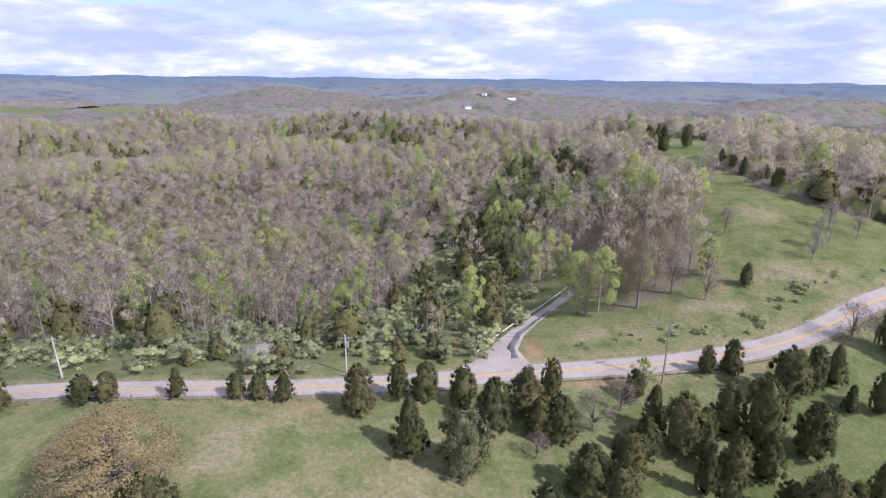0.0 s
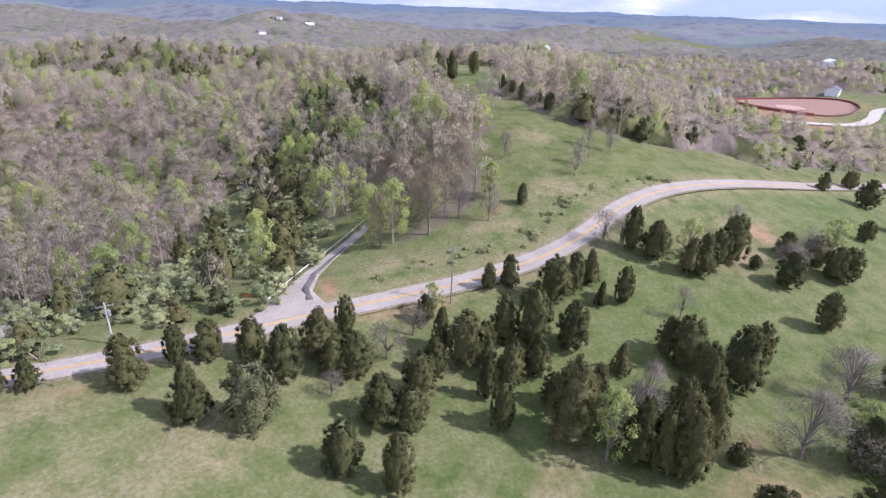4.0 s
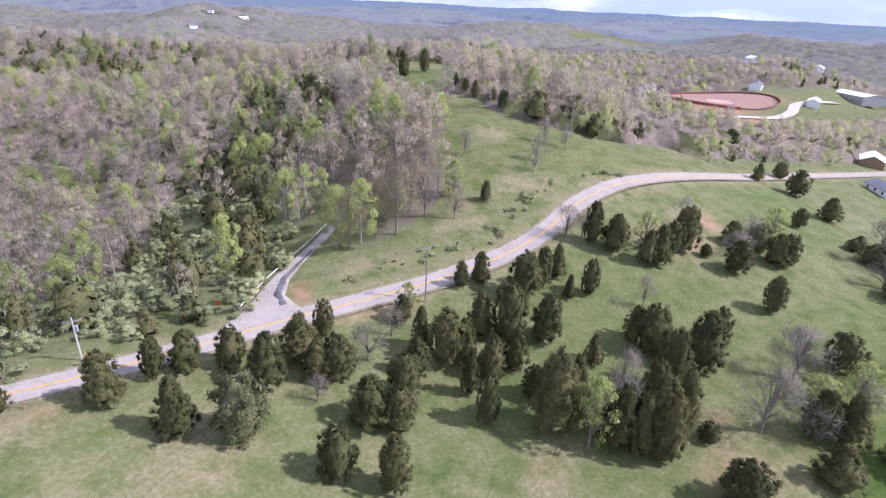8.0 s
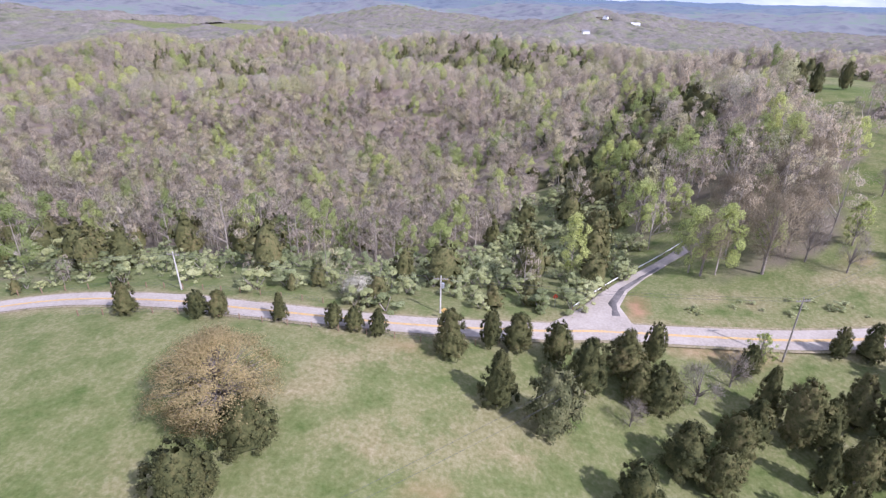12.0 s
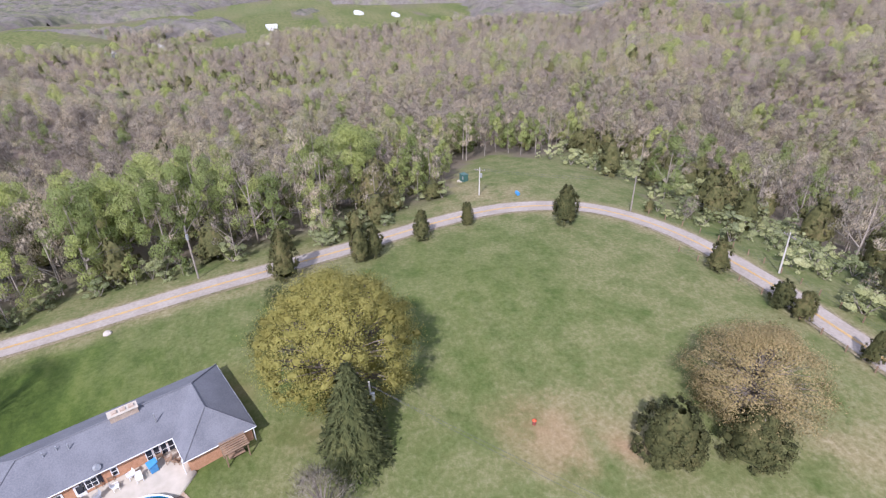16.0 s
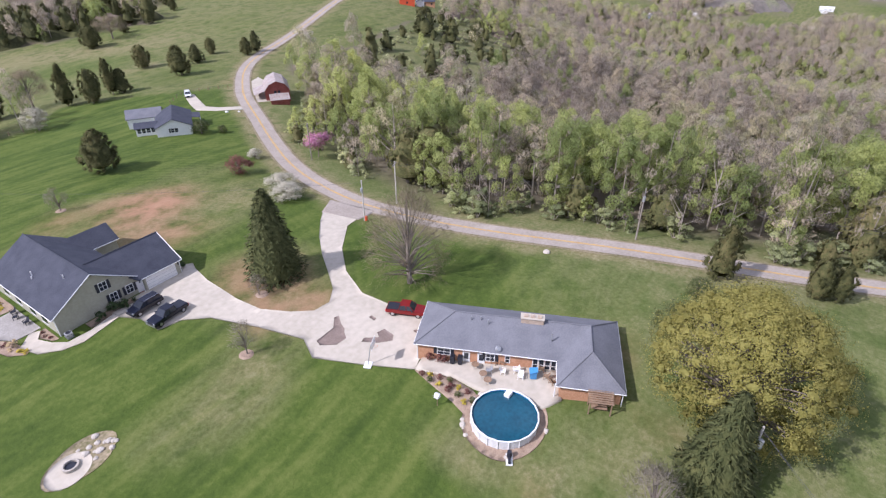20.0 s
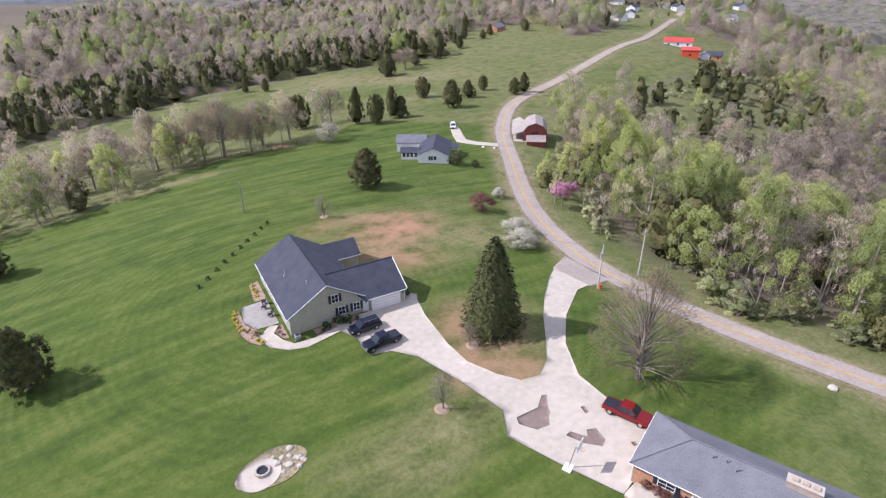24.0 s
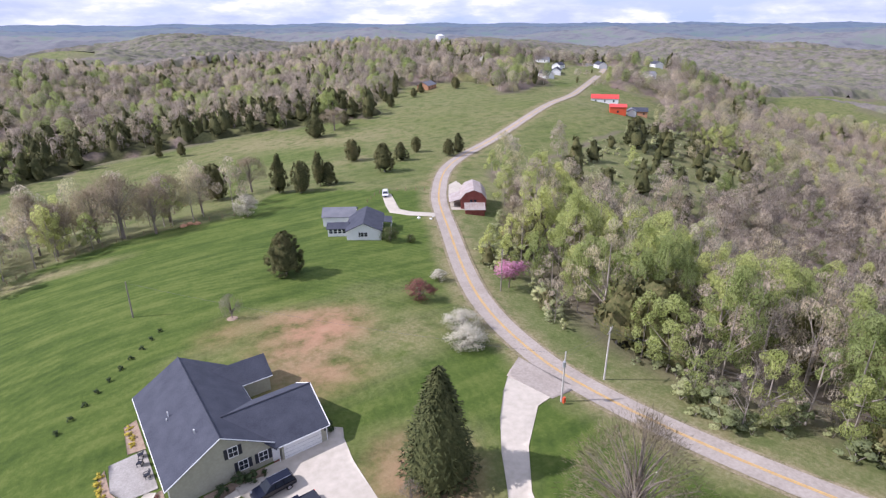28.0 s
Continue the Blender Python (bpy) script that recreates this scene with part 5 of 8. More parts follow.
def canopy(r0, r1, cell, res, tall, label, rng, dome=0.4):
    """The closed roof of the forest: rounded crowns side by side, as one uneven sheet over the ground."""
    n = int(2 * r1 / cell) + 4
    cx, cy = (np.arange(n) - n / 2)[:, None] * cell + rng.uniform(0.05, 0.95, (n, n)) * cell, (np.arange(n) - n / 2)[None] * cell + rng.uniform(0.05, 0.95, (n, n)) * cell
    ever, green, _, near_road = forest_parts(cx.ravel(), cy.ravel())
    u = rng.uniform(0, 1, n * n)
    hue = SHADES[np.clip(rng.normal(3.2 + 1.2 * wobble(cx, cy, 45, 0.6).ravel(), 1.5), 0, 7.99).astype(int)]
    hue = np.where((u < green)[:, None], GREENS[rng.integers(0, 4, n * n)], hue)
    hue = np.where((u > 1 - ever)[:, None], [(0.055, 0.06, 0.03)], hue) * rng.uniform(0.88, 1.1, (n * n, 1))
    # Far crowns evened towards one muted tone: distance haze put into their colour
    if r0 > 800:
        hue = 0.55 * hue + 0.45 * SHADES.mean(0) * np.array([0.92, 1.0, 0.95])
    else:
        hue = hue * np.array([1.04, 0.99, 0.84])
    ht = (tall * rng.uniform(0.78, 1.2, n * n) * np.clip(near_road / 22, 0.4, 1)).reshape(n, n)
    rad = cell * rng.uniform(0.62, 0.85, (n, n))
    k = np.arange(-r1, r1 + res, res)
    X, Y = np.meshgrid(k, k, indexing="ij")
    X, Y = X + rng.uniform(-0.3, 0.3, X.shape) * res, Y + rng.uniform(-0.3, 0.3, X.shape) * res
    R = np.hypot(X + 10, Y - 10)
    ring = (R > r0 - 3 * res) & (R < r1 + res) & ((R < 200) | (X < 60) | (Y > 0.25 * X))
    wooded = np.zeros(X.shape, bool)
    x, y = X[ring], Y[ring]
    w = woods(x, y) & (near_line(ROAD, x, y, 20) > 15) & (near_line(LANE, x, y, 20) > 12) & ~inside(SCRUB, x, y) & ~inside(SCRUB_WEST, x, y) & ~inside(FENCE_LINE, x, y)
    wooded[ring] = w
    ii, jj = np.floor(x / cell + n / 2).astype(int), np.floor(y / cell + n / 2).astype(int)
    top, own = np.full(len(x), 0.5 * tall), np.zeros(len(x), int)
    for di in (-1, 0, 1):
        for dj in (-1, 0, 1):
            a, b = np.clip(ii + di, 0, n - 1), np.clip(jj + dj, 0, n - 1)
            d = np.hypot(x - cx[a, b], y - cy[a, b]) / rad[a, b]
            z = ht[a, b] * (1 - dome + dome * np.sqrt(np.clip(1 - d * d, 0, 1))) * (d < 1)
            own = np.where(z > top, a * n + b, own)
            top = np.maximum(top, z)
    top = top + rng.uniform(-0.5, 0.5, len(x)) * min(2.4, 0.95 * res)
    # the roof comes down gently towards the forest's edge
    edge = (wooded | ~ring).astype(float)
    for _ in range(max(3 if r0 > 800 else 1, round(5 / res))):
        pad = np.pad(edge, 1, mode="edge")
        edge = sum(pad[a:a + X.shape[0], b:b + X.shape[1]] for a in range(3) for b in range(3)) / 9
    Z = np.zeros(X.shape)
    Z[ring] = height(x, y) - 1.0 + np.where(w, top * np.clip(2.2 * edge[ring] - 1.2, 0, 1) * ((R[ring] > r0) & (R[ring] < r1)), 0)
    H = np.zeros(X.shape + (4,))
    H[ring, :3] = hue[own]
    ids = np.arange(X.size).reshape(X.shape)
    q = np.stack([ids[:-1, :-1], ids[1:, :-1], ids[1:, 1:], ids[:-1, 1:]], -1)
    ok = ring.ravel()[q].all(-1) & (wooded.ravel()[q].sum(-1) >= 2)
    q = q[ok]
    used, inv = np.unique(q, return_inverse=True)
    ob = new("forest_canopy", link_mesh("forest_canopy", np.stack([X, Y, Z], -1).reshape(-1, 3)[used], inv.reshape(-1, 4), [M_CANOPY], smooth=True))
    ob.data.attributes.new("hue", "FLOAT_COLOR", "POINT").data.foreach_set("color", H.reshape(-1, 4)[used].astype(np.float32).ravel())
    tagged(ob, label, "woods", kind="stuff")


def canopy_material():
    """Twigs and young leaves of the forest's roof, coloured tree by tree, with grain."""
    m = mat("forest_canopy", [(0.7, 0.7, 0.7), (1.0, 1.0, 1.0), (1.25, 1.22, 1.16)], 0.16, 0.95, 0.0, 5.0)
    n, l = m.node_tree.nodes, m.node_tree.links
    b = n["Principled BSDF"]
    at, mul = n.new("ShaderNodeAttribute"), n.new("ShaderNodeMix")
    at.attribute_name = "hue"
    mul.data_type, mul.blend_type = "RGBA", "MULTIPLY"
    mul.inputs["Factor"].default_value = 1.0
    grain = b.inputs["Base Color"].links[0].from_socket
    l.new(at.outputs["Color"], mul.inputs["A"]), l.new(grain, mul.inputs["B"]), l.new(mul.outputs["Result"], b.inputs["Base Color"])
    b.inputs["Specular IOR Level"].default_value = 0.1
    return m


M_CANOPY = canopy_material()
rng = np.random.default_rng(11)


def stand(r0, r1, cell, bare, green, ever, size_k, tag):
    x, y = scatter(r0, r1, cell, rng)
    clear = (near_line(ROAD, x, y, 14) > 6.5) & (near_line(LANE, x, y, 12) > 4)
    clear &= np.hypot(x + 92.5, y + 96.6) > 7
    x, y = x[clear], y[clear]
    scrub = inside(SCRUB, x, y) | inside(SCRUB_WEST, x, y)
    p_ever, p_green, west, near_road = forest_parts(x, y)
    p_ever = np.where(scrub, np.where(x < -140, 0.5, 0.42), p_ever)
    p_ever = np.where((near_line(LANE, x, y, 34) < 30) & (x > 24), 0.02, p_ever)
    u = rng.uniform(0, 1, len(x))
    is_ever = u < p_ever
    is_green = ~is_ever & (u < p_ever + p_green)
    is_bare = ~is_ever & ~is_green
    keep = ~scrub | (rng.uniform(0, 1, len(x)) < np.where(is_ever & (x < -140), 0.5, np.where(is_ever, 0.34, 0.12)))
    h = rng.uniform(9, 17, len(x)) * np.where(west, 1.3, 1.0) * np.clip((near_road - 5) / 14, 0.5, 1)
    h = h * np.where((x > 150) & (y > 100), 0.66, 1.0)
    for sel, temp, material, name, label, k, hk in (
            (is_bare & keep, bare, M_TWIG, "bare_woods", "grey-brown hardwood forest still bare in early spring", 0.7, 1.1),
            (is_green & keep, green, M_SPRING, "spring_woods", "hardwoods with first light green leaves", 0.56, 1.05),
            (is_ever & keep, ever, M_CEDAR, "cedar_woods", "dark evergreens scattered through the woods", 0.5, np.where(y < -250, 1.05, 0.74 if tag else 0.95))):
        if temp:
            grove(name, temp, x[sel], y[sel], (h * hk)[sel], h[sel] * k * rng.uniform(0.8, 1.2, sel.sum()) * size_k, material, label, rng)
    if tag:
        scrub = scrub | (near_road < 17)
        sx, sy = x[scrub], y[scrub]
        for rep in range(3 if r0 == 0 else 1):
            ox, oy = sx + rng.uniform(-3, 3, len(sx)), sy + rng.uniform(-3, 3, len(sx))
            sh = rng.uniform(1.6, 5.4, len(sx))
            grove("scrub", [bush(RNG, 9, 150, 0.034) for _ in range(6)], ox, oy, sh, sh * rng.uniform(0.8, 1.5, len(sx)), M_OLIVE, "pale green scrub and young bushes filling the clearing", rng)


stand(0, 200, 6.3, [forest_tree(RNG, 16, 470, 0.12, 0.0075, puff=0.15, fill=0.6) for _ in range(7)], [forest_tree(RNG, 20, 330, 0.018, low=0.24, puff=0.12, fill=1.0) for _ in range(7)], [cedar(RNG, 330, k % 3, 0.045, 18) for k in range(4)], 1.1, True)
stand(200, 420, 8.2, [forest_tree(RNG, 8, 60, 0.17, 0.014, puff=0.19, limb_count=0, fill=0.92) for _ in range(7)], [forest_tree(RNG, 8, 40, 0.04, low=0.28, puff=0.18, limb_count=0, fill=1.0) for _ in range(5)], [cedar(RNG, 60, k % 3, 0.1, 7) for k in range(3)], 1.1, True)
stand(420, 900, 9.2, [far_tree(RNG, 10, 0.16, 0.04) for _ in range(7)], [far_tree(RNG, 10, 0.14, 0.06) for _ in range(4)], [cedar(RNG, 40, k, 0.11, 5) for k in range(3)], 1.0, False)
BARE_LABEL = "unbroken roof of grey-brown hardwood crowns with fresh green among them"
canopy(185, 250, 6.5, 2.6, 6.0, "low young growth and leafless branches inside the forest", rng)
canopy(240, 420, 8.0, 3.6, 5.0, BARE_LABEL, rng)
canopy(405, 900, 10.0, 6.0, 6.5, BARE_LABEL, rng)
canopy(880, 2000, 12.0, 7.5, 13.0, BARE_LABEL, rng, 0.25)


def distant_hills(r0, r1, res, tone, glow, label, seed):
    """Wooded hills at the edge of sight, their blue haze added as emission."""
    rr = np.arange(r0, r1 + res, res)
    t = np.linspace(0, 2 * math.pi, 900)
    R, T = np.meshgrid(rr, t, indexing="ij")
    X, Y = R * np.cos(T), R * np.sin(T)
    local = np.random.default_rng(seed)
    Z = height(X, Y) + 9 + local.uniform(0, 7, X.shape)
    Z[0] -= 30
    k = np.arange(X.size).reshape(X.shape)
    q = np.stack([k[:-1, :-1], k[1:, :-1], k[1:, 1:], k[:-1, 1:]], -1).reshape(-1, 4)
    m = mat("distant_woods_haze_glow", [tuple(0.5 * v for v in tone), tone, (tone[0] * 0.8, tone[1] * 1.15, tone[2] * 0.7)], 0.0045, 0.95, 0.0, 5.0)
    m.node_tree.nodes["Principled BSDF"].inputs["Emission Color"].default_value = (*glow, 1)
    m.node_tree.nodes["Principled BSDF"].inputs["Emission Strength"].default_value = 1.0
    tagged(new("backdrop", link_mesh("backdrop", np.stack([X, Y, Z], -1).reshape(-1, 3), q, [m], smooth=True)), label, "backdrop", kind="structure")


# Outwards, the tones darken as painted cloud shadow and the haze emission grows
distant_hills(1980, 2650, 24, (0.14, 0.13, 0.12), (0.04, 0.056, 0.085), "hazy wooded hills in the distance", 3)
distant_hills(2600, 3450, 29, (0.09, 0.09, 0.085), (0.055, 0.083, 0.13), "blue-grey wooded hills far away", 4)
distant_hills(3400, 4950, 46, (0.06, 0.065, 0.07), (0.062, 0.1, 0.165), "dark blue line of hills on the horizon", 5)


# ---- building blocks ----
M_SHINGLE = mat("grey_shingles", [(0.135, 0.138, 0.152), (0.2, 0.203, 0.218)], 0.5, 0.85, 0.35, 14.0)
M_SHINGLE_DARK = mat("dark_grey_shingles", [(0.048, 0.052, 0.068), (0.078, 0.083, 0.102)], 0.6, 0.85, 0.35, 14.0)
M_BRICK = mat("orange_tan_brick", [(0.4, 0.2, 0.11), (0.55, 0.31, 0.185)], 3.0, 0.9, 0.3, 4.0)
M_STONE_CAP = mat("weathered_chimney_brick", [(0.36, 0.27, 0.2), (0.52, 0.42, 0.33)], 2.0, 0.9, 0.3)
M_SIDING = mat("khaki_siding", [(0.33, 0.32, 0.24), (0.4, 0.385, 0.295)], 0.5, 0.7)
M_WHITE = plain("white_paint", (0.78, 0.78, 0.76), 0.5, 0, 0.05)
M_GLASS = plain("window_glass", (0.03, 0.035, 0.045), 0.08, 0, 0.2)
M_BLACK = plain("black_paint", (0.018, 0.02, 0.03), 0.5, 0, 0.2)
M_RUBBER = plain("rubber", (0.02, 0.02, 0.02), 0.8)
M_CHROME = plain("brushed_metal", (0.6, 0.6, 0.62), 0.3, 0.9)
M_STEEL = plain("galvanised_steel", (0.45, 0.46, 0.47), 0.5, 0.6)
M_RED_CAR = plain("red_car_paint", (0.2, 0.012, 0.012), 0.22, 0.1)
M_NAVY_CAR = plain("navy_car_paint", (0.005, 0.007, 0.018), 0.2, 0.1)
M_WHITE_CAR = plain("white_car_paint", (0.75, 0.75, 0.75), 0.25, 0.0)
M_POOL_WATER = mat("pool_water", [(0.004, 0.055, 0.09), (0.008, 0.085, 0.13)], 0.5, 0.06, 0.05, 5.0)
M_POOL_WALL = plain("pool_wall", (0.62, 0.62, 0.6), 0.5)
M_WOOD = mat("weathered_wood", [(0.2, 0.13, 0.085), (0.33, 0.23, 0.15)], 1.5, 0.9, 0.3)
M_POLE = mat("utility_pole_wood", [(0.2, 0.17, 0.14), (0.36, 0.32, 0.27)], 1.5, 0.9, 0.3)
M_PALE_POLE = mat("pale_pole_wood", [(0.45, 0.42, 0.37), (0.6, 0.57, 0.52)], 1.5, 0.9, 0.2)
M_WIRE = plain("dark_wire", (0.06, 0.06, 0.065), 0.6)
M_MULCH = mat("tan_brown_mulch", [(0.25, 0.175, 0.125), (0.4, 0.305, 0.225)], 1.8, 0.95, 0.5)
M_PAVER = mat("pale_pavers", [(0.27, 0.25, 0.22), (0.38, 0.355, 0.32)], 0.9, 0.9, 0.3, 5.0)
M_ROCK = mat("limestone", [(0.38, 0.34, 0.28), (0.55, 0.5, 0.43)], 1.2, 0.9, 0.4)
M_BARN_RED = mat("faded_barn_red", [(0.2, 0.055, 0.045), (0.3, 0.1, 0.08)], 0.8, 0.85, 0.2)
M_TIN = mat("rusted_tin_roof", [(0.28, 0.22, 0.19), (0.42, 0.37, 0.34)], 0.5, 0.65, 0.2, 5.0)
M_RED_ROOF = plain("red_metal_roof", (0.62, 0.06, 0.045), 0.45)
M_ORANGE = plain("orange_red_siding", (0.6, 0.09, 0.03), 0.55)
M_BLUE = plain("blue_plastic", (0.06, 0.25, 0.5), 0.4)
M_GREEN_BOX = plain("green_painted_steel", (0.05, 0.12, 0.1), 0.5)
M_YELLOW_BUSH = mat("golden_shrub_leaves", [(0.3, 0.24, 0.03), (0.48, 0.38, 0.05)], 0.8, 0.8, random_by="attr", spread=0.2)
M_STRAW = mat("dry_ornamental_grass", [(0.35, 0.25, 0.13), (0.5, 0.38, 0.22)], 0.8, 0.9, random_by="attr", spread=0.2)
M_DARK_BUSH = mat("dark_shrub_leaves", [(0.03, 0.05, 0.02), (0.06, 0.085, 0.03)], 0.8, 0.85, random_by="attr", spread=0.2)
kind_of_tree("gold", [bush(RNG, 13, 400, 0.036)], M_YELLOW_BUSH)
kind_of_tree("straw", [bush(RNG, 13, 500, 0.030)], M_STRAW)
kind_of_tree("dark", [bush(RNG, 13, 500, 0.036)], M_DARK_BUSH)


def thing(name, m, label, category, group="", kind=""):
    ob = new(name)
    ob.matrix_world = m
    return tagged(ob, label, category, group, kind)


def part(name, bm, material, parent, label=""):
    """Links a bmesh as one mesh under a thing or a part."""
    bmesh.ops.recalc_face_normals(bm, faces=bm.faces)
    me = bpy.data.meshes.new(name)
    bm.to_mesh(me)
    bm.free()
    me.materials.append(material)
    ob = new(name, me)
    ob.parent = parent
    return tagged(ob, label) if label else ob


def box(x0, x1, y0, y1, z0, z1, bevel=0.0, bm=None):
    bm = bm or bmesh.new()
    v = [bm.verts.new((x, y, z)) for z in (z0, z1) for x, y in ((x0, y0), (x1, y0), (x1, y1), (x0, y1))]
    fs = [bm.faces.new([v[i] for i in f]) for f in ((3, 2, 1, 0), (4, 5, 6, 7), (0, 1, 5, 4), (1, 2, 6, 5), (2, 3, 7, 6), (3, 0, 4, 7))]
    if bevel:
        es = {e for f in fs for e in f.edges}
        bmesh.ops.bevel(bm, geom=list(es), offset=bevel, segments=2, affect="EDGES", profile=0.6)
    return bm


def slab(corners, thick, bm=None):
    """A plate with the given upper outline, going down by its thickness."""
    bm = bm or bmesh.new()
    up = [bm.verts.new(c) for c in corners]
    dn = [bm.verts.new((c[0], c[1], c[2] - thick)) for c in corners]
    bm.faces.new(up), bm.faces.new(dn[::-1])
    for i in range(len(up)):
        j = (i + 1) % len(up)
        bm.faces.new((up[i], dn[i], dn[j], up[j]))
    return bm


def solid(outline, axis_from, axis_to, along="x", bm=None):
    """An outline in the two other axes, carried along an axis."""
    bm = bm or bmesh.new()
    put = {"x": lambda s, p: (s, p[0], p[1]), "y": lambda s, p: (p[0], s, p[1]), "z": lambda s, p: (p[0], p[1], s)}[along]
    a = [bm.verts.new(put(axis_from, p)) for p in outline]
    b = [bm.verts.new(put(axis_to, p)) for p in outline]
    bm.faces.new(a), bm.faces.new(b[::-1])
    for i in range(len(a)):
        j = (i + 1) % len(a)
        bm.faces.new((a[i], b[i], b[j], a[j]))
    return bm


def rod(p, q, r0, r1=None, n=8, bm=None):
    bm = bm or bmesh.new()
    p, q = Vector(p), Vector(q)
    d = q - p
    m = Matrix.Translation((p + q) / 2) @ d.to_track_quat("Z", "Y").to_matrix().to_4x4()
    bmesh.ops.create_cone(bm, cap_ends=True, segments=n, radius1=r0, radius2=r0 if r1 is None else r1, depth=d.length, matrix=m)
    return bm


def bar(name, p, q, r, material, parent, label="", n=6):
    return part(name, rod(p, q, r, None, n), material, parent, label)


def window(parent, x0, x1, z0, z1, y, facing, shutters=False, bars=2, name="window"):
    """A window in a wall at y; facing is the outward direction, +1 or -1, along y."""
    f = facing
    g = part(name, box(x0, x1, min(y - 0.03 * f, y + 0.02 * f), max(y - 0.03 * f, y + 0.02 * f), z0, z1), M_GLASS, parent)
    for a, b, c, d in ((x0 - 0.08, x1 + 0.08, z0 - 0.08, z0), (x0 - 0.08, x1 + 0.08, z1, z1 + 0.08), (x0 - 0.08, x0, z0, z1), (x1, x1 + 0.08, z0, z1)):
        part("frame", box(a, b, *sorted((y, y + 0.06 * f)), c, d), M_WHITE, g)
    for k in range(1, bars):
        x = x0 + (x1 - x0) * k / bars
        part("muntin", box(x - 0.025, x + 0.025, *sorted((y + 0.02 * f, y + 0.045 * f)), z0, z1), M_WHITE, g)
    part("muntin", box(x0, x1, *sorted((y + 0.02 * f, y + 0.045 * f)), (z0 + z1) / 2 - 0.025, (z0 + z1) / 2 + 0.025), M_WHITE, g)
    if shutters:
        for a in (x0 - 0.52, x1 + 0.1):
            part("shutter", box(a, a + 0.42, *sorted((y, y + 0.05 * f)), z0 - 0.05, z1 + 0.05), M_BLACK, g, "dark shutter")
    return g


# ---- the brick house by the pool ----
H1 = pose(-50.4, -31.9, 0.3, 0, 0, 113.8)
brick_house = thing("brick_house", H1, "long low brick ranch house with a grey hip roof", "house")
E1, R1Z = 2.75, 5.1
part("wall", solid([(0.45, -0.45), (25.15, -0.45), (25.15, -12.65), (18.25, -12.65), (18.25, -8.45), (0.45, -8.45)], -0.8, E1 - 0.1, "z"), M_BRICK, brick_house, "orange-tan brick wall")
pA, pB, pC, pD, pE, pF = (0, 0, E1), (25.6, 0, E1), (25.6, -13.1, E1), (17.8, -13.1, E1), (17.8, -8.9, E1), (0, -8.9, E1)
q1, q2, q3 = (4.6, -4.45, R1Z), (21.7, -4.45, R1Z), (21.7, -9.2, R1Z)
for c in ((pA, pB, q2, q1), (pF, pA, q1), (pB, pC, q3, q2), (pC, pD, q3), (pD, pE, q2, q3), (pE, pF, q1, q2)):
    part("roof", slab(c, 0.14), M_SHINGLE, brick_house, "grey shingle roof")
for a, b in ((q1, q2), (q2, q3), (pA, q1), (pF, q1), (pB, q2), (pC, q3), (pD, q3)):
    up = [(v[0], v[1], v[2] + 0.02) for v in (a, b)]
    bar("ridge_cap", up[0], up[1], 0.09, M_SHINGLE, brick_house)
for a, b in ((pA, pB), (pB, pC), (pC, pD), (pD, pE), (pE, pF), (pF, pA)):
    bar("gutter", (a[0], a[1], E1 - 0.08), (b[0], b[1], E1 - 0.08), 0.06, M_WHITE, brick_house, "white gutter")
for x, y in ((0.35, -8.5), (17.7, -12.7), (18.0, -8.6), (25.3, -12.9)):
    bar("downpipe", (x, y, -0.3), (x, y, E1), 0.06, M_WHITE, brick_house, "white downpipe")
chimney = part("chimney", box(13.1, 15.9, -5.0, -4.0, 4.4, 5.55), M_STONE_CAP, brick_house, "broad flat brick chimney")
part("chimney_cap", box(13.0, 16.0, -5.1, -3.9, 5.55, 5.63), M_CONCRETE, chimney)
for k in range(3):
    part("flue", box(13.4 + k * 0.85, 13.95 + k * 0.85, -4.75, -4.25, 5.63, 5.78), M_STONE_CAP, chimney)
for x, y in ((17.0, -6.8), (8.0, -5.2), (9.0, -5.6), (6.8, -5.3)):
    bar("vent_pipe", (x, y, 4.0), (x, y, R1Z + 0.15), 0.07, M_STEEL, brick_house, "short metal vent pipe")
dish = part("satellite_dish", rod((10.6, -8.4, 3.1), (10.75, -8.65, 3.3), 0.38, 0.3, 16), M_STEEL, brick_house, "grey satellite dish")
bar("dish_arm", (10.6, -8.3, 2.8), (10.6, -8.4, 3.1), 0.03, M_STEEL, dish)
YF = -8.45
for x0, x1, z0, z1, sh in ((3.0, 4.6, 1.2, 2.1, True), (9.2, 10.2, 1.0, 2.1, True), (11.6, 12.1, 1.1, 2.1, False), (15.0, 15.55, 0.5, 2.2, False), (15.75, 16.3, 0.5, 2.2, False), (16.5, 17.05, 0.5, 2.2, False), (17.25, 17.8, 0.5, 2.2, False)):
    window(brick_house, x0, x1, z0, z1, YF, -1, sh, 2 if x1 - x0 > 0.8 else 1)
for x0 in (6.2, 8.1):
    dr = part("door", box(x0, x0 + 0.95, YF - 0.05, YF + 0.02, 0, 2.05), M_WHITE, brick_house, "white back door")
    part("door_pane", box(x0 + 0.2, x0 + 0.75, YF - 0.07, YF - 0.03, 0.9, 1.9), M_GLASS, dr)
    part("door_handle", box(x0 + 0.82, x0 + 0.88, YF - 0.11, YF - 0.05, 0.95, 1.1), M_STEEL, dr)
window(brick_house, 20.3, 20.8, -0.1, 0.25, -12.65, -1, False, 1)
for z in (0.8,):
    for k in range(3):
        g = part("window", box(3 + k * 7.5, 4.6 + k * 7.5, -0.47, -0.4, 1.0, 2.2), M_GLASS, brick_house)
        part("frame", box(2.9 + k * 7.5, 4.7 + k * 7.5, -0.45, -0.38, 0.9, 1.0), M_WHITE, g)

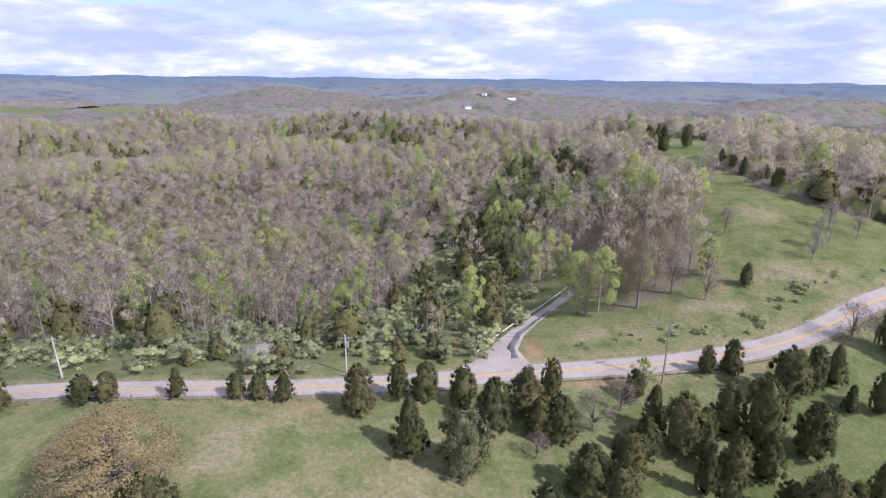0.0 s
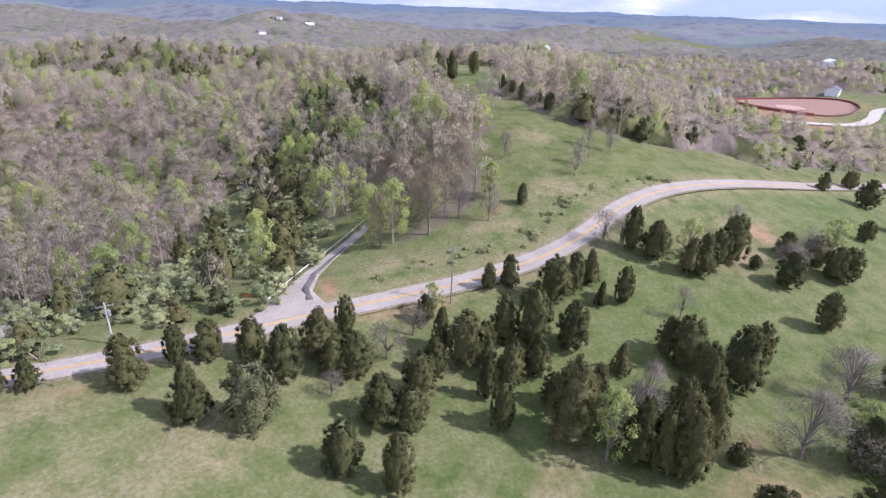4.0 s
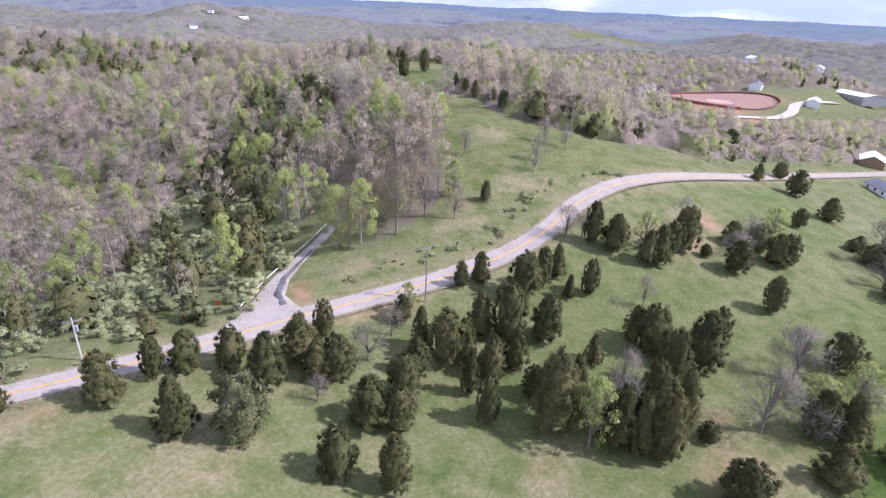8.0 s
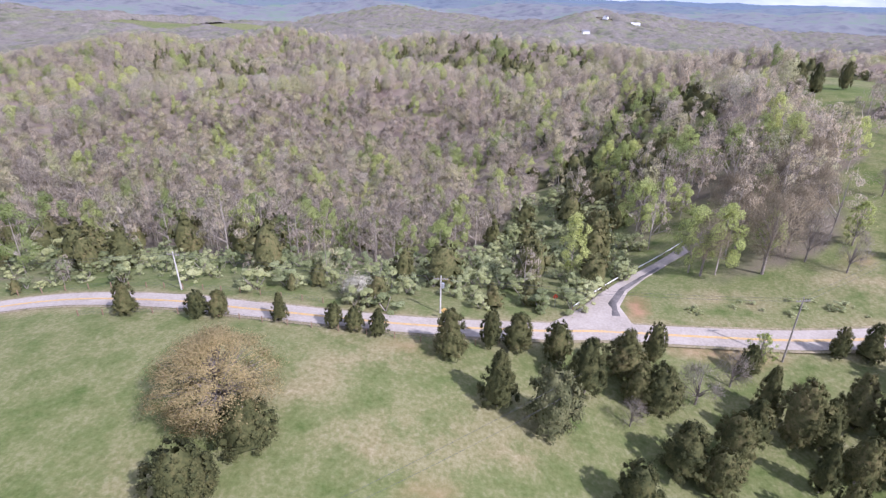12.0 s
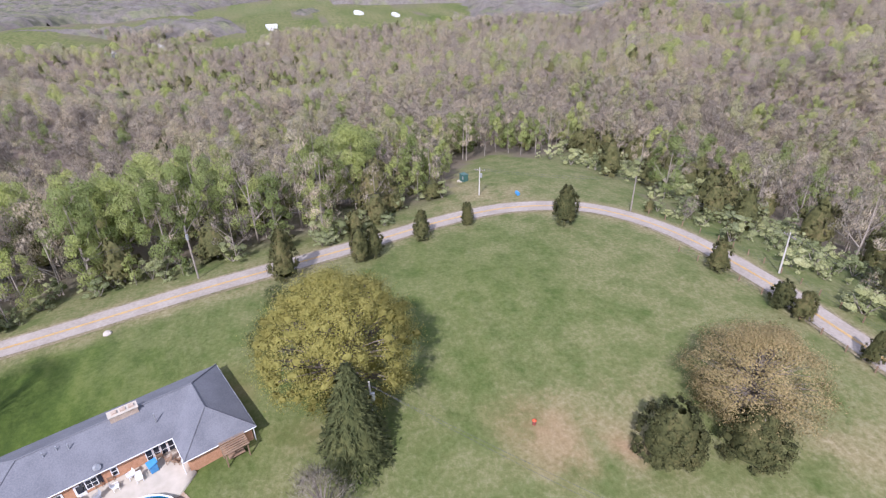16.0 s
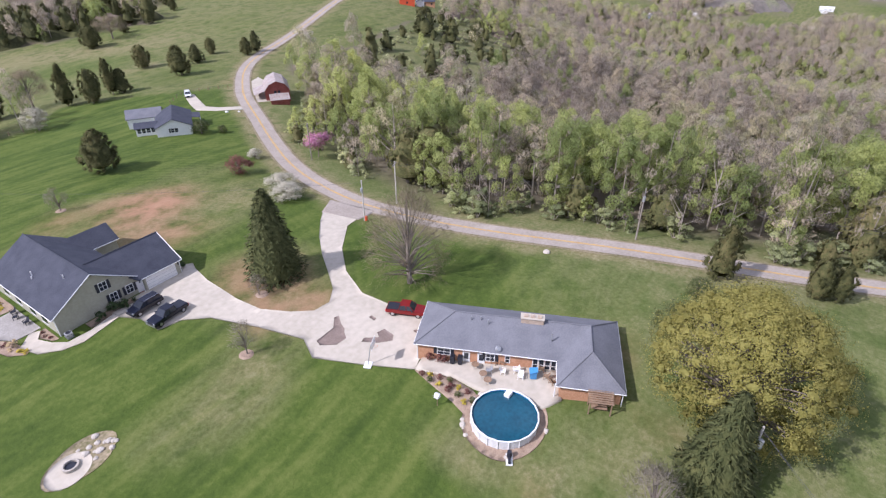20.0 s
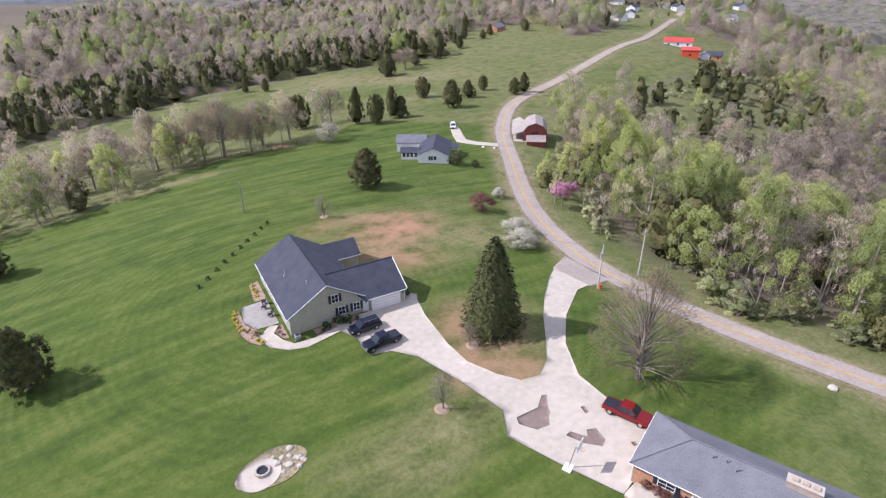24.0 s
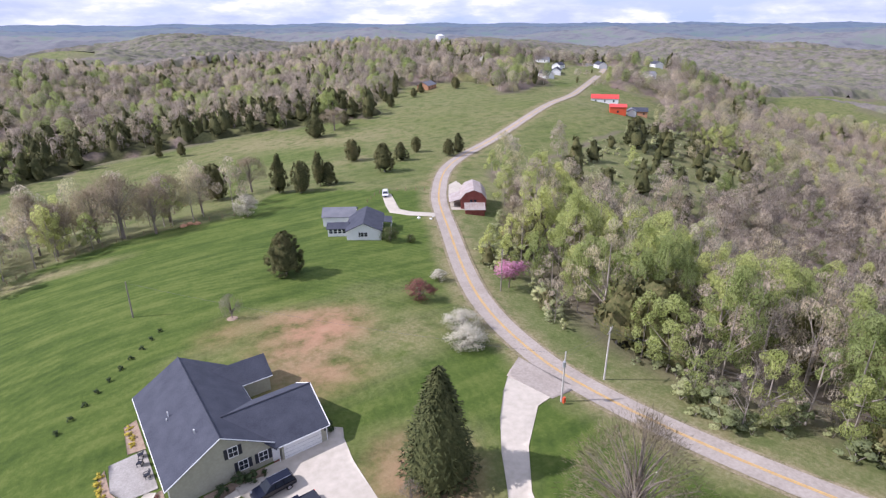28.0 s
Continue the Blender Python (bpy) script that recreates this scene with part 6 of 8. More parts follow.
# paving
DRIVE = [(-68.5, -70.5), (-63.5, -66.5), (-58.7, -61.9), (-54.5, -57), (-51.2, -52.4), (-48, -48.2), (-45.2, -46.2), (-42.5, -46.6), (-40.4, -49.3), (-38.4, -53.5), (-38.1, -58.3), (-38.7, -66.3), (-39.6, -70.6), (-40.4, -72.5), (-38.2, -74.5), (-38.0, -72.1), (-31.8, -72.1), (-31.7, -71.8),
         (-25.6, -71.8), (-26.0, -69.2), (-27.4, -66.2), (-27.4, -61.8), (-30.5, -60.9), (-33.1, -57.9), (-35.6, -50.3), (-37.3, -43.4), (-35.4, -39.8), (-38.3, -32.9), (-41.0, -27.3), (-42.9, -27.9), (-50.5, -31.5), (-51.6, -33.4), (-49.6, -38.6), (-49.6, -43.6), (-52.8, -49.9), (-57.9, -55.6), (-65.1, -61.0), (-70, -61.8), (-72.5, -62.5), (-73, -69)]
driveway = sheet("driveway", DRIVE, 0.1, M_CONCRETE, "wide pale concrete driveway with dark wet stains", "driveway")
for k, poly in enumerate(([(-43.6, -42.8), (-42.9, -43.0), (-41.2, -41.6), (-38.0, -41.6), (-37.6, -40.6), (-38.9, -38.8), (-40.6, -38.6), (-41.3, -39.6), (-42.0, -40.2), (-42.4, -41.2)], [(-42.0, -36.6), (-41.2, -36.4), (-42.2, -34.4), (-43.6, -33.0), (-44.6, -33.6), (-44.9, -35.4), (-43.8, -35.8), (-43.2, -35.0), (-42.8, -35.4)], [(-46.2, -38.8), (-45.7, -39.0), (-45.5, -37.8), (-46.0, -37.8)], [(-47.2, -31.6), (-46.7, -31.8), (-46.6, -31.2), (-47.1, -31.1)])):
    sheet("stain", poly, 0.112, M_WET, "", "", 0.6, parent=driveway)
PATIO = [(-41.0, -27.2), (-43.0, -27.6), (-50.0, -11.9), (-46.6, -10.2), (-46.0, -9.6), (-43.6, -11.0), (-43.3, -13.4), (-42.6, -16.6), (-42.2, -19.2), (-42.4, -22.5)]
sheet("patio", PATIO, 0.35, M_CONCRETE, "pale concrete patio between the house and the pool", "patio")
sheet("flower_bed", [(-40.9, -27.2), (-42.3, -22.5), (-42.0, -19.3), (-41.2, -17.8), (-38.2, -17.8), (-39.2, -20.5), (-40.1, -24.2)], 0.12, M_MULCH, "sloping mulch bed with small round shrubs", "flower bed", 0.8)
sheet("pool_surround", [(-40 + 5.0 * math.cos(a) * (1.0 + 0.05 * math.sin(3 * a)), -13.9 + 5.0 * math.sin(a) * (1.0 + 0.05 * math.cos(2 * a))) for a in np.linspace(0, 2 * math.pi, 28, endpoint=False)], 0.09, M_MULCH, "ring of gravel and mulch round the pool", "gravel", 0.9)
sheet("driveway_apron", [(-66.8, -69.4), (-72.4, -72.6), (-73.5, -61), (-68.2, -61.2)], 0.125, M_ASPHALT, "dark patched asphalt where driveway meets road", "driveway")

# the pool
pool = thing("swimming_pool", pose(-40, -13.9, float(height(-40, -13.9))), "round above-ground pool with deep blue water", "pool")
PR, PH = 3.8, 1.15
bm = bmesh.new()
bmesh.ops.create_cone(bm, cap_ends=False, segments=40, radius1=PR, radius2=PR, depth=PH + 0.3, matrix=Matrix.Translation((0, 0, PH / 2 - 0.15)))
part("pool_wall", bm, M_POOL_WALL, pool)
bm = bmesh.new()
bmesh.ops.create_cone(bm, cap_ends=False, segments=40, radius1=PR - 0.03, radius2=PR - 0.03, depth=PH, matrix=Matrix.Translation((0, 0, PH / 2)))
part("liner", bm, M_BLUE, pool, "blue vinyl liner")
bm = bmesh.new()
bmesh.ops.create_circle(bm, cap_ends=True, segments=40, radius=PR - 0.03, matrix=Matrix.Translation((0, 0, PH - 0.22)))
part("water", bm, M_POOL_WATER, pool, "still deep blue water")
for k in range(20):
    a0, a1 = 2 * math.pi * k / 20, 2 * math.pi * (k + 1) / 20
    ring = [(r * math.cos(a), r * math.sin(a), PH + 0.04) for r, a in ((PR - 0.07, a0), (PR + 0.09, a0), (PR + 0.09, a1), (PR - 0.07, a1))]
    part("top_rail", slab(ring, 0.06), M_WHITE, pool, "white top rail")
    part("upright", rod((PR * 1.01 * math.cos(a0), PR * 1.01 * math.sin(a0), -0.2), (PR * 1.01 * math.cos(a0), PR * 1.01 * math.sin(a0), PH), 0.06, None, 6), M_WHITE, pool)
lad = part("ladder", box(-3.4, -2.5, -1.5, -0.8, PH - 0.25, PH + 0.18, 0.04), M_WHITE, pool, "white plastic pool steps")
for k in range(4):
    part("step", box(-3.3 + 0.32 * k, -3.0 + 0.32 * k, -1.45, -0.85, PH - 0.2 - 0.22 * k, PH - 0.14 - 0.22 * k), M_WHITE, lad)
pump = thing("pool_pump", pose(-36.2, -11.2, float(height(-36.2, -11.2)) + 0.08, 0, 0, 30), "black pool pump and filter beside the pool", "pump")
part("tank", rod((0, 0, 0), (0, 0, 0.85), 0.3, 0.26, 12), M_BLACK, pump)
part("motor", rod((0.3, 0, 0.2), (1.0, 0, 0.2), 0.15, None, 10), M_BLACK, pump)
part("base", box(-0.4, 1.1, -0.35, 0.35, -0.05, 0.05), M_WHITE, pump)


def lounge(x, y, turn, material, label, z=None):
    """A patio chair: seat, back, arms and legs."""
    z = float(height(x, y)) + 0.36 if z is None else z
    c = thing("patio_chair", pose(x, y, z, 0, 0, turn), label, "chair", "patio chairs")
    part("seat", box(-0.3, 0.3, -0.3, 0.3, 0.38, 0.46, 0.02), material, c)
    part("backrest", slab([(-0.3, 0.28, 0.45), (0.3, 0.28, 0.45), (0.3, 0.48, 1.0), (-0.3, 0.48, 1.0)], 0.06), material, c)
    for sx in (-0.3, 0.3):
        part("armrest", box(sx - 0.04, sx + 0.04, -0.3, 0.32, 0.62, 0.66), material, c)
        for sy in (-0.26, 0.26):
            part("leg", box(sx - 0.03, sx + 0.03, sy - 0.03, sy + 0.03, 0, 0.62 if sy < 0 else 0.42), material, c)
    return c


for x, y, turn, mt, lb in ((-47.0, -16.2, 40, M_WHITE, "white plastic patio chair"), (-46.4, -15.2, 110, M_WHITE, "white plastic patio chair"), (-46.0, -17.4, 200, M_WHITE, "white plastic patio chair"), (-48.8, -13.6, 290, M_WOOD, "brown wooden patio chair"), (-47.6, -11.6, 250, M_WOOD, "brown wooden patio chair"),
                          (-48.0, -12.6, 20, M_WOOD, "brown wooden patio chair"), (-46.9, -19.2, 100, M_WOOD, "brown wooden patio chair"), (-47.4, -18.2, 10, M_WOOD, "brown wooden patio chair"), (-45.2, -19.0, 45, M_STEEL, "grey metal patio chair")):
    lounge(x, y, turn, mt, lb)
slide = thing("toy_slide", pose(-47.4, -14.0, float(height(-47.4, -14)) + 0.36, 0, 0, 30), "blue plastic toy playhouse on the patio", "toy")
part("body", box(-0.45, 0.45, -0.4, 0.4, 0, 0.95, 0.08), M_BLUE, slide)
part("roof", slab([(-0.55, -0.5, 1.0), (0.55, -0.5, 1.0), (0.4, 0.5, 1.25), (-0.4, 0.5, 1.25)], 0.1), M_BLUE, slide)
part("door_hole", box(-0.2, 0.2, -0.42, -0.38, 0.05, 0.65), M_BLACK, slide)
for x, y in ((-44.35, -23.8), (-44.75, -22.9)):
    grill = thing("gas_grill", pose(x, y, float(height(x, y)) + 0.36, 0, 0, 24), "black covered gas grill by the brick wall", "grill", "grills")
    part("hood", box(-0.4, 0.4, -0.3, 0.3, 0.75, 1.15, 0.1), M_BLACK, grill)
    part("cabinet", box(-0.38, 0.38, -0.26, 0.26, 0.08, 0.75), M_BLACK, grill)
    for sx in (-0.34, 0.34):
        part("wheel", rod((sx, -0.2, 0.1), (sx, 0.2, 0.1), 0.1, None, 10), M_RUBBER, grill)
for x, y in ((-45.0, -20.8), (-44.2, -19.2), (-43.6, -18.2)):
    tb = thing("patio_table", pose(x, y, float(height(x, y)) + 0.36), "small round patio table", "table", "patio tables")
    part("tabletop", rod((0, 0, 0.66), (0, 0, 0.7), 0.5, None, 16), M_WOOD, tb)
    for k in range(4):
        part("leg", rod((0.3 * math.cos(k * 1.57), 0.3 * math.sin(k * 1.57), 0), (0.2 * math.cos(k * 1.57), 0.2 * math.sin(k * 1.57), 0.66), 0.03, None, 5), M_STEEL, tb)
swing = thing("porch_swing", pose(-47.0, -5.5, float(height(-47, -5.5)), 0, 0, 113.8), "wooden garden swing under a small slatted roof", "swing")
for sx in (-1.2, 1.2):
    for sy in (-0.7, 0.7):
        part("post", box(sx - 0.06, sx + 0.06, sy - 0.06, sy + 0.06, -0.1, 2.0), M_WOOD, swing)
for k in range(7):
    part("roof_slat", box(-1.4, 1.4, -0.95 + k * 0.28, -0.75 + k * 0.28, 2.0 + 0.05 * k, 2.05 + 0.05 * k), M_WOOD, swing)
part("seat", box(-0.9, 0.9, -0.3, 0.3, 0.45, 0.52), M_WOOD, swing)
part("backrest", box(-0.9, 0.9, 0.28, 0.34, 0.5, 1.05), M_WOOD, swing)
hoop = thing("basketball_hoop", pose(-38.4, -32.8, float(height(-38.4, -32.8)), 0, 0, 25), "basketball hoop with a white backboard beside the drive", "basketball hoop")
part("base", box(-0.6, 0.6, -0.5, 0.5, 0, 0.16, 0.04), M_WHITE, hoop)
part("pole", rod((0, 0, 0.1), (-0.5, 0.4, 3.1), 0.06), M_STEEL, hoop)
part("backboard", box(-1.3, 0.4, 0.75, 0.8, 2.9, 4.0, 0.02), M_WHITE, hoop)
bm = bmesh.new()
for k in range(12):
    a, b = k * math.pi / 6, (k + 1) * math.pi / 6
    rod((-0.45 + 0.23 * math.cos(a), 1.1 + 0.23 * math.sin(a), 3.05), (-0.45 + 0.23 * math.cos(b), 1.1 + 0.23 * math.sin(b), 3.05), 0.015, None, 5, bm)
part("rim", bm, M_ORANGE, hoop)
feeder = thing("bird_feeder", pose(-37.8, -21.6, float(height(-37.8, -21.6))), "white bird feeder on a thin post in the grass", "bird feeder")
part("post", rod((0, 0, 0), (0, 0, 1.5), 0.04), M_WOOD, feeder)
part("tray", box(-0.3, 0.3, -0.3, 0.3, 1.5, 1.58), M_WHITE, feeder)
part("roof", solid([(-0.35, 1.8), (0, 2.0), (0.35, 1.8)], -0.3, 0.3, "y"), M_WHITE, feeder)
k = 0
for x, y in ((-40.7, -25.9), (-41.2, -25.0), (-40.4, -24.6), (-41.4, -23.7), (-40.5, -23.2), (-41.6, -22.4), (-40.3, -21.8), (-41.3, -20.9), (-40.2, -20.3), (-41.2, -19.6), (-39.7, -19.2), (-40.4, -18.4), (-41.0, -21.8)):
    k += 1
    plant("garden_shrub", ("olive", "maroon", "gold")[k % 3], x, y, 0.7, 0.95, "small rounded shrub in the mulch bed", "shrubs in the mulch bed", category="shrub", sink=-0.1)
for x, y in ((-43.6, -25.4), (-43.9, -24.7), (-43.2, -26.6)):
    plant("garden_shrub", "maroon", x, y, 1.2, 1.2, "reddish shrub against the brick wall", "shrubs by the brick wall", category="shrub", sink=-0.3)


# ---- the khaki house ----
H2 = pose(0, 0, -0.2)
khaki_house = thing("khaki_house", H2, "khaki-sided house with dark grey gable roofs and attached garage", "house")
EZ, RZ = 2.75, 6.75
XW, XE, XR, YS, YN = -31.8, -18.9, -25.35, -92.0, -71.9
part("wall", solid([(XW + 0.45, -0.8), (XE - 0.45, -0.8), (XE - 0.45, EZ + 0.1), (XR, RZ - 0.2), (XW + 0.45, EZ + 0.1)], YS + 0.35, YN - 0.35, "y"), M_SIDING, khaki_house, "khaki clapboard wall")
for x0 in (XW, XE):
    part("roof", slab([(x0, YN, EZ), (XR, YN, RZ), (XR, YS, RZ), (x0, YS, EZ)], 0.16), M_SHINGLE_DARK, khaki_house, "dark grey shingle roof")
bar("ridge_cap", (XR, YN, RZ + 0.02), (XR, YS, RZ + 0.02), 0.1, M_SHINGLE_DARK, khaki_house)
part("wall", solid([(-82 + 0.4, -0.8), (-71.2 - 0.4, -0.8), (-71.2 - 0.4, EZ - 0.05), (-76.6, 5.75), (-82 + 0.4, EZ - 0.05)], -37.7, -31.85, "x"), M_SIDING, khaki_house, "khaki clapboard wall")
part("roof", slab([(-38.1, -71.2, EZ), (-31.0, -71.2, EZ), (-26.4, -76.6, 5.95), (-38.1, -76.6, 5.95)], 0.16), M_SHINGLE_DARK, khaki_house)
part("roof", slab([(-38.1, -82.0, EZ), (-31.8, -82.0, EZ), (-26.4, -76.6, 5.95), (-38.1, -76.6, 5.95)], 0.16), M_SHINGLE_DARK, khaki_house)
bar("ridge_cap", (-38.1, -76.6, 5.97), (-26.6, -76.6, 5.97), 0.1, M_SHINGLE_DARK, khaki_house)
part("wall", solid([(-91.6, -0.8), (-86.4, -0.8), (-86.4, EZ - 0.3), (-89.0, 4.5), (-91.6, EZ - 0.3)], -35.8, -29.0, "x"), M_SIDING, khaki_house, "khaki clapboard wall")
for y0 in (-92.0, -86.0):
    part("roof", slab([(-36.2, y0, EZ - 0.1), (-30.0, y0, EZ - 0.1), (-28.8, -89.0, 4.75), (-36.2, -89.0, 4.75)], 0.16), M_SHINGLE_DARK, khaki_house)
for a, b in (((XW, YN + 0.03, EZ), (XR, YN + 0.03, RZ)), ((XE, YN + 0.03, EZ), (XR, YN + 0.03, RZ)), ((XE, YN, EZ - 0.1), (XE, YS, EZ - 0.1)), ((-38.1, -71.17, EZ - 0.1), (-31.4, -71.17, EZ - 0.1)), ((-38.13, -71.2, EZ), (-38.13, -76.6, 5.95)), ((-38.13, -82, EZ), (-38.13, -76.6, 5.95)), ((-36.2, -86, EZ - 0.2), (-31.8, -86, EZ - 0.2)), ((-31.8, -86, EZ - 0.1), (-31.8, -82, EZ - 0.1))):
    bar("trim_board", a, b, 0.07, M_WHITE, khaki_house, "white trim board", 4)
for x, y in ((XE - 0.35, YN - 0.3), (-31.5, -71.6), (-37.75, -71.55)):
    bar("downpipe", (x, y, -0.2), (x, y, EZ), 0.06, M_WHITE, khaki_house)
WY = YN - 0.35
window(khaki_house, -27.0, -26.0, 3.3, 4.6, WY, 1, True)
window(khaki_house, -27.9, -26.9, 0.9, 2.2, WY, 1, True)
window(khaki_house, -30.3, -29.3, 0.9, 2.2, WY, 1, True)
gd = part("garage_door", box(-37.0, -32.1, -71.62, -71.54, 0, 2.25), M_WHITE, khaki_house, "wide white garage door")
for k in range(1, 4):
    part("panel_line", box(-36.98, -32.12, -71.545, -71.525, k * 0.56 - 0.02, k * 0.56 + 0.02), M_STEEL, gd)
dr = part("door", box(-31.75, -30.85, WY - 0.02, WY + 0.06, 0, 2.05), M_WHITE, khaki_house, "white side door")
part("door_handle", box(-31.65, -31.58, WY + 0.06, WY + 0.12, 0.95, 1.1), M_STEEL, dr)
part("doormat", box(-31.8, -30.8, WY + 0.2, WY + 0.8, 0.12, 0.16), M_BARN_RED, khaki_house)
for y0 in (-89, -85, -80.5, -77):
    g = part("window", box(XE - 0.48, XE - 0.42, y0, y0 + 1.6, 0.3, 2.2), M_GLASS, khaki_house)
    part("frame", box(XE - 0.45, XE - 0.38, y0 - 0.1, y0 + 1.7, 2.2, 2.3), M_WHITE, g)
    part("frame", box(XE - 0.45, XE - 0.38, y0 - 0.1, y0 + 1.7, 0.2, 0.3), M_WHITE, g)
for x, y, h in ((-21.8, -82.5, 0.7), (-23.5, -76.0, 0.55), (-21.5, -82.0, 0.3)):
    z = EZ + (x - XE) / (XR - XE) * (RZ - EZ)
    bar("vent_pipe", (x, y, z - 0.1), (x, y, z + h), 0.08, M_WHITE, khaki_house, "white vent pipe")
for x, y in ((-31.3, -71.9), (-37.5, -71.5)):
    part("wall_lamp", box(x - 0.08, x + 0.08, y - 0.05, y + 0.1, 1.9, 2.3), M_BLACK, khaki_house)
ac = thing("air_conditioner", pose(-19.9, -71.0, float(height(-19.9, -71))), "grey air conditioner unit beside the house wall", "air conditioner")
part("case", box(-0.42, 0.42, -0.42, 0.42, 0, 0.85, 0.04), M_STEEL, ac)
part("fan_grille", rod((0, 0, 0.86), (0, 0, 0.89), 0.34, None, 16), M_BLACK, ac)
for k in range(7):
    part("fin", box(-0.43, 0.43, -0.43, 0.43, 0.1 + k * 0.1, 0.12 + k * 0.1), M_BLACK, ac)
sheet("side_path", [(-26.0, -69.3), (-25.8, -70.6), (-22.2, -69.9), (-19.2, -70.2), (-18.0, -72.0), (-17.2, -74.4), (-18.3, -76.0), (-17.2, -76.8), (-14.9, -74.6), (-15.8, -71.4), (-18.0, -69.2), (-20.5, -68.3)], 0.09, M_CONCRETE, "curved pale concrete path round the house", "path", 0.8)
sheet("stone_patio", [(-18.6, -76.6), (-18.6, -84.4), (-14.4, -84.4), (-13.9, -79.6), (-15.2, -76.9)], 0.1, M_PAVER, "pale paver patio beside the house", "patio", 0.9)
sheet("planting_bed", [(-13.9, -84.0), (-12.9, -82.5), (-12.6, -78), (-13.4, -74.5), (-14.9, -72.6), (-15.6, -73.0), (-15.1, -76.6), (-13.95, -79.4)], 0.07, M_MULCH, "curved mulch bed with golden shrubs", "flower bed", 0.8)
sheet("planting_bed", [(-18.7, -91.5), (-17.0, -91.0), (-16.6, -85), (-18.7, -84.6)], 0.07, M_MULCH, "mulch bed along the wall", "flower bed", 0.8)
sheet("planting_bed", [(-22.5, -71.9), (-22.5, -70.3), (-29.4, -70.6), (-29.6, -71.9)], 0.105, M_MULCH, "mulch bed along the wall", "flower bed", 0.8)
sheet("planting_bed", [(-18.4, -76.0), (-17.4, -74.5), (-18.2, -72.2), (-18.9, -72.0), (-18.9, -76)], 0.075, M_MULCH, "mulch bed along the wall", "flower bed", 0.8)
for x, y in ((-13.2, -83.0), (-12.95, -81.8), (-12.9, -80.5), (-13.0, -79.2), (-13.3, -78.0)):
    plant("golden_shrub", "gold", x, y, 0.9, 1.2, "clipped golden shrub round the patio", "golden shrubs", category="shrub")
plant("ornamental_grass", "straw", -14.6, -75.8, 1.4, 1.9, "tuft of dry tan ornamental grass", category="shrub")
for x, y in ((-14.8, -74.0), (-15.2, -73.3), (-17.6, -90.2), (-17.4, -89.0), (-17.6, -87.8), (-17.4, -86.4)):
    plant("golden_shrub", "gold", x, y, 0.7, 1.2, "low yellow-green shrub in the bed", "golden shrubs", category="shrub")
for x, y, h, w in ((-24.2, -70.9, 1.6, 1.9), (-26.6, -71.0, 1.9, 2.6), (-27.8, -70.9, 1.6, 2.0), (-29.2, -70.7, 1.0, 1.0), (-38.7, -72.6, 1.4, 1.6), (-39.0, -74.2, 1.2, 1.4)):
    plant("evergreen_shrub", "dark", x, y, h, w, "dark green shrub against the khaki wall", "shrubs by the khaki wall", category="shrub", sink=0)
for x, y in ((-18.2, -75.2), (-18.1, -74.2), (-18.3, -73.2), (-13.9, -77.0), (-14.4, -77.4)):
    plant("garden_shrub", "maroon", x, y, 0.5, 0.7, "small dark red shrub in the bed", "small shrubs by the patio", category="shrub")
for x, y, t in ((-17.9, -83.4, 90), (-17.6, -81.9, 60), (-17.9, -79.2, 100)):
    lounge(x, y, t, M_BLACK, "dark metal patio chair beside the wall", float(height(x, y)) + 0.1)
for x, y in zip(np.linspace(-9.5, -26.3, 10), np.linspace(-95.8, -115.2, 10)):
    plant("hedge_shrub", "dark", float(x), float(y), 1.0, 1.1, "small dark young shrub planted in a row", "row of young shrubs", category="shrub")

# fire pit
pit_z = float(height(-10.3, -50.2))
sheet("fire_pit_pad", [(-10.6 + 3.9 * math.cos(a) * (1.0 + 0.06 * math.sin(2 * a + 1)), -50.2 + 2.6 * math.sin(a) * (1.0 + 0.05 * math.cos(3 * a))) for a in np.linspace(0, 2 * math.pi, 26, endpoint=False)], 0.06, M_GRAVEL, "round gravel pad in the lawn", "paving", 0.8)
sheet("fire_pit_slab", [(-9.2 + 2.4 * math.cos(a), -49.9 + 2.1 * math.sin(a)) for a in np.linspace(0, 2 * math.pi, 24, endpoint=False)], 0.09, M_CONCRETE, "round pale concrete slab under the fire pit", "paving", 0.8)
pit = thing("fire_pit", pose(-9.6, -50.1, pit_z + 0.05), "ring of stone blocks round a fire pit", "fire pit")
for k in range(14):
    a = 2 * math.pi * k / 14
    for lv in range(2):
        b = box(-0.16, 0.16, -0.11, 0.11, 0.17 * lv, 0.16 + 0.17 * lv, 0.02)
        bmesh.ops.transform(b, matrix=Matrix.Rotation(a + lv * 0.2 + math.pi / 2, 4, "Z") @ Matrix.Identity(4), verts=b.verts)
        bmesh.ops.transform(b, matrix=Matrix.Translation((0.75 * math.cos(a + lv * 0.2), 0.75 * math.sin(a + lv * 0.2), 0)), verts=b.verts)
        part("block", b, M_ROCK, pit)
part("ash", rod((0, 0, 0.02), (0, 0, 0.1), 0.62, None, 14), M_BLACK, pit)
rk = random.Random(3)


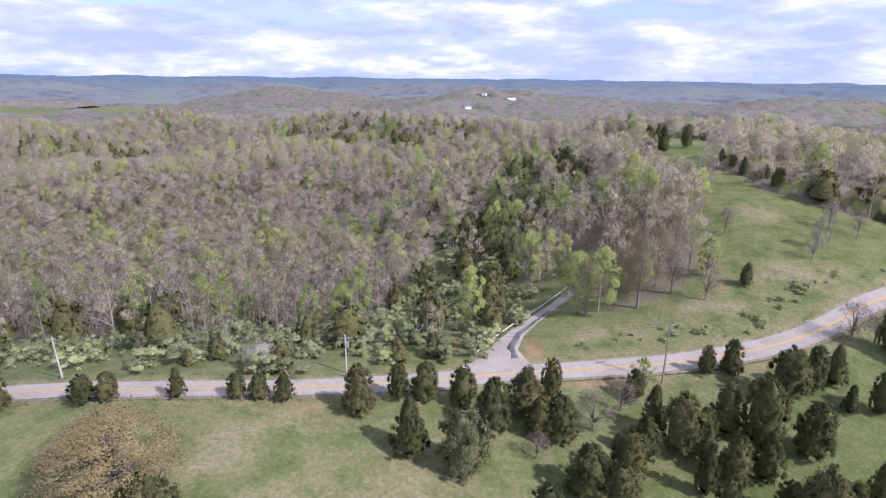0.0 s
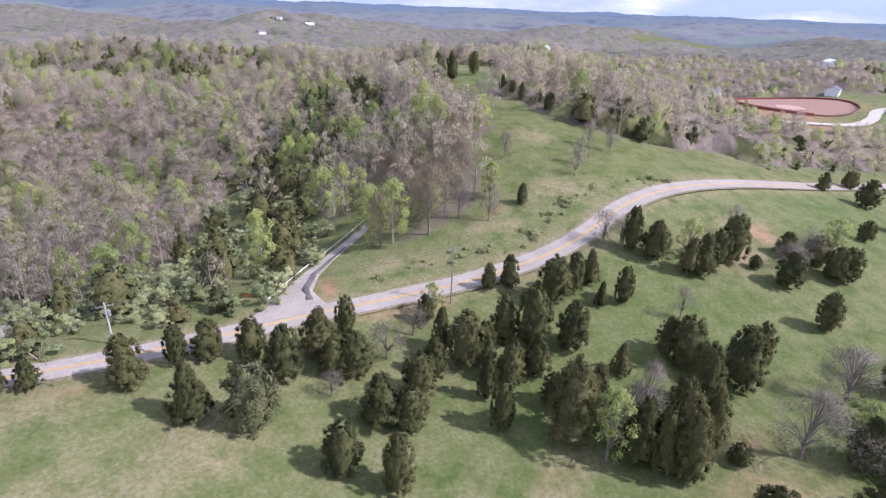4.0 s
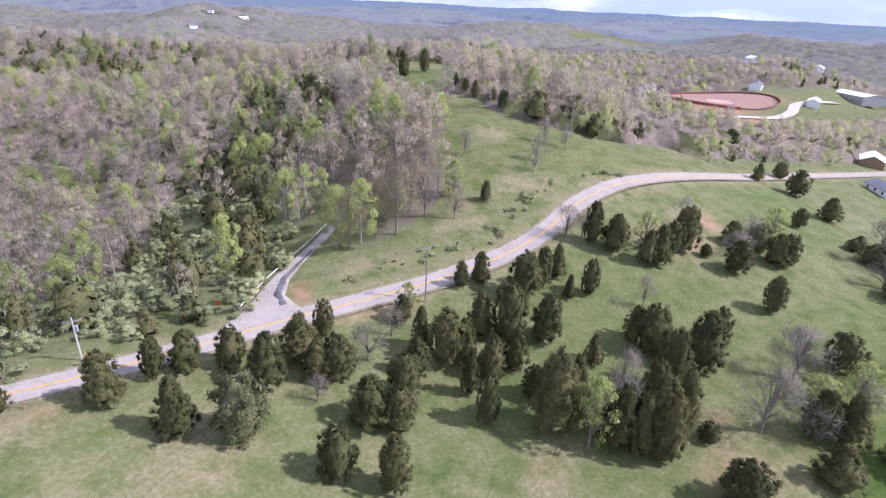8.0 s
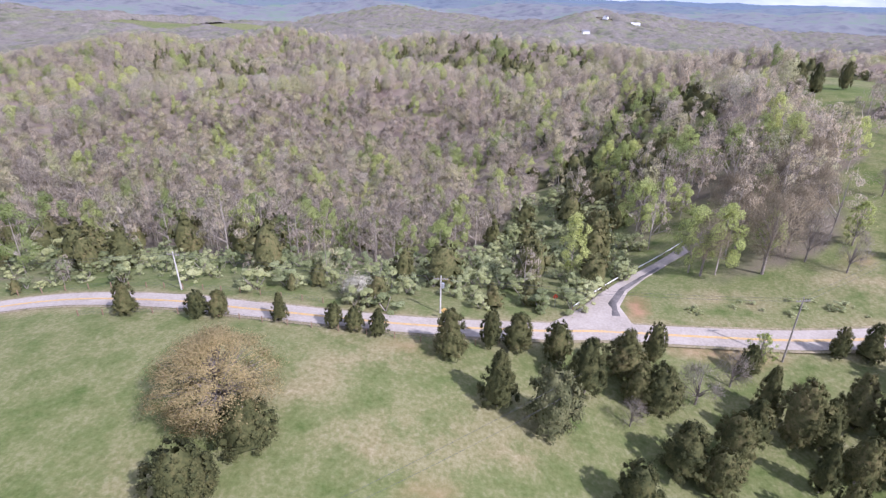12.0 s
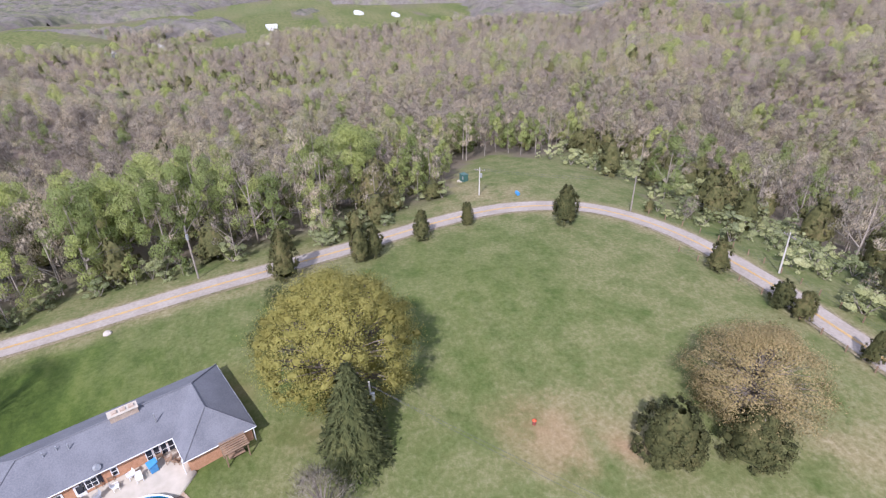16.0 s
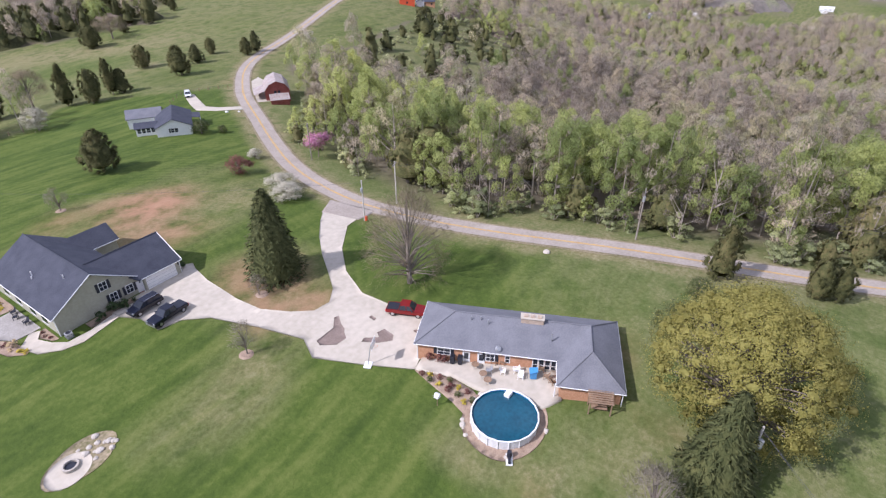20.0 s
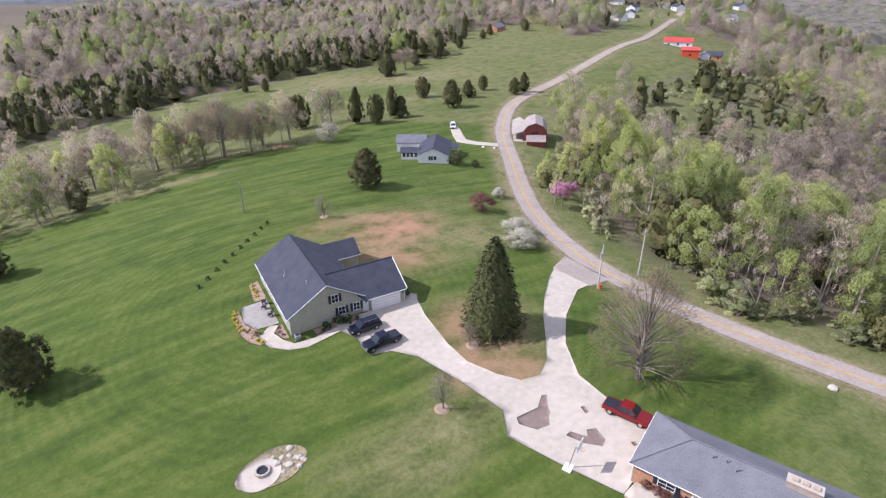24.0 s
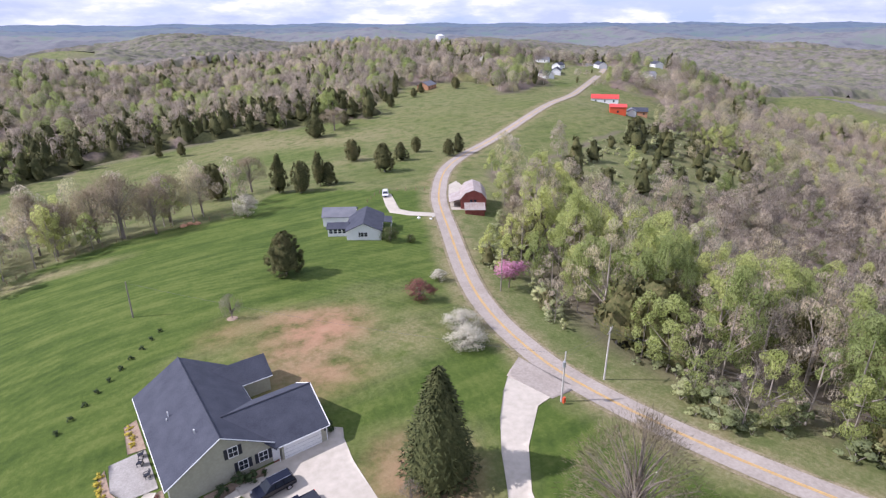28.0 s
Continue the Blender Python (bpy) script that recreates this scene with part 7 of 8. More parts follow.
def boulder(x, y, s, label, group, name="boulder", material=None):
    bm = bmesh.new()
    bmesh.ops.create_icosphere(bm, subdivisions=2, radius=s)
    for v in bm.verts:
        v.co *= 1 + 0.35 * (noise.noise(v.co * 1.4 / s + Vector((x, y, 0))))
        v.co.z *= 0.6
    me = bpy.data.meshes.new(name)
    bm.to_mesh(me)
    bm.free()
    me.materials.append(material or M_ROCK)
    ob = new(name, me)
    ob.matrix_world = pose(x, y, float(height(x, y)) + s * 0.2, 0, 0, (x * 77) % 360)
    return tagged(ob, label, "rock", group)


for k in range(16):
    boulder(-12.2 + rk.uniform(-2.0, 1.6), -50.2 + rk.uniform(-1.6, 1.6), rk.uniform(0.2, 0.45), "rough pale stone block on the fire pit pad", "stones on the pad", "stone_block")
for k in range(16):
    a = rk.uniform(0, 6.28)
    boulder(-40 + 4.75 * math.cos(a), -13.9 + 4.75 * math.sin(a), rk.uniform(0.18, 0.34), "pale edging stone round the pool", "edging stones", "edging_stone")
for x, y in ((-41.0, -56.2), (-31.1, -47.6), (-37.8, -111.6)):
    bm = bmesh.new()
    bmesh.ops.create_cone(bm, cap_ends=True, segments=18, radius1=1.0, radius2=0.75, depth=0.14)
    me = bpy.data.meshes.new("mulch_ring")
    bm.to_mesh(me)
    bm.free()
    me.materials.append(M_MULCH)
    ob = new("mulch_ring", me)
    ob.location = (x, y, float(height(x, y)) + 0.06)
    tagged(ob, "round ring of tan mulch at a sapling's foot", "mulch", "mulch rings")
boulder(-75.2, -25.2, 0.6, "low pale slab of rock at the road's edge", "", "boulder")
hyd = thing("fire_hydrant", pose(-42.1, 27.4, float(height(-42.1, 27.4))), "small rusty red well cap in the pasture", "hydrant")
part("barrel", rod((0, 0, 0), (0, 0, 0.6), 0.22, None, 12), M_BARN_RED, hyd)
part("cap", rod((0, 0, 0.6), (0, 0, 0.75), 0.26, 0.12, 12), M_ORANGE, hyd)


# ---- vehicles: x ahead, y to the left, wheels on z = 0 ----
def wheels(v, xs, half, r):
    for x in xs:
        for s in (-1, 1):
            w = part("wheel", rod((x, s * (half - 0.2), r), (x, s * (half + 0.02), r), r, None, 18), M_RUBBER, v)
            part("rim", rod((x, s * (half + 0.0), r), (x, s * (half + 0.035), r), r * 0.62, None, 12), M_CHROME, w)


def pickup(m, paint, label):
    v = thing("pickup_truck", m, label, "pickup truck")
    side = [(-2.85, 0.5), (-2.85, 1.05), (-0.95, 1.08), (-0.95, 1.1), (1.2, 1.12), (2.6, 1.02), (2.85, 0.85), (2.85, 0.45)]
    b = solid(side, -0.98, 0.98, "y")
    bmesh.ops.bevel(b, geom=list(b.edges), offset=0.06, segments=2, affect="EDGES")
    body = part("body", b, paint, v)
    b = bmesh.new()
    lo, hi = [(-0.95, 0.9), (1.35, 0.9), (1.35, -0.9), (-0.95, -0.9)], [(-0.75, 0.72), (0.6, 0.72), (0.6, -0.72), (-0.75, -0.72)]
    a = [b.verts.new((*p, 1.08)) for p in lo]
    c = [b.verts.new((*p, 1.82)) for p in hi]
    b.faces.new(a), b.faces.new(c)
    for i in range(4):
        b.faces.new((a[i], a[(i + 1) % 4], c[(i + 1) % 4], c[i]))
    part("windows", b, M_GLASS, v, "dark tinted windows")
    part("cab_roof", box(-0.78, 0.62, -0.75, 0.75, 1.79, 1.87, 0.03), paint, v)
    for s in (-1, 1):
        for p, q in (((-0.93, 0.9 * s, 1.08), (-0.75, 0.72 * s, 1.82)), ((1.33, 0.9 * s, 1.08), (0.6, 0.72 * s, 1.82)), ((0.2, 0.91 * s, 1.08), (0.05, 0.73 * s, 1.82))):
            bar("pillar", p, q, 0.045, paint, v)
        part("mirror", box(0.95, 1.1, s * 1.0, s * 1.2, 1.15, 1.35, 0.03) if s > 0 else box(0.95, 1.1, -1.2, -1.0, 1.15, 1.35, 0.03), M_BLACK, v)
        part("headlight", box(2.7, 2.88, *sorted((s * 0.6, s * 0.92)), 0.72, 0.92, 0.02), M_CHROME, v)
        part("tail_light", box(-2.88, -2.8, *sorted((s * 0.78, s * 0.95)), 0.7, 1.0), M_RED_ROOF, v)
    part("bed", box(-2.75, -1.02, -0.8, 0.8, 1.02, 1.1), M_BLACK, v, "black bed cover")
    part("front_bumper", box(2.78, 2.96, -0.9, 0.9, 0.42, 0.65, 0.04), M_CHROME, v)
    part("rear_bumper", box(-3.0, -2.82, -0.9, 0.9, 0.42, 0.62, 0.04), M_CHROME, v)
    part("grille", box(2.84, 2.9, -0.55, 0.55, 0.66, 0.92), M_BLACK, v)
    wheels(v, (-1.85, 1.85), 0.95, 0.39)
    return v


def suv(m, paint, label, long=4.9):
    v = thing("sport_utility_vehicle", m, label, "car")
    h = long / 2
    b = solid([(-h, 0.45), (-h, 1.0), (-h + 0.1, 1.08), (0.9, 1.08), (h - 0.3, 0.95), (h, 0.75), (h, 0.42)], -0.95, 0.95, "y")
    bmesh.ops.bevel(b, geom=list(b.edges), offset=0.07, segments=2, affect="EDGES")
    part("body", b, paint, v)
    b = bmesh.new()
    a = [b.verts.new((x, y, 1.05)) for x, y in ((-h + 0.08, 0.88), (1.25, 0.88), (1.25, -0.88), (-h + 0.08, -0.88))]
    c = [b.verts.new((x, y, 1.66)) for x, y in ((-h + 0.4, 0.7), (0.45, 0.7), (0.45, -0.7), (-h + 0.4, -0.7))]
    b.faces.new(a), b.faces.new(c)
    for i in range(4):
        b.faces.new((a[i], a[(i + 1) % 4], c[(i + 1) % 4], c[i]))
    part("windows", b, M_GLASS, v, "dark tinted windows")
    part("roof", box(-h + 0.38, 0.47, -0.73, 0.73, 1.63, 1.71, 0.03), paint, v)
    for s in (-1, 1):
        bar("roof_rail", (-h + 0.5, 0.62 * s, 1.76), (0.3, 0.62 * s, 1.76), 0.025, M_CHROME, v)
        for x0, x1 in ((-h + 0.08, -h + 0.4), (1.25, 0.45), (0.1, 0.0), (-1.0, -0.95)):
            bar("pillar", (x0, 0.89 * s, 1.06), (x1, 0.71 * s, 1.66), 0.04, paint, v)
        part("headlight", box(h - 0.25, h - 0.02, *sorted((s * 0.55, s * 0.9)), 0.7, 0.88, 0.02), M_CHROME, v)
        part("mirror", box(0.85, 1.0, *sorted((s * 0.95, s * 1.13)), 1.05, 1.2, 0.03), paint, v)
    part("grille", box(h - 0.04, h + 0.03, -0.45, 0.45, 0.5, 0.8), M_BLACK, v)
    part("bumper", box(h - 0.08, h + 0.06, -0.85, 0.85, 0.35, 0.5, 0.03), M_BLACK, v)
    wheels(v, (-h + 0.95, h - 0.95), 0.93, 0.36)
    return v


pickup(pose(-49.3, -34.9, float(height(-49.3, -34.9)) + 0.1, 0, 0, 113.8), M_RED_CAR, "red crew-cab pickup truck parked on the concrete drive")
pickup(pose(-29.9, -63.0, float(height(-29.9, -63)) + 0.1, 0, 0, 5), M_NAVY_CAR, "dark navy pickup truck parked on the concrete drive")
suv(pose(-29.2, -67.6, float(height(-29.2, -67.6)) + 0.1, 0, 0, 3), M_NAVY_CAR, "dark navy sport utility vehicle parked by the garage")


# ---- poles and wires ----
def utility_pole(x, y, high, turn, label, transformer=False, arm=True, material=None, lean=0.0):
    z = float(height(x, y))
    p = thing("utility_pole", pose(x, y, z, lean, 0, turn), label, "utility pole", "utility poles")
    part("pole", rod((0, 0, -0.3), (0, 0, high), 0.16, 0.1, 10), material or M_POLE, p)
    if arm:
        arm_ob = part("crossarm", box(-1.2, 1.2, -0.06, 0.06, high - 0.7, high - 0.56), M_POLE, p)
        for k in (-1.1, -0.5, 0.5, 1.1):
            part("insulator", rod((k, 0, high - 0.56), (k, 0, high - 0.36), 0.05, 0.035, 6), M_STEEL, arm_ob)
    if transformer:
        part("transformer", rod((0.36, 0, high - 2.3), (0.36, 0, high - 1.4), 0.24, None, 12), M_STEEL, p, "grey transformer can")
        part("bracket", box(0.08, 0.3, -0.04, 0.04, high - 1.9, high - 1.8), M_STEEL, p)
    return Vector((x, y, z + high - 0.4))


def wire(a, b, sag, side=0.0, name="power_line"):
    """A thin sagging wire between two places."""
    d = (b - a).to_2d().normalized()
    off = Vector((-d.y, d.x, 0)) * side
    n = 14
    pts = [a + off + (b - a) * (i / n) - Vector((0, 0, 4 * sag * (i / n) * (1 - i / n))) for i in range(n + 1)]
    v, f, _ = tube([tuple(p) for p in pts], [0.018] * (n + 1), 4)
    tagged(new(name, link_mesh(name, v, f, [M_WIRE])), "thin sagging power line between poles", "wire", "power lines")


P = {}
P["a"] = utility_pole(-89.3, -95.7, 9.6, 40, "grey wooden utility pole beside the country road")
P["b"] = utility_pole(-79.3, -60.6, 9.4, 20, "grey wooden utility pole beside the country road", material=M_PALE_POLE)
P["c"] = utility_pole(-88.8, -14.4, 10.0, 10, "wooden utility pole with a transformer by the road", True)
P["d"] = utility_pole(-110, 42.9, 6.6, 60, "pale utility pole on the grassy knoll", True, material=M_PALE_POLE)
P["e"] = utility_pole(-90.2, 69.0, 8.0, 120, "thin wooden utility pole beside the road", arm=False)
P["f"] = utility_pole(-61.8, 79.2, 7.6, 0, "pale leaning utility pole beside the road", material=M_PALE_POLE, lean=3)
P["g"] = utility_pole(-16.3, 83.9, 7.2, 10, "pale utility pole with a white transformer by the road", True, material=M_PALE_POLE)
P["h"] = utility_pole(39.6, 87.4, 12.0, 20, "tall weathered utility pole beside the cedars")
P["i"] = utility_pole(-68.8, -60.0, 8.4, 30, "pale utility pole with meter boxes at the driveway", True, False, M_PALE_POLE)
P["j"] = utility_pole(-23.4, -125, 7.6, 10, "dark leaning pole in the mown field", arm=False, lean=-5)
P["k"] = utility_pole(-44.4, 9.4, 9.4, 40, "pole with a white security lamp beside the spruce", True, False, M_PALE_POLE)
P["l"] = utility_pole(97, 133, 9, 30, "bare weathered utility pole on the hill field", arm=False)
for a, b, s in (("a", "b", 0.9), ("b", "c", 1.0), ("c", "d", 1.0), ("d", "e", 0.6), ("e", "f", 0.5), ("f", "g", 0.7), ("g", "h", 0.8), ("b", "i", 0.2), ("h", "l", 1.0)):
    wire(P[a], P[b], s, 0.45)
    wire(P[a], P[b], s + 0.1, -0.45)
wire(P["i"], P["j"], 1.2)
wire(P["k"], Vector((6, 64, 6)), 1.5)
wire(P["k"], Vector((4, 60, 5.2)), 1.6)
part("meter_box", box(-71, -70.6, -59.9, -59.6, 0.3, 1.2), M_ORANGE, thing("marker_post", pose(2.2, 0.4, -1.2), "small orange cable marker post by the driveway", "marker"))

# guardrail along the side road
rail = thing("guardrail", pose(0, 0, 0), "white steel guardrail along the side road", "guardrail")
gl = spline([(6.2, 93.6), (10.4, 101.2), (15.8, 109.7), (23.4, 119.2), (31.6, 128.8)], 2.2)
for k, (x, y) in enumerate(gl):
    z = float(height(x, y))
    part("post", box(x - 0.07, x + 0.07, y - 0.07, y + 0.07, z - 0.1, z + 0.72), M_WOOD, rail)
    if k:
        p, q = Vector((*gl[k - 1], float(height(*gl[k - 1])) + 0.6)), Vector((x, y, z + 0.6))
        b = bmesh.new()
        rod(p, q, 0.045, None, 6, b), rod(p + Vector((0, 0, 0.16)), q + Vector((0, 0, 0.16)), 0.045, None, 6, b), rod(p + Vector((0, 0, 0.08)), q + Vector((0, 0, 0.08)), 0.05, None, 6, b)
        part("rail", b, M_WHITE, rail)
for x, y, c in ((3.0, 94.2, M_ORANGE), (-15.2, 81.6, M_YELLOW)):
    s = thing("road_sign", pose(x, y, float(height(x, y)), 0, 0, 20), "small warning sign on a thin post by the road", "sign", "road signs")
    part("post", rod((0, 0, 0), (0, 0, 2.0), 0.035), M_STEEL, s)
    b = box(-0.38, 0.38, 0.04, 0.07, 0, 0.76)
    bmesh.ops.transform(b, matrix=Matrix.Translation((0, 0, 1.9)) @ Matrix.Rotation(radians(45), 4, "Y") @ Matrix.Translation((0, 0, -0.38)), verts=b.verts)
    part("plate", b, c, s)


# ---- fences ----
def fence(points, gap, high, label, wires=3):
    f = thing("fence", pose(0, 0, 0), label, "fence", "field fences")
    line = spline(points, gap)
    me = bpy.data.meshes.new("post")
    b = box(-0.07, 0.07, -0.07, 0.07, -0.2, high)
    b.to_mesh(me)
    b.free()
    me.materials.append(M_WOOD)
    for x, y in line:
        o = new("post", me)
        o.parent = f
        o.location = (x, y, float(height(x, y)))
    for k in range(wires):
        z = height(line[:, 0], line[:, 1]) + high * (0.35 + 0.28 * k)
        v, fc, _ = tube(np.c_[line, z], [0.012] * len(line), 3)
        o = new("fence_wire", link_mesh("fence_wire", v, fc, [M_WIRE]))
        o.parent = f


fence([(2.5, -163.7), (-6.8, -178.6), (-17.7, -184.4), (-31.5, -188), (-46.1, -188.4), (-59.9, -184)], 3.2, 1.25, "wire fence with grey wooden posts along the lower field")
fence([(-71, 66.5), (-56, 70.2), (-38, 71.4), (-14, 74.6), (-2, 80)], 3.5, 1.1, "wire fence with grey wooden posts beside the road")
fence([(-89, 72.5), (-75, 78), (-58, 79.8), (-36, 80.6)], 3.2, 1.1, "wire fence with short posts beyond the road")
fence([(-96, -166), (-104, -172), (-113, -170), (-118, -166)], 2.6, 1.2, "wooden fence behind the white house")

# ---- the knoll ----
tank = thing("pump_box", pose(-124.5, 43.6, float(height(-124.5, 43.6)), 0, 0, 20), "green steel utility box on a concrete pad", "utility box")
part("case", box(-0.9, 0.9, -0.7, 0.7, 0.1, 1.9, 0.06), M_GREEN_BOX, tank)
part("pad", box(-1.3, 1.3, -1.1, 1.1, -0.3, 0.1), M_CONCRETE, tank)
part("panel", box(0.3, 0.8, -0.74, -0.68, 0.8, 1.6), M_STEEL, tank)
part("lid", box(-0.95, 0.95, -0.75, 0.75, 1.9, 2.0), M_GREEN_BOX, tank)
drum = thing("drum", pose(-106, 50.5, float(height(-106, 50.5))), "dark blue drum lying in the grass on the knoll", "drum")
part("barrel", rod((-0.6, 0, 0.4), (0.6, 0, 0.4), 0.4, None, 14), M_BLUE, drum)
for k in (-0.35, 0.0, 0.35):
    part("hoop", rod((k - 0.03, 0, 0.4), (k + 0.03, 0, 0.4), 0.425, None, 14), M_BLUE, drum)
post = thing("marker_post", pose(-91.0, 12.5, float(height(-91, 12.5))), "white marker post beside the road", "marker", "white markers")
part("post", rod((0, 0, 0), (0, 0, 1.1), 0.06), M_WHITE, post)

# ---- the white house ----
W = pose(-78.6, -136.4, -2.9, 0, 0, 147)
white_house = thing("white_house", W, "white clapboard house with dark grey roofs beside the road", "house")


def gable(parent, x0, x1, y0, y1, ez, rz, wall, roof, along="y", over=0.35, base=-1.0):
    """Walls with two gables and two roof slopes, ridge along an axis."""
    if along == "y":
        xm = (x0 + x1) / 2
        part("wall", solid([(x0, base), (x1, base), (x1, ez), (xm, rz - 0.12), (x0, ez)], y0, y1, "y"), wall, parent)
        for e, s in ((x0, -1), (x1, 1)):
            dz = over * (rz - ez) / abs(xm - e)
            part("roof", slab([(e + s * over, y0 - over, ez - dz + 0.1), (xm, y0 - over, rz), (xm, y1 + over, rz), (e + s * over, y1 + over, ez - dz + 0.1)], 0.14), roof, parent)
    else:
        ym = (y0 + y1) / 2
        part("wall", solid([(y0, base), (y1, base), (y1, ez), (ym, rz - 0.12), (y0, ez)], x0, x1, "x"), wall, parent)
        for e, s in ((y0, -1), (y1, 1)):
            dz = over * (rz - ez) / abs(ym - e)
            part("roof", slab([(x0 - over, e + s * over, ez - dz + 0.1), (x0 - over, ym, rz), (x1 + over, ym, rz), (x1 + over, e + s * over, ez - dz + 0.1)], 0.14), roof, parent)


gable(white_house, -4.4, 4.4, 0.0, 13.5, 2.6, 4.7, M_WHITE, M_SHINGLE_DARK, "y")
gable(white_house, -9.6, -4.4, 3.0, 7.0, 2.3, 3.3, M_WHITE, M_SHINGLE_DARK, "x")
gable(white_house, -12.0, -3.2, 11.5, 18.0, 2.6, 4.3, M_WHITE, M_SHINGLE, "x")
window(white_house, -0.8, -0.05, 1.0, 2.1, 0.0, -1, True, 1)
window(white_house, 0.15, 0.9, 1.0, 2.1, 0.0, -1, False, 1)
for k in range(4):
    window(white_house, -9.2 + k * 1.15, -8.35 + k * 1.15, 0.9, 2.0, 3.0, -1, False, 1)
for k in range(3):
    g = part("window", box(4.36, 4.44, 2.5 + 3.6 * k, 3.6 + 3.6 * k, 0.9, 2.1), M_GLASS, white_house)
    part("frame", box(4.38, 4.47, 2.4 + 3.6 * k, 3.7 + 3.6 * k, 0.8, 0.9), M_WHITE, g)
part("porch_roof", slab([(4.7, 7, 2.5), (7.0, 7, 2.2), (7.0, 12, 2.2), (4.7, 12, 2.5)], 0.12), M_SHINGLE_DARK, white_house)
for y in (7.2, 11.8):
    part("porch_post", box(6.75, 6.9, y - 0.08, y + 0.08, -0.5, 2.15), M_WHITE, white_house)
sheet("gravel_drive", [(-106.5, -141.8), (-99.3, -147.2), (-96.0, -152.4), (-98.5, -159), (-104.0, -170.6), (-106.8, -169.4), (-102, -158), (-100.2, -153.4), (-102, -149.5), (-108, -144.6)], 0.08, M_CONCRETE, "pale gravel drive curving to the white house", "driveway", 1.0)
suv(pose(-104.2, -168.6, float(height(-104.2, -168.6)) + 0.05, 0, 0, 60), M_WHITE_CAR, "white car parked on the gravel drive")
for x, y, s in ((-103.2, -141.4, 0.4), (-100.6, -143.8, 0.5)):
    boulder(x, y, s, "white-painted rock at the gravel drive", "drive rocks", "boulder", M_WHITE)
mb = thing("mailbox", pose(-103.2, -140.2, float(height(-103.2, -140.2)), 0, 0, 60), "white mailbox on a wooden post at the road", "mailbox")
part("post", box(-0.06, 0.06, -0.06, 0.06, -0.1, 1.0), M_WOOD, mb)
part("box", solid([(-0.12, 1.0), (0.12, 1.0), (0.12, 1.15), (0.08, 1.24), (-0.08, 1.24), (-0.12, 1.15)], -0.25, 0.25, "y"), M_WHITE, mb)
for x, y in ((-47.5, -187.2), (-49.2, -185.4), (-45.5, -186.6)):
    boulder(x, y, 1.0, "reddish boulder at the field's edge", "field boulders", "boulder", M_BRICK)

# ---- the red barn ----
barn = thing("barn", pose(-120.0, -142.5, -5.0, 0, 0, 233), "faded red gambrel barn with a rusted tin roof", "barn")
BW = 3.9
prof = [(-BW, -0.5), (BW, -0.5), (BW, 3.6), (BW * 0.62, 5.6), (0, 6.6), (-BW * 0.62, 5.6), (-BW, 3.6)]
part("wall", solid(prof, 0, 11.5, "x"), M_BARN_RED, barn, "faded red board wall")
for a, b in zip(prof[2:6], prof[3:7]):
    part("roof", slab([(-0.4, a[0] * 1.06, a[1] + 0.12), (-0.4, b[0] * 1.06, b[1] + 0.12), (11.9, b[0] * 1.06, b[1] + 0.12), (11.9, a[0] * 1.06, a[1] + 0.12)], 0.1), M_TIN, barn, "rusted tin roof")
for k in range(12):
    part("board", box(-0.05, -0.02, -BW + k * 0.65 + 0.02, -BW + k * 0.65 + 0.61, -0.4, 3.4), M_BARN_RED, barn)
part("lean_to", box(-4.2, -0.1, -3.2, 2.6, -1.2, 1.6), M_BARN_RED, barn, "low red lean-to")
for k in range(8):
    part("roof_sheet", slab([(-4.6, -3.5 + k * 0.8, 1.75), (-0.1, -3.5 + k * 0.8, 2.7), (-0.1, -2.74 + k * 0.8, 2.7), (-4.6, -2.74 + k * 0.8, 1.75)], 0.06), M_TIN, barn)
for y0 in (-0.9, 0.3):
    g = part("window", box(-0.1, -0.03, y0, y0 + 0.8, 2.75, 3.6), M_GLASS, barn)
    part("frame", box(-0.12, -0.04, y0 - 0.08, y0 + 0.88, 2.68, 2.75), M_WHITE, g)
part("side_roof", slab([(1.0, BW, 3.5), (10, BW, 3.5), (10, BW + 3.6, 2.4), (1.0, BW + 3.6, 2.4)], 0.1), M_TIN, barn)
for x in (1.2, 5.5, 9.8):
    part("side_post", box(x - 0.1, x + 0.1, BW + 3.3, BW + 3.5, -0.8, 2.4), M_WOOD, barn)
sheet("barn_yard", [(-112, -146), (-118, -143.5), (-124, -151), (-133, -163), (-136, -172), (-129, -168), (-121, -158)], 0.06, M_CONCRETE, "pale gravel yard between barn and road", "yard", 1.2)


# ---- buildings farther off ----
def far_house(x, y, turn, w, d, ez, rz, wall, roof, label, lift=0.0, windows=3, name="farmhouse"):
    h = thing(name, pose(x, y, float(height(x, y)) + lift, 0, 0, turn), label, "house")
    gable(h, -w / 2, w / 2, -d / 2, d / 2, ez, rz, wall, roof, "x", 0.4, -2.0)
    for k in range(windows):
        for s in (-1, 1):
            x0 = -w / 2 + w * (k + 0.5) / windows - 0.5
            part("window", box(x0, x0 + 1.0, *sorted((s * (d / 2 - 0.02), s * (d / 2 + 0.05))), 0.9, 2.1), M_GLASS, h)
    return h


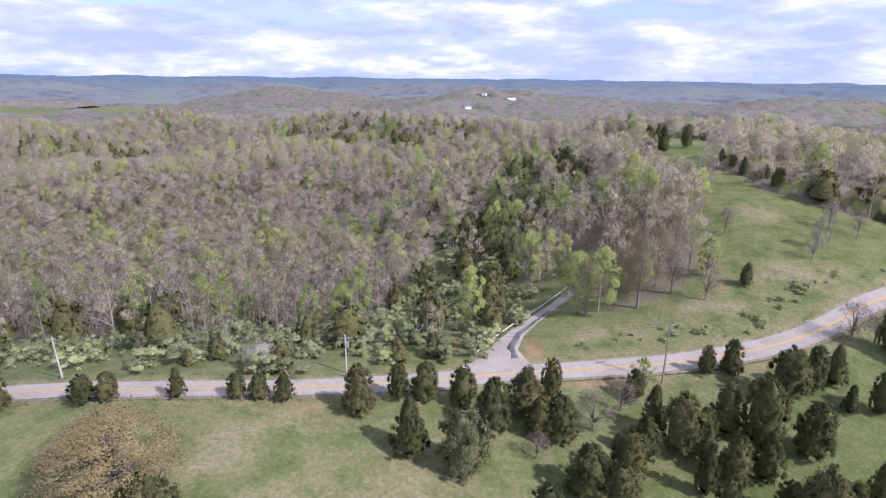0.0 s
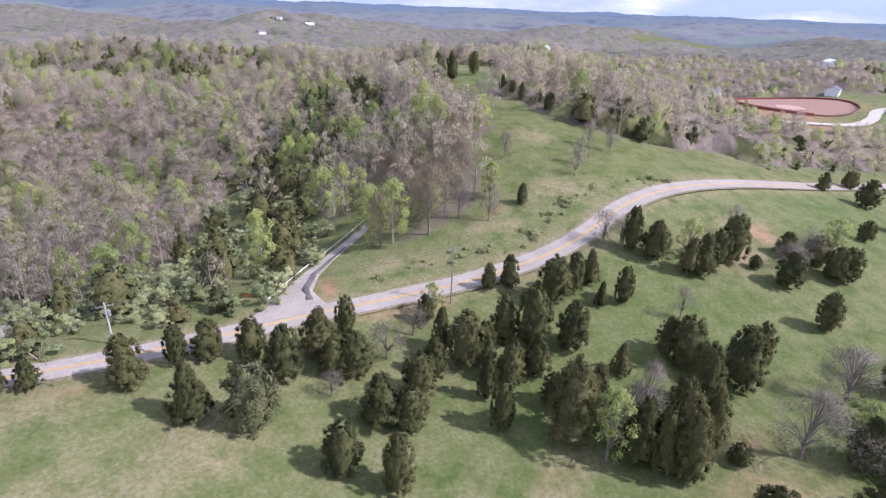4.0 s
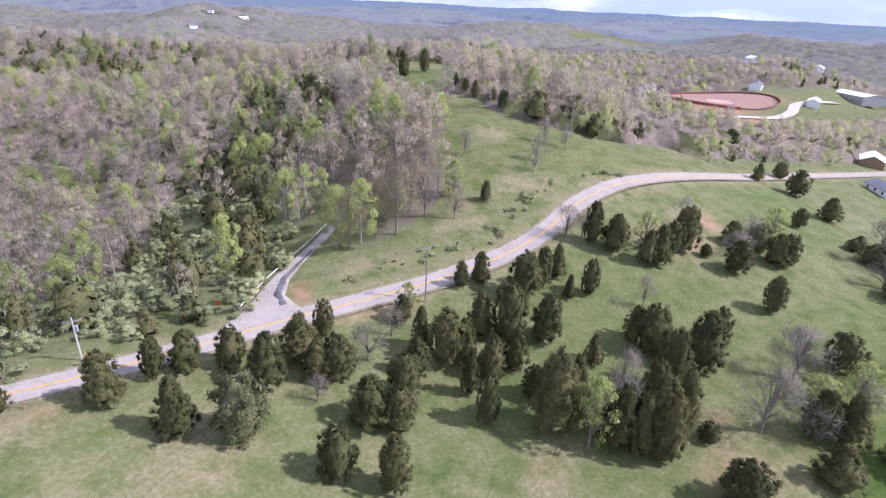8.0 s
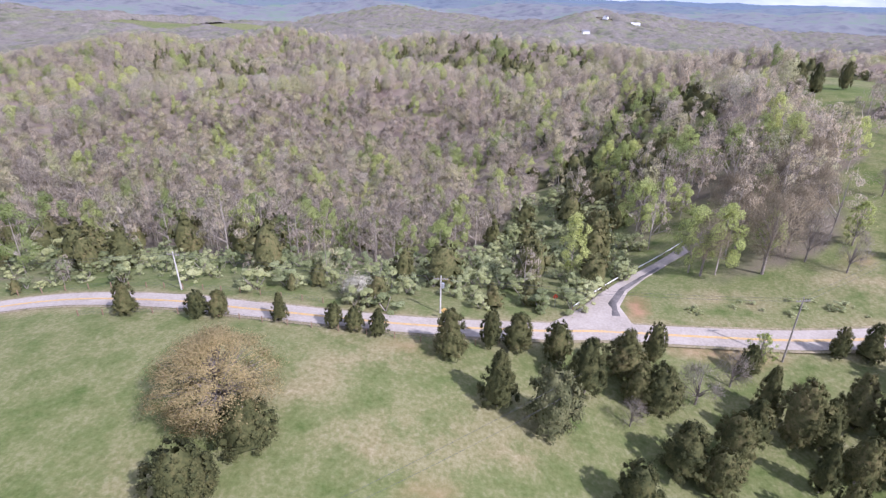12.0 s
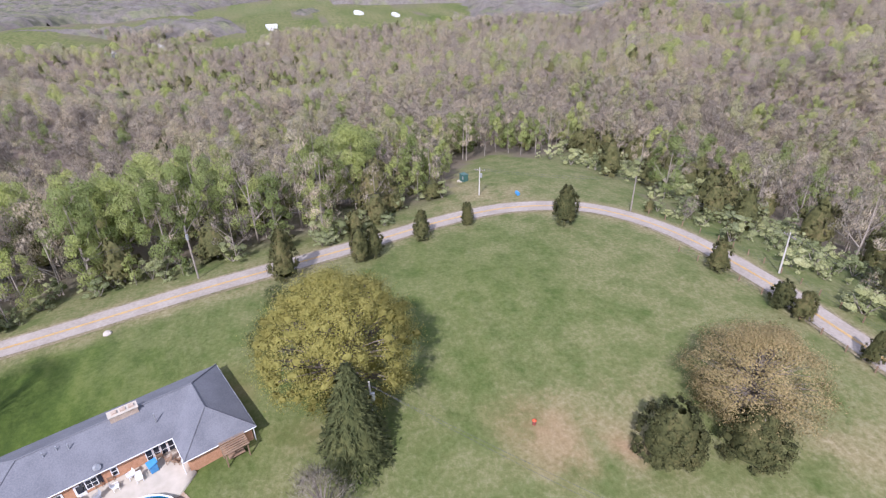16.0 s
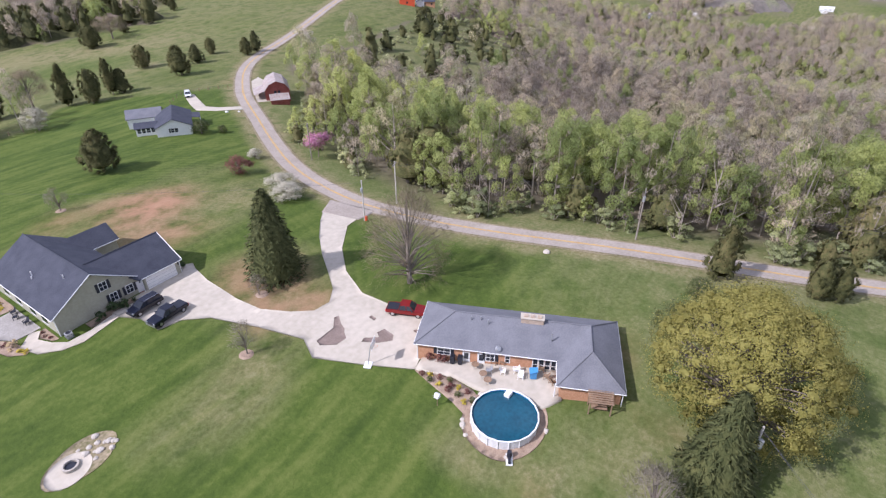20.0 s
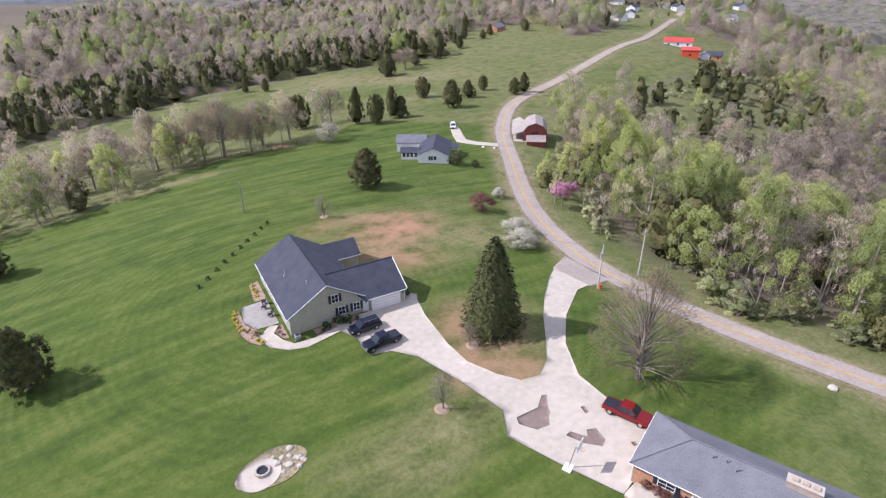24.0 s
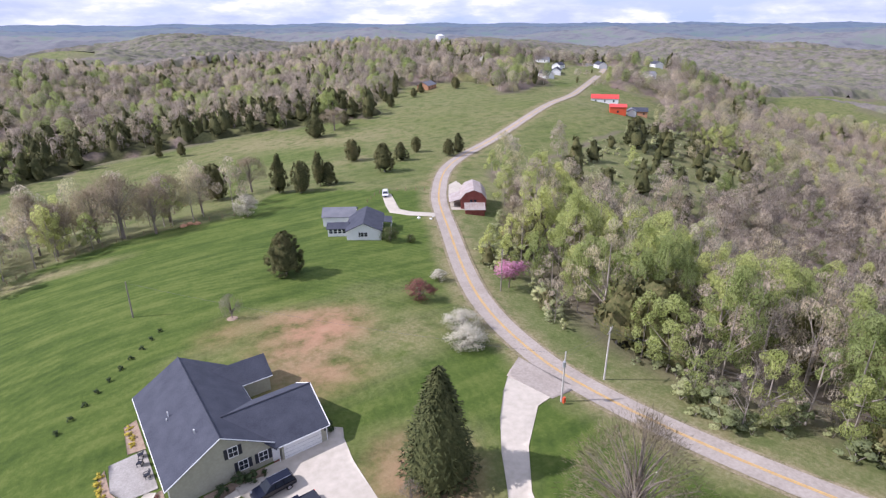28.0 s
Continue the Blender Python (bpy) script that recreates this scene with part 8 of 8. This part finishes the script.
far_house(-340, -268, 130, 18, 9, 3.2, 5.4, M_WHITE, M_RED_ROOF, "long white building with a bright red roof", name="red_roof_building")
far_house(-303, -229, 130, 9.5, 9, 4.2, 5.4, M_ORANGE, M_RED_ROOF, "orange-red garage with white trim", windows=1, name="orange_garage")
far_house(-313, -226, 40, 7, 5, 2.8, 4.4, M_WHITE, M_SHINGLE, "small white house with a grey roof", windows=1)
far_house(-330, -232, 130, 9, 7, 3, 5, M_BRICK, M_SHINGLE_DARK, "small brown house with a dark roof", windows=2)
far_house(-265, -376, 30, 15, 9, 3, 5.5, M_BRICK, M_SHINGLE, "brick house on the far hillside")
for x, y, t, w in ((-406, -375, 40, 18), (-470, -378, 60, 14), (-430, -395, 20, 12), (-500, -420, 80, 15), (-455, -440, 120, 13), (-540, -400, 20, 14), (-520, -350, 60, 12), (-480, -330, 100, 11), (-395, -460, 30, 14), (-381, -364, 70, 16), (-390, -420, 10, 12)):
    far_house(x, y, t, w, 8, 3.2, 5.5, M_WHITE, M_SHINGLE if w % 2 else M_SHINGLE_DARK, "pale house in the distant settlement", 0, 2)
tower = thing("water_tower", pose(-430, -585, float(height(-430, -585))), "white water tower above the distant trees", "water tower")
TB = 50 + (math.hypot(-430 + 16.7, -585 + 17.6) * -0.033) - float(height(-430, -585))
part("tank", rod((0, 0, TB - 7), (0, 0, TB + 4), 5.2, None, 24), M_WHITE, tower)
part("dome", rod((0, 0, TB + 4), (0, 0, TB + 5.6), 5.2, 1.5, 24), M_WHITE, tower)
for k in range(6):
    part("leg", rod((4.5 * math.cos(k * 1.047), 4.5 * math.sin(k * 1.047), -1), (4.5 * math.cos(k * 1.047), 4.5 * math.sin(k * 1.047), TB - 7), 0.35, None, 6), M_WHITE, tower)
for x, y, t, w in ((-820, -157, 20, 22), (-766, -204, 60, 18), (-970, -20, 100, 24), (-1065, 130, 20, 34), (-1013, 187, 10, 30), (-830, -33, 30, 18), (-845, -25, 80, 12), (-960, -22, 10, 26), (-1050, 1640, 20, 26), (-1000, 1600, 70, 22), (-900, 1640, 10, 26), (-860, 1610, 40, 20)):
    far_house(x, y, t, w * 0.7, 8, 3.5, 5.5, M_WHITE, M_WHITE, "white farm building in the distant valley", 0, 2, "farm_building")
for x, y, t, w in ((52, 1287, 20, 15), (98, 1418, 70, 13), (680, 1229, 40, 16), (318, 530, 20, 14), (-491, 770, 30, 20), (-472, 826, 80, 16), (488, 356, 30, 14), (362, 394, 60, 14), (400, 400, 10, 12), (560, 420, 60, 16), (610, 380, 30, 16), (441, 787, 40, 18), (166, 1425, 10, 20), (335, 1736, 70, 22)):
    far_house(x, y, t, w, 10, 4, 6.5, M_WHITE, M_WHITE if w > 15 else M_SHINGLE, "pale house in the distant woods", 1.5, 2)
far_house(590, 325, 75, 44, 26, 6, 8, M_STEEL, M_WHITE, "large low warehouse with a white metal roof", 0, 6, "warehouse")
far_house(482, 296, 30, 20, 9, 4, 6, M_WHITE, M_WHITE, "white shed beside the ball field", 0, 2, "shed")
far_house(306, 152, 30, 15, 10, 3.6, 6, M_WOOD, M_WHITE, "brown open-sided shed with a pale metal roof", 0, 2, "shed")
far_house(254, 118, 60, 14, 8, 2.8, 4.6, M_WHITE, M_SHINGLE, "white house with a grey roof below the road", 0, 3)

# the ball field
field = sheet("ball_field", [(411 + 52 * math.cos(a), 325 + 30 * math.sin(a)) for a in np.linspace(0, 2 * math.pi, 30, endpoint=False)], 1.2, plain("red_infield_clay", (0.3, 0.185, 0.135), 0.95), "pale red dirt ball field ringed by a low fence", "ball field", 6)
sheet("infield", [(398 + 14 * math.cos(a), 318 + 9 * math.sin(a)) for a in np.linspace(0, 2 * math.pi, 20, endpoint=False)], 1.4, plain("pale_infield_clay", (0.45, 0.29, 0.23), 0.95), "", "", 4, parent=field)
bf = thing("ball_field_fence", pose(0, 0, 0), "low red-brown fence round the red ball field", "fence")
for k in range(24):
    a, b = 2 * math.pi * k / 24 - 0.6, 2 * math.pi * (k + 1) / 24 - 0.6
    if k < 19:
        p, q = ((411 + 54 * math.cos(t), 325 + 32 * math.sin(t)) for t in (a, b))
        zp, zq = float(height(*p)), float(height(*q))
        part("fence_panel", slab([(p[0], p[1], zp + 2.4), (q[0], q[1], zq + 2.4), (q[0] + 0.2, q[1] + 0.2, zq + 2.4), (p[0] + 0.2, p[1] + 0.2, zp + 2.4)], 2.2), M_BARN_RED, bf)
ribbon("far_road", spline([(520, 300), (470, 300), (440, 285), (400, 270), (350, 262), (300, 250)]), 4, 0.6, M_CONCRETE, "pale gravel road in the valley", "road")
ribbon("far_road", spline([(-35, 590), (-24, 560), (-18, 535), (-8, 515)]), 4, 0.6, M_CONCRETE, "pale stretch of road in the far woods", "road")

for x, y, h, w in ((-112, -124, 4, 5), (-117, -128, 3.5, 5), (-121, -131, 4.5, 5), (-125, -134, 3.5, 4.5), (-108, -119, 4, 5), (-104, -113, 4.5, 5)):
    plant("scrub_bush", "wild", x, y, h, w, "pale green wild bush below the barn", "bushes below the barn", category="bush")
for x, y, h, w in ((-119, -124, 10, 8), (-113, -117, 9, 7), (-136, -140, 9, 7)):
    plant("roadside_tree", "maple", x, y, h, w, "bare grey tree beside the barn", "bare trees by the barn")
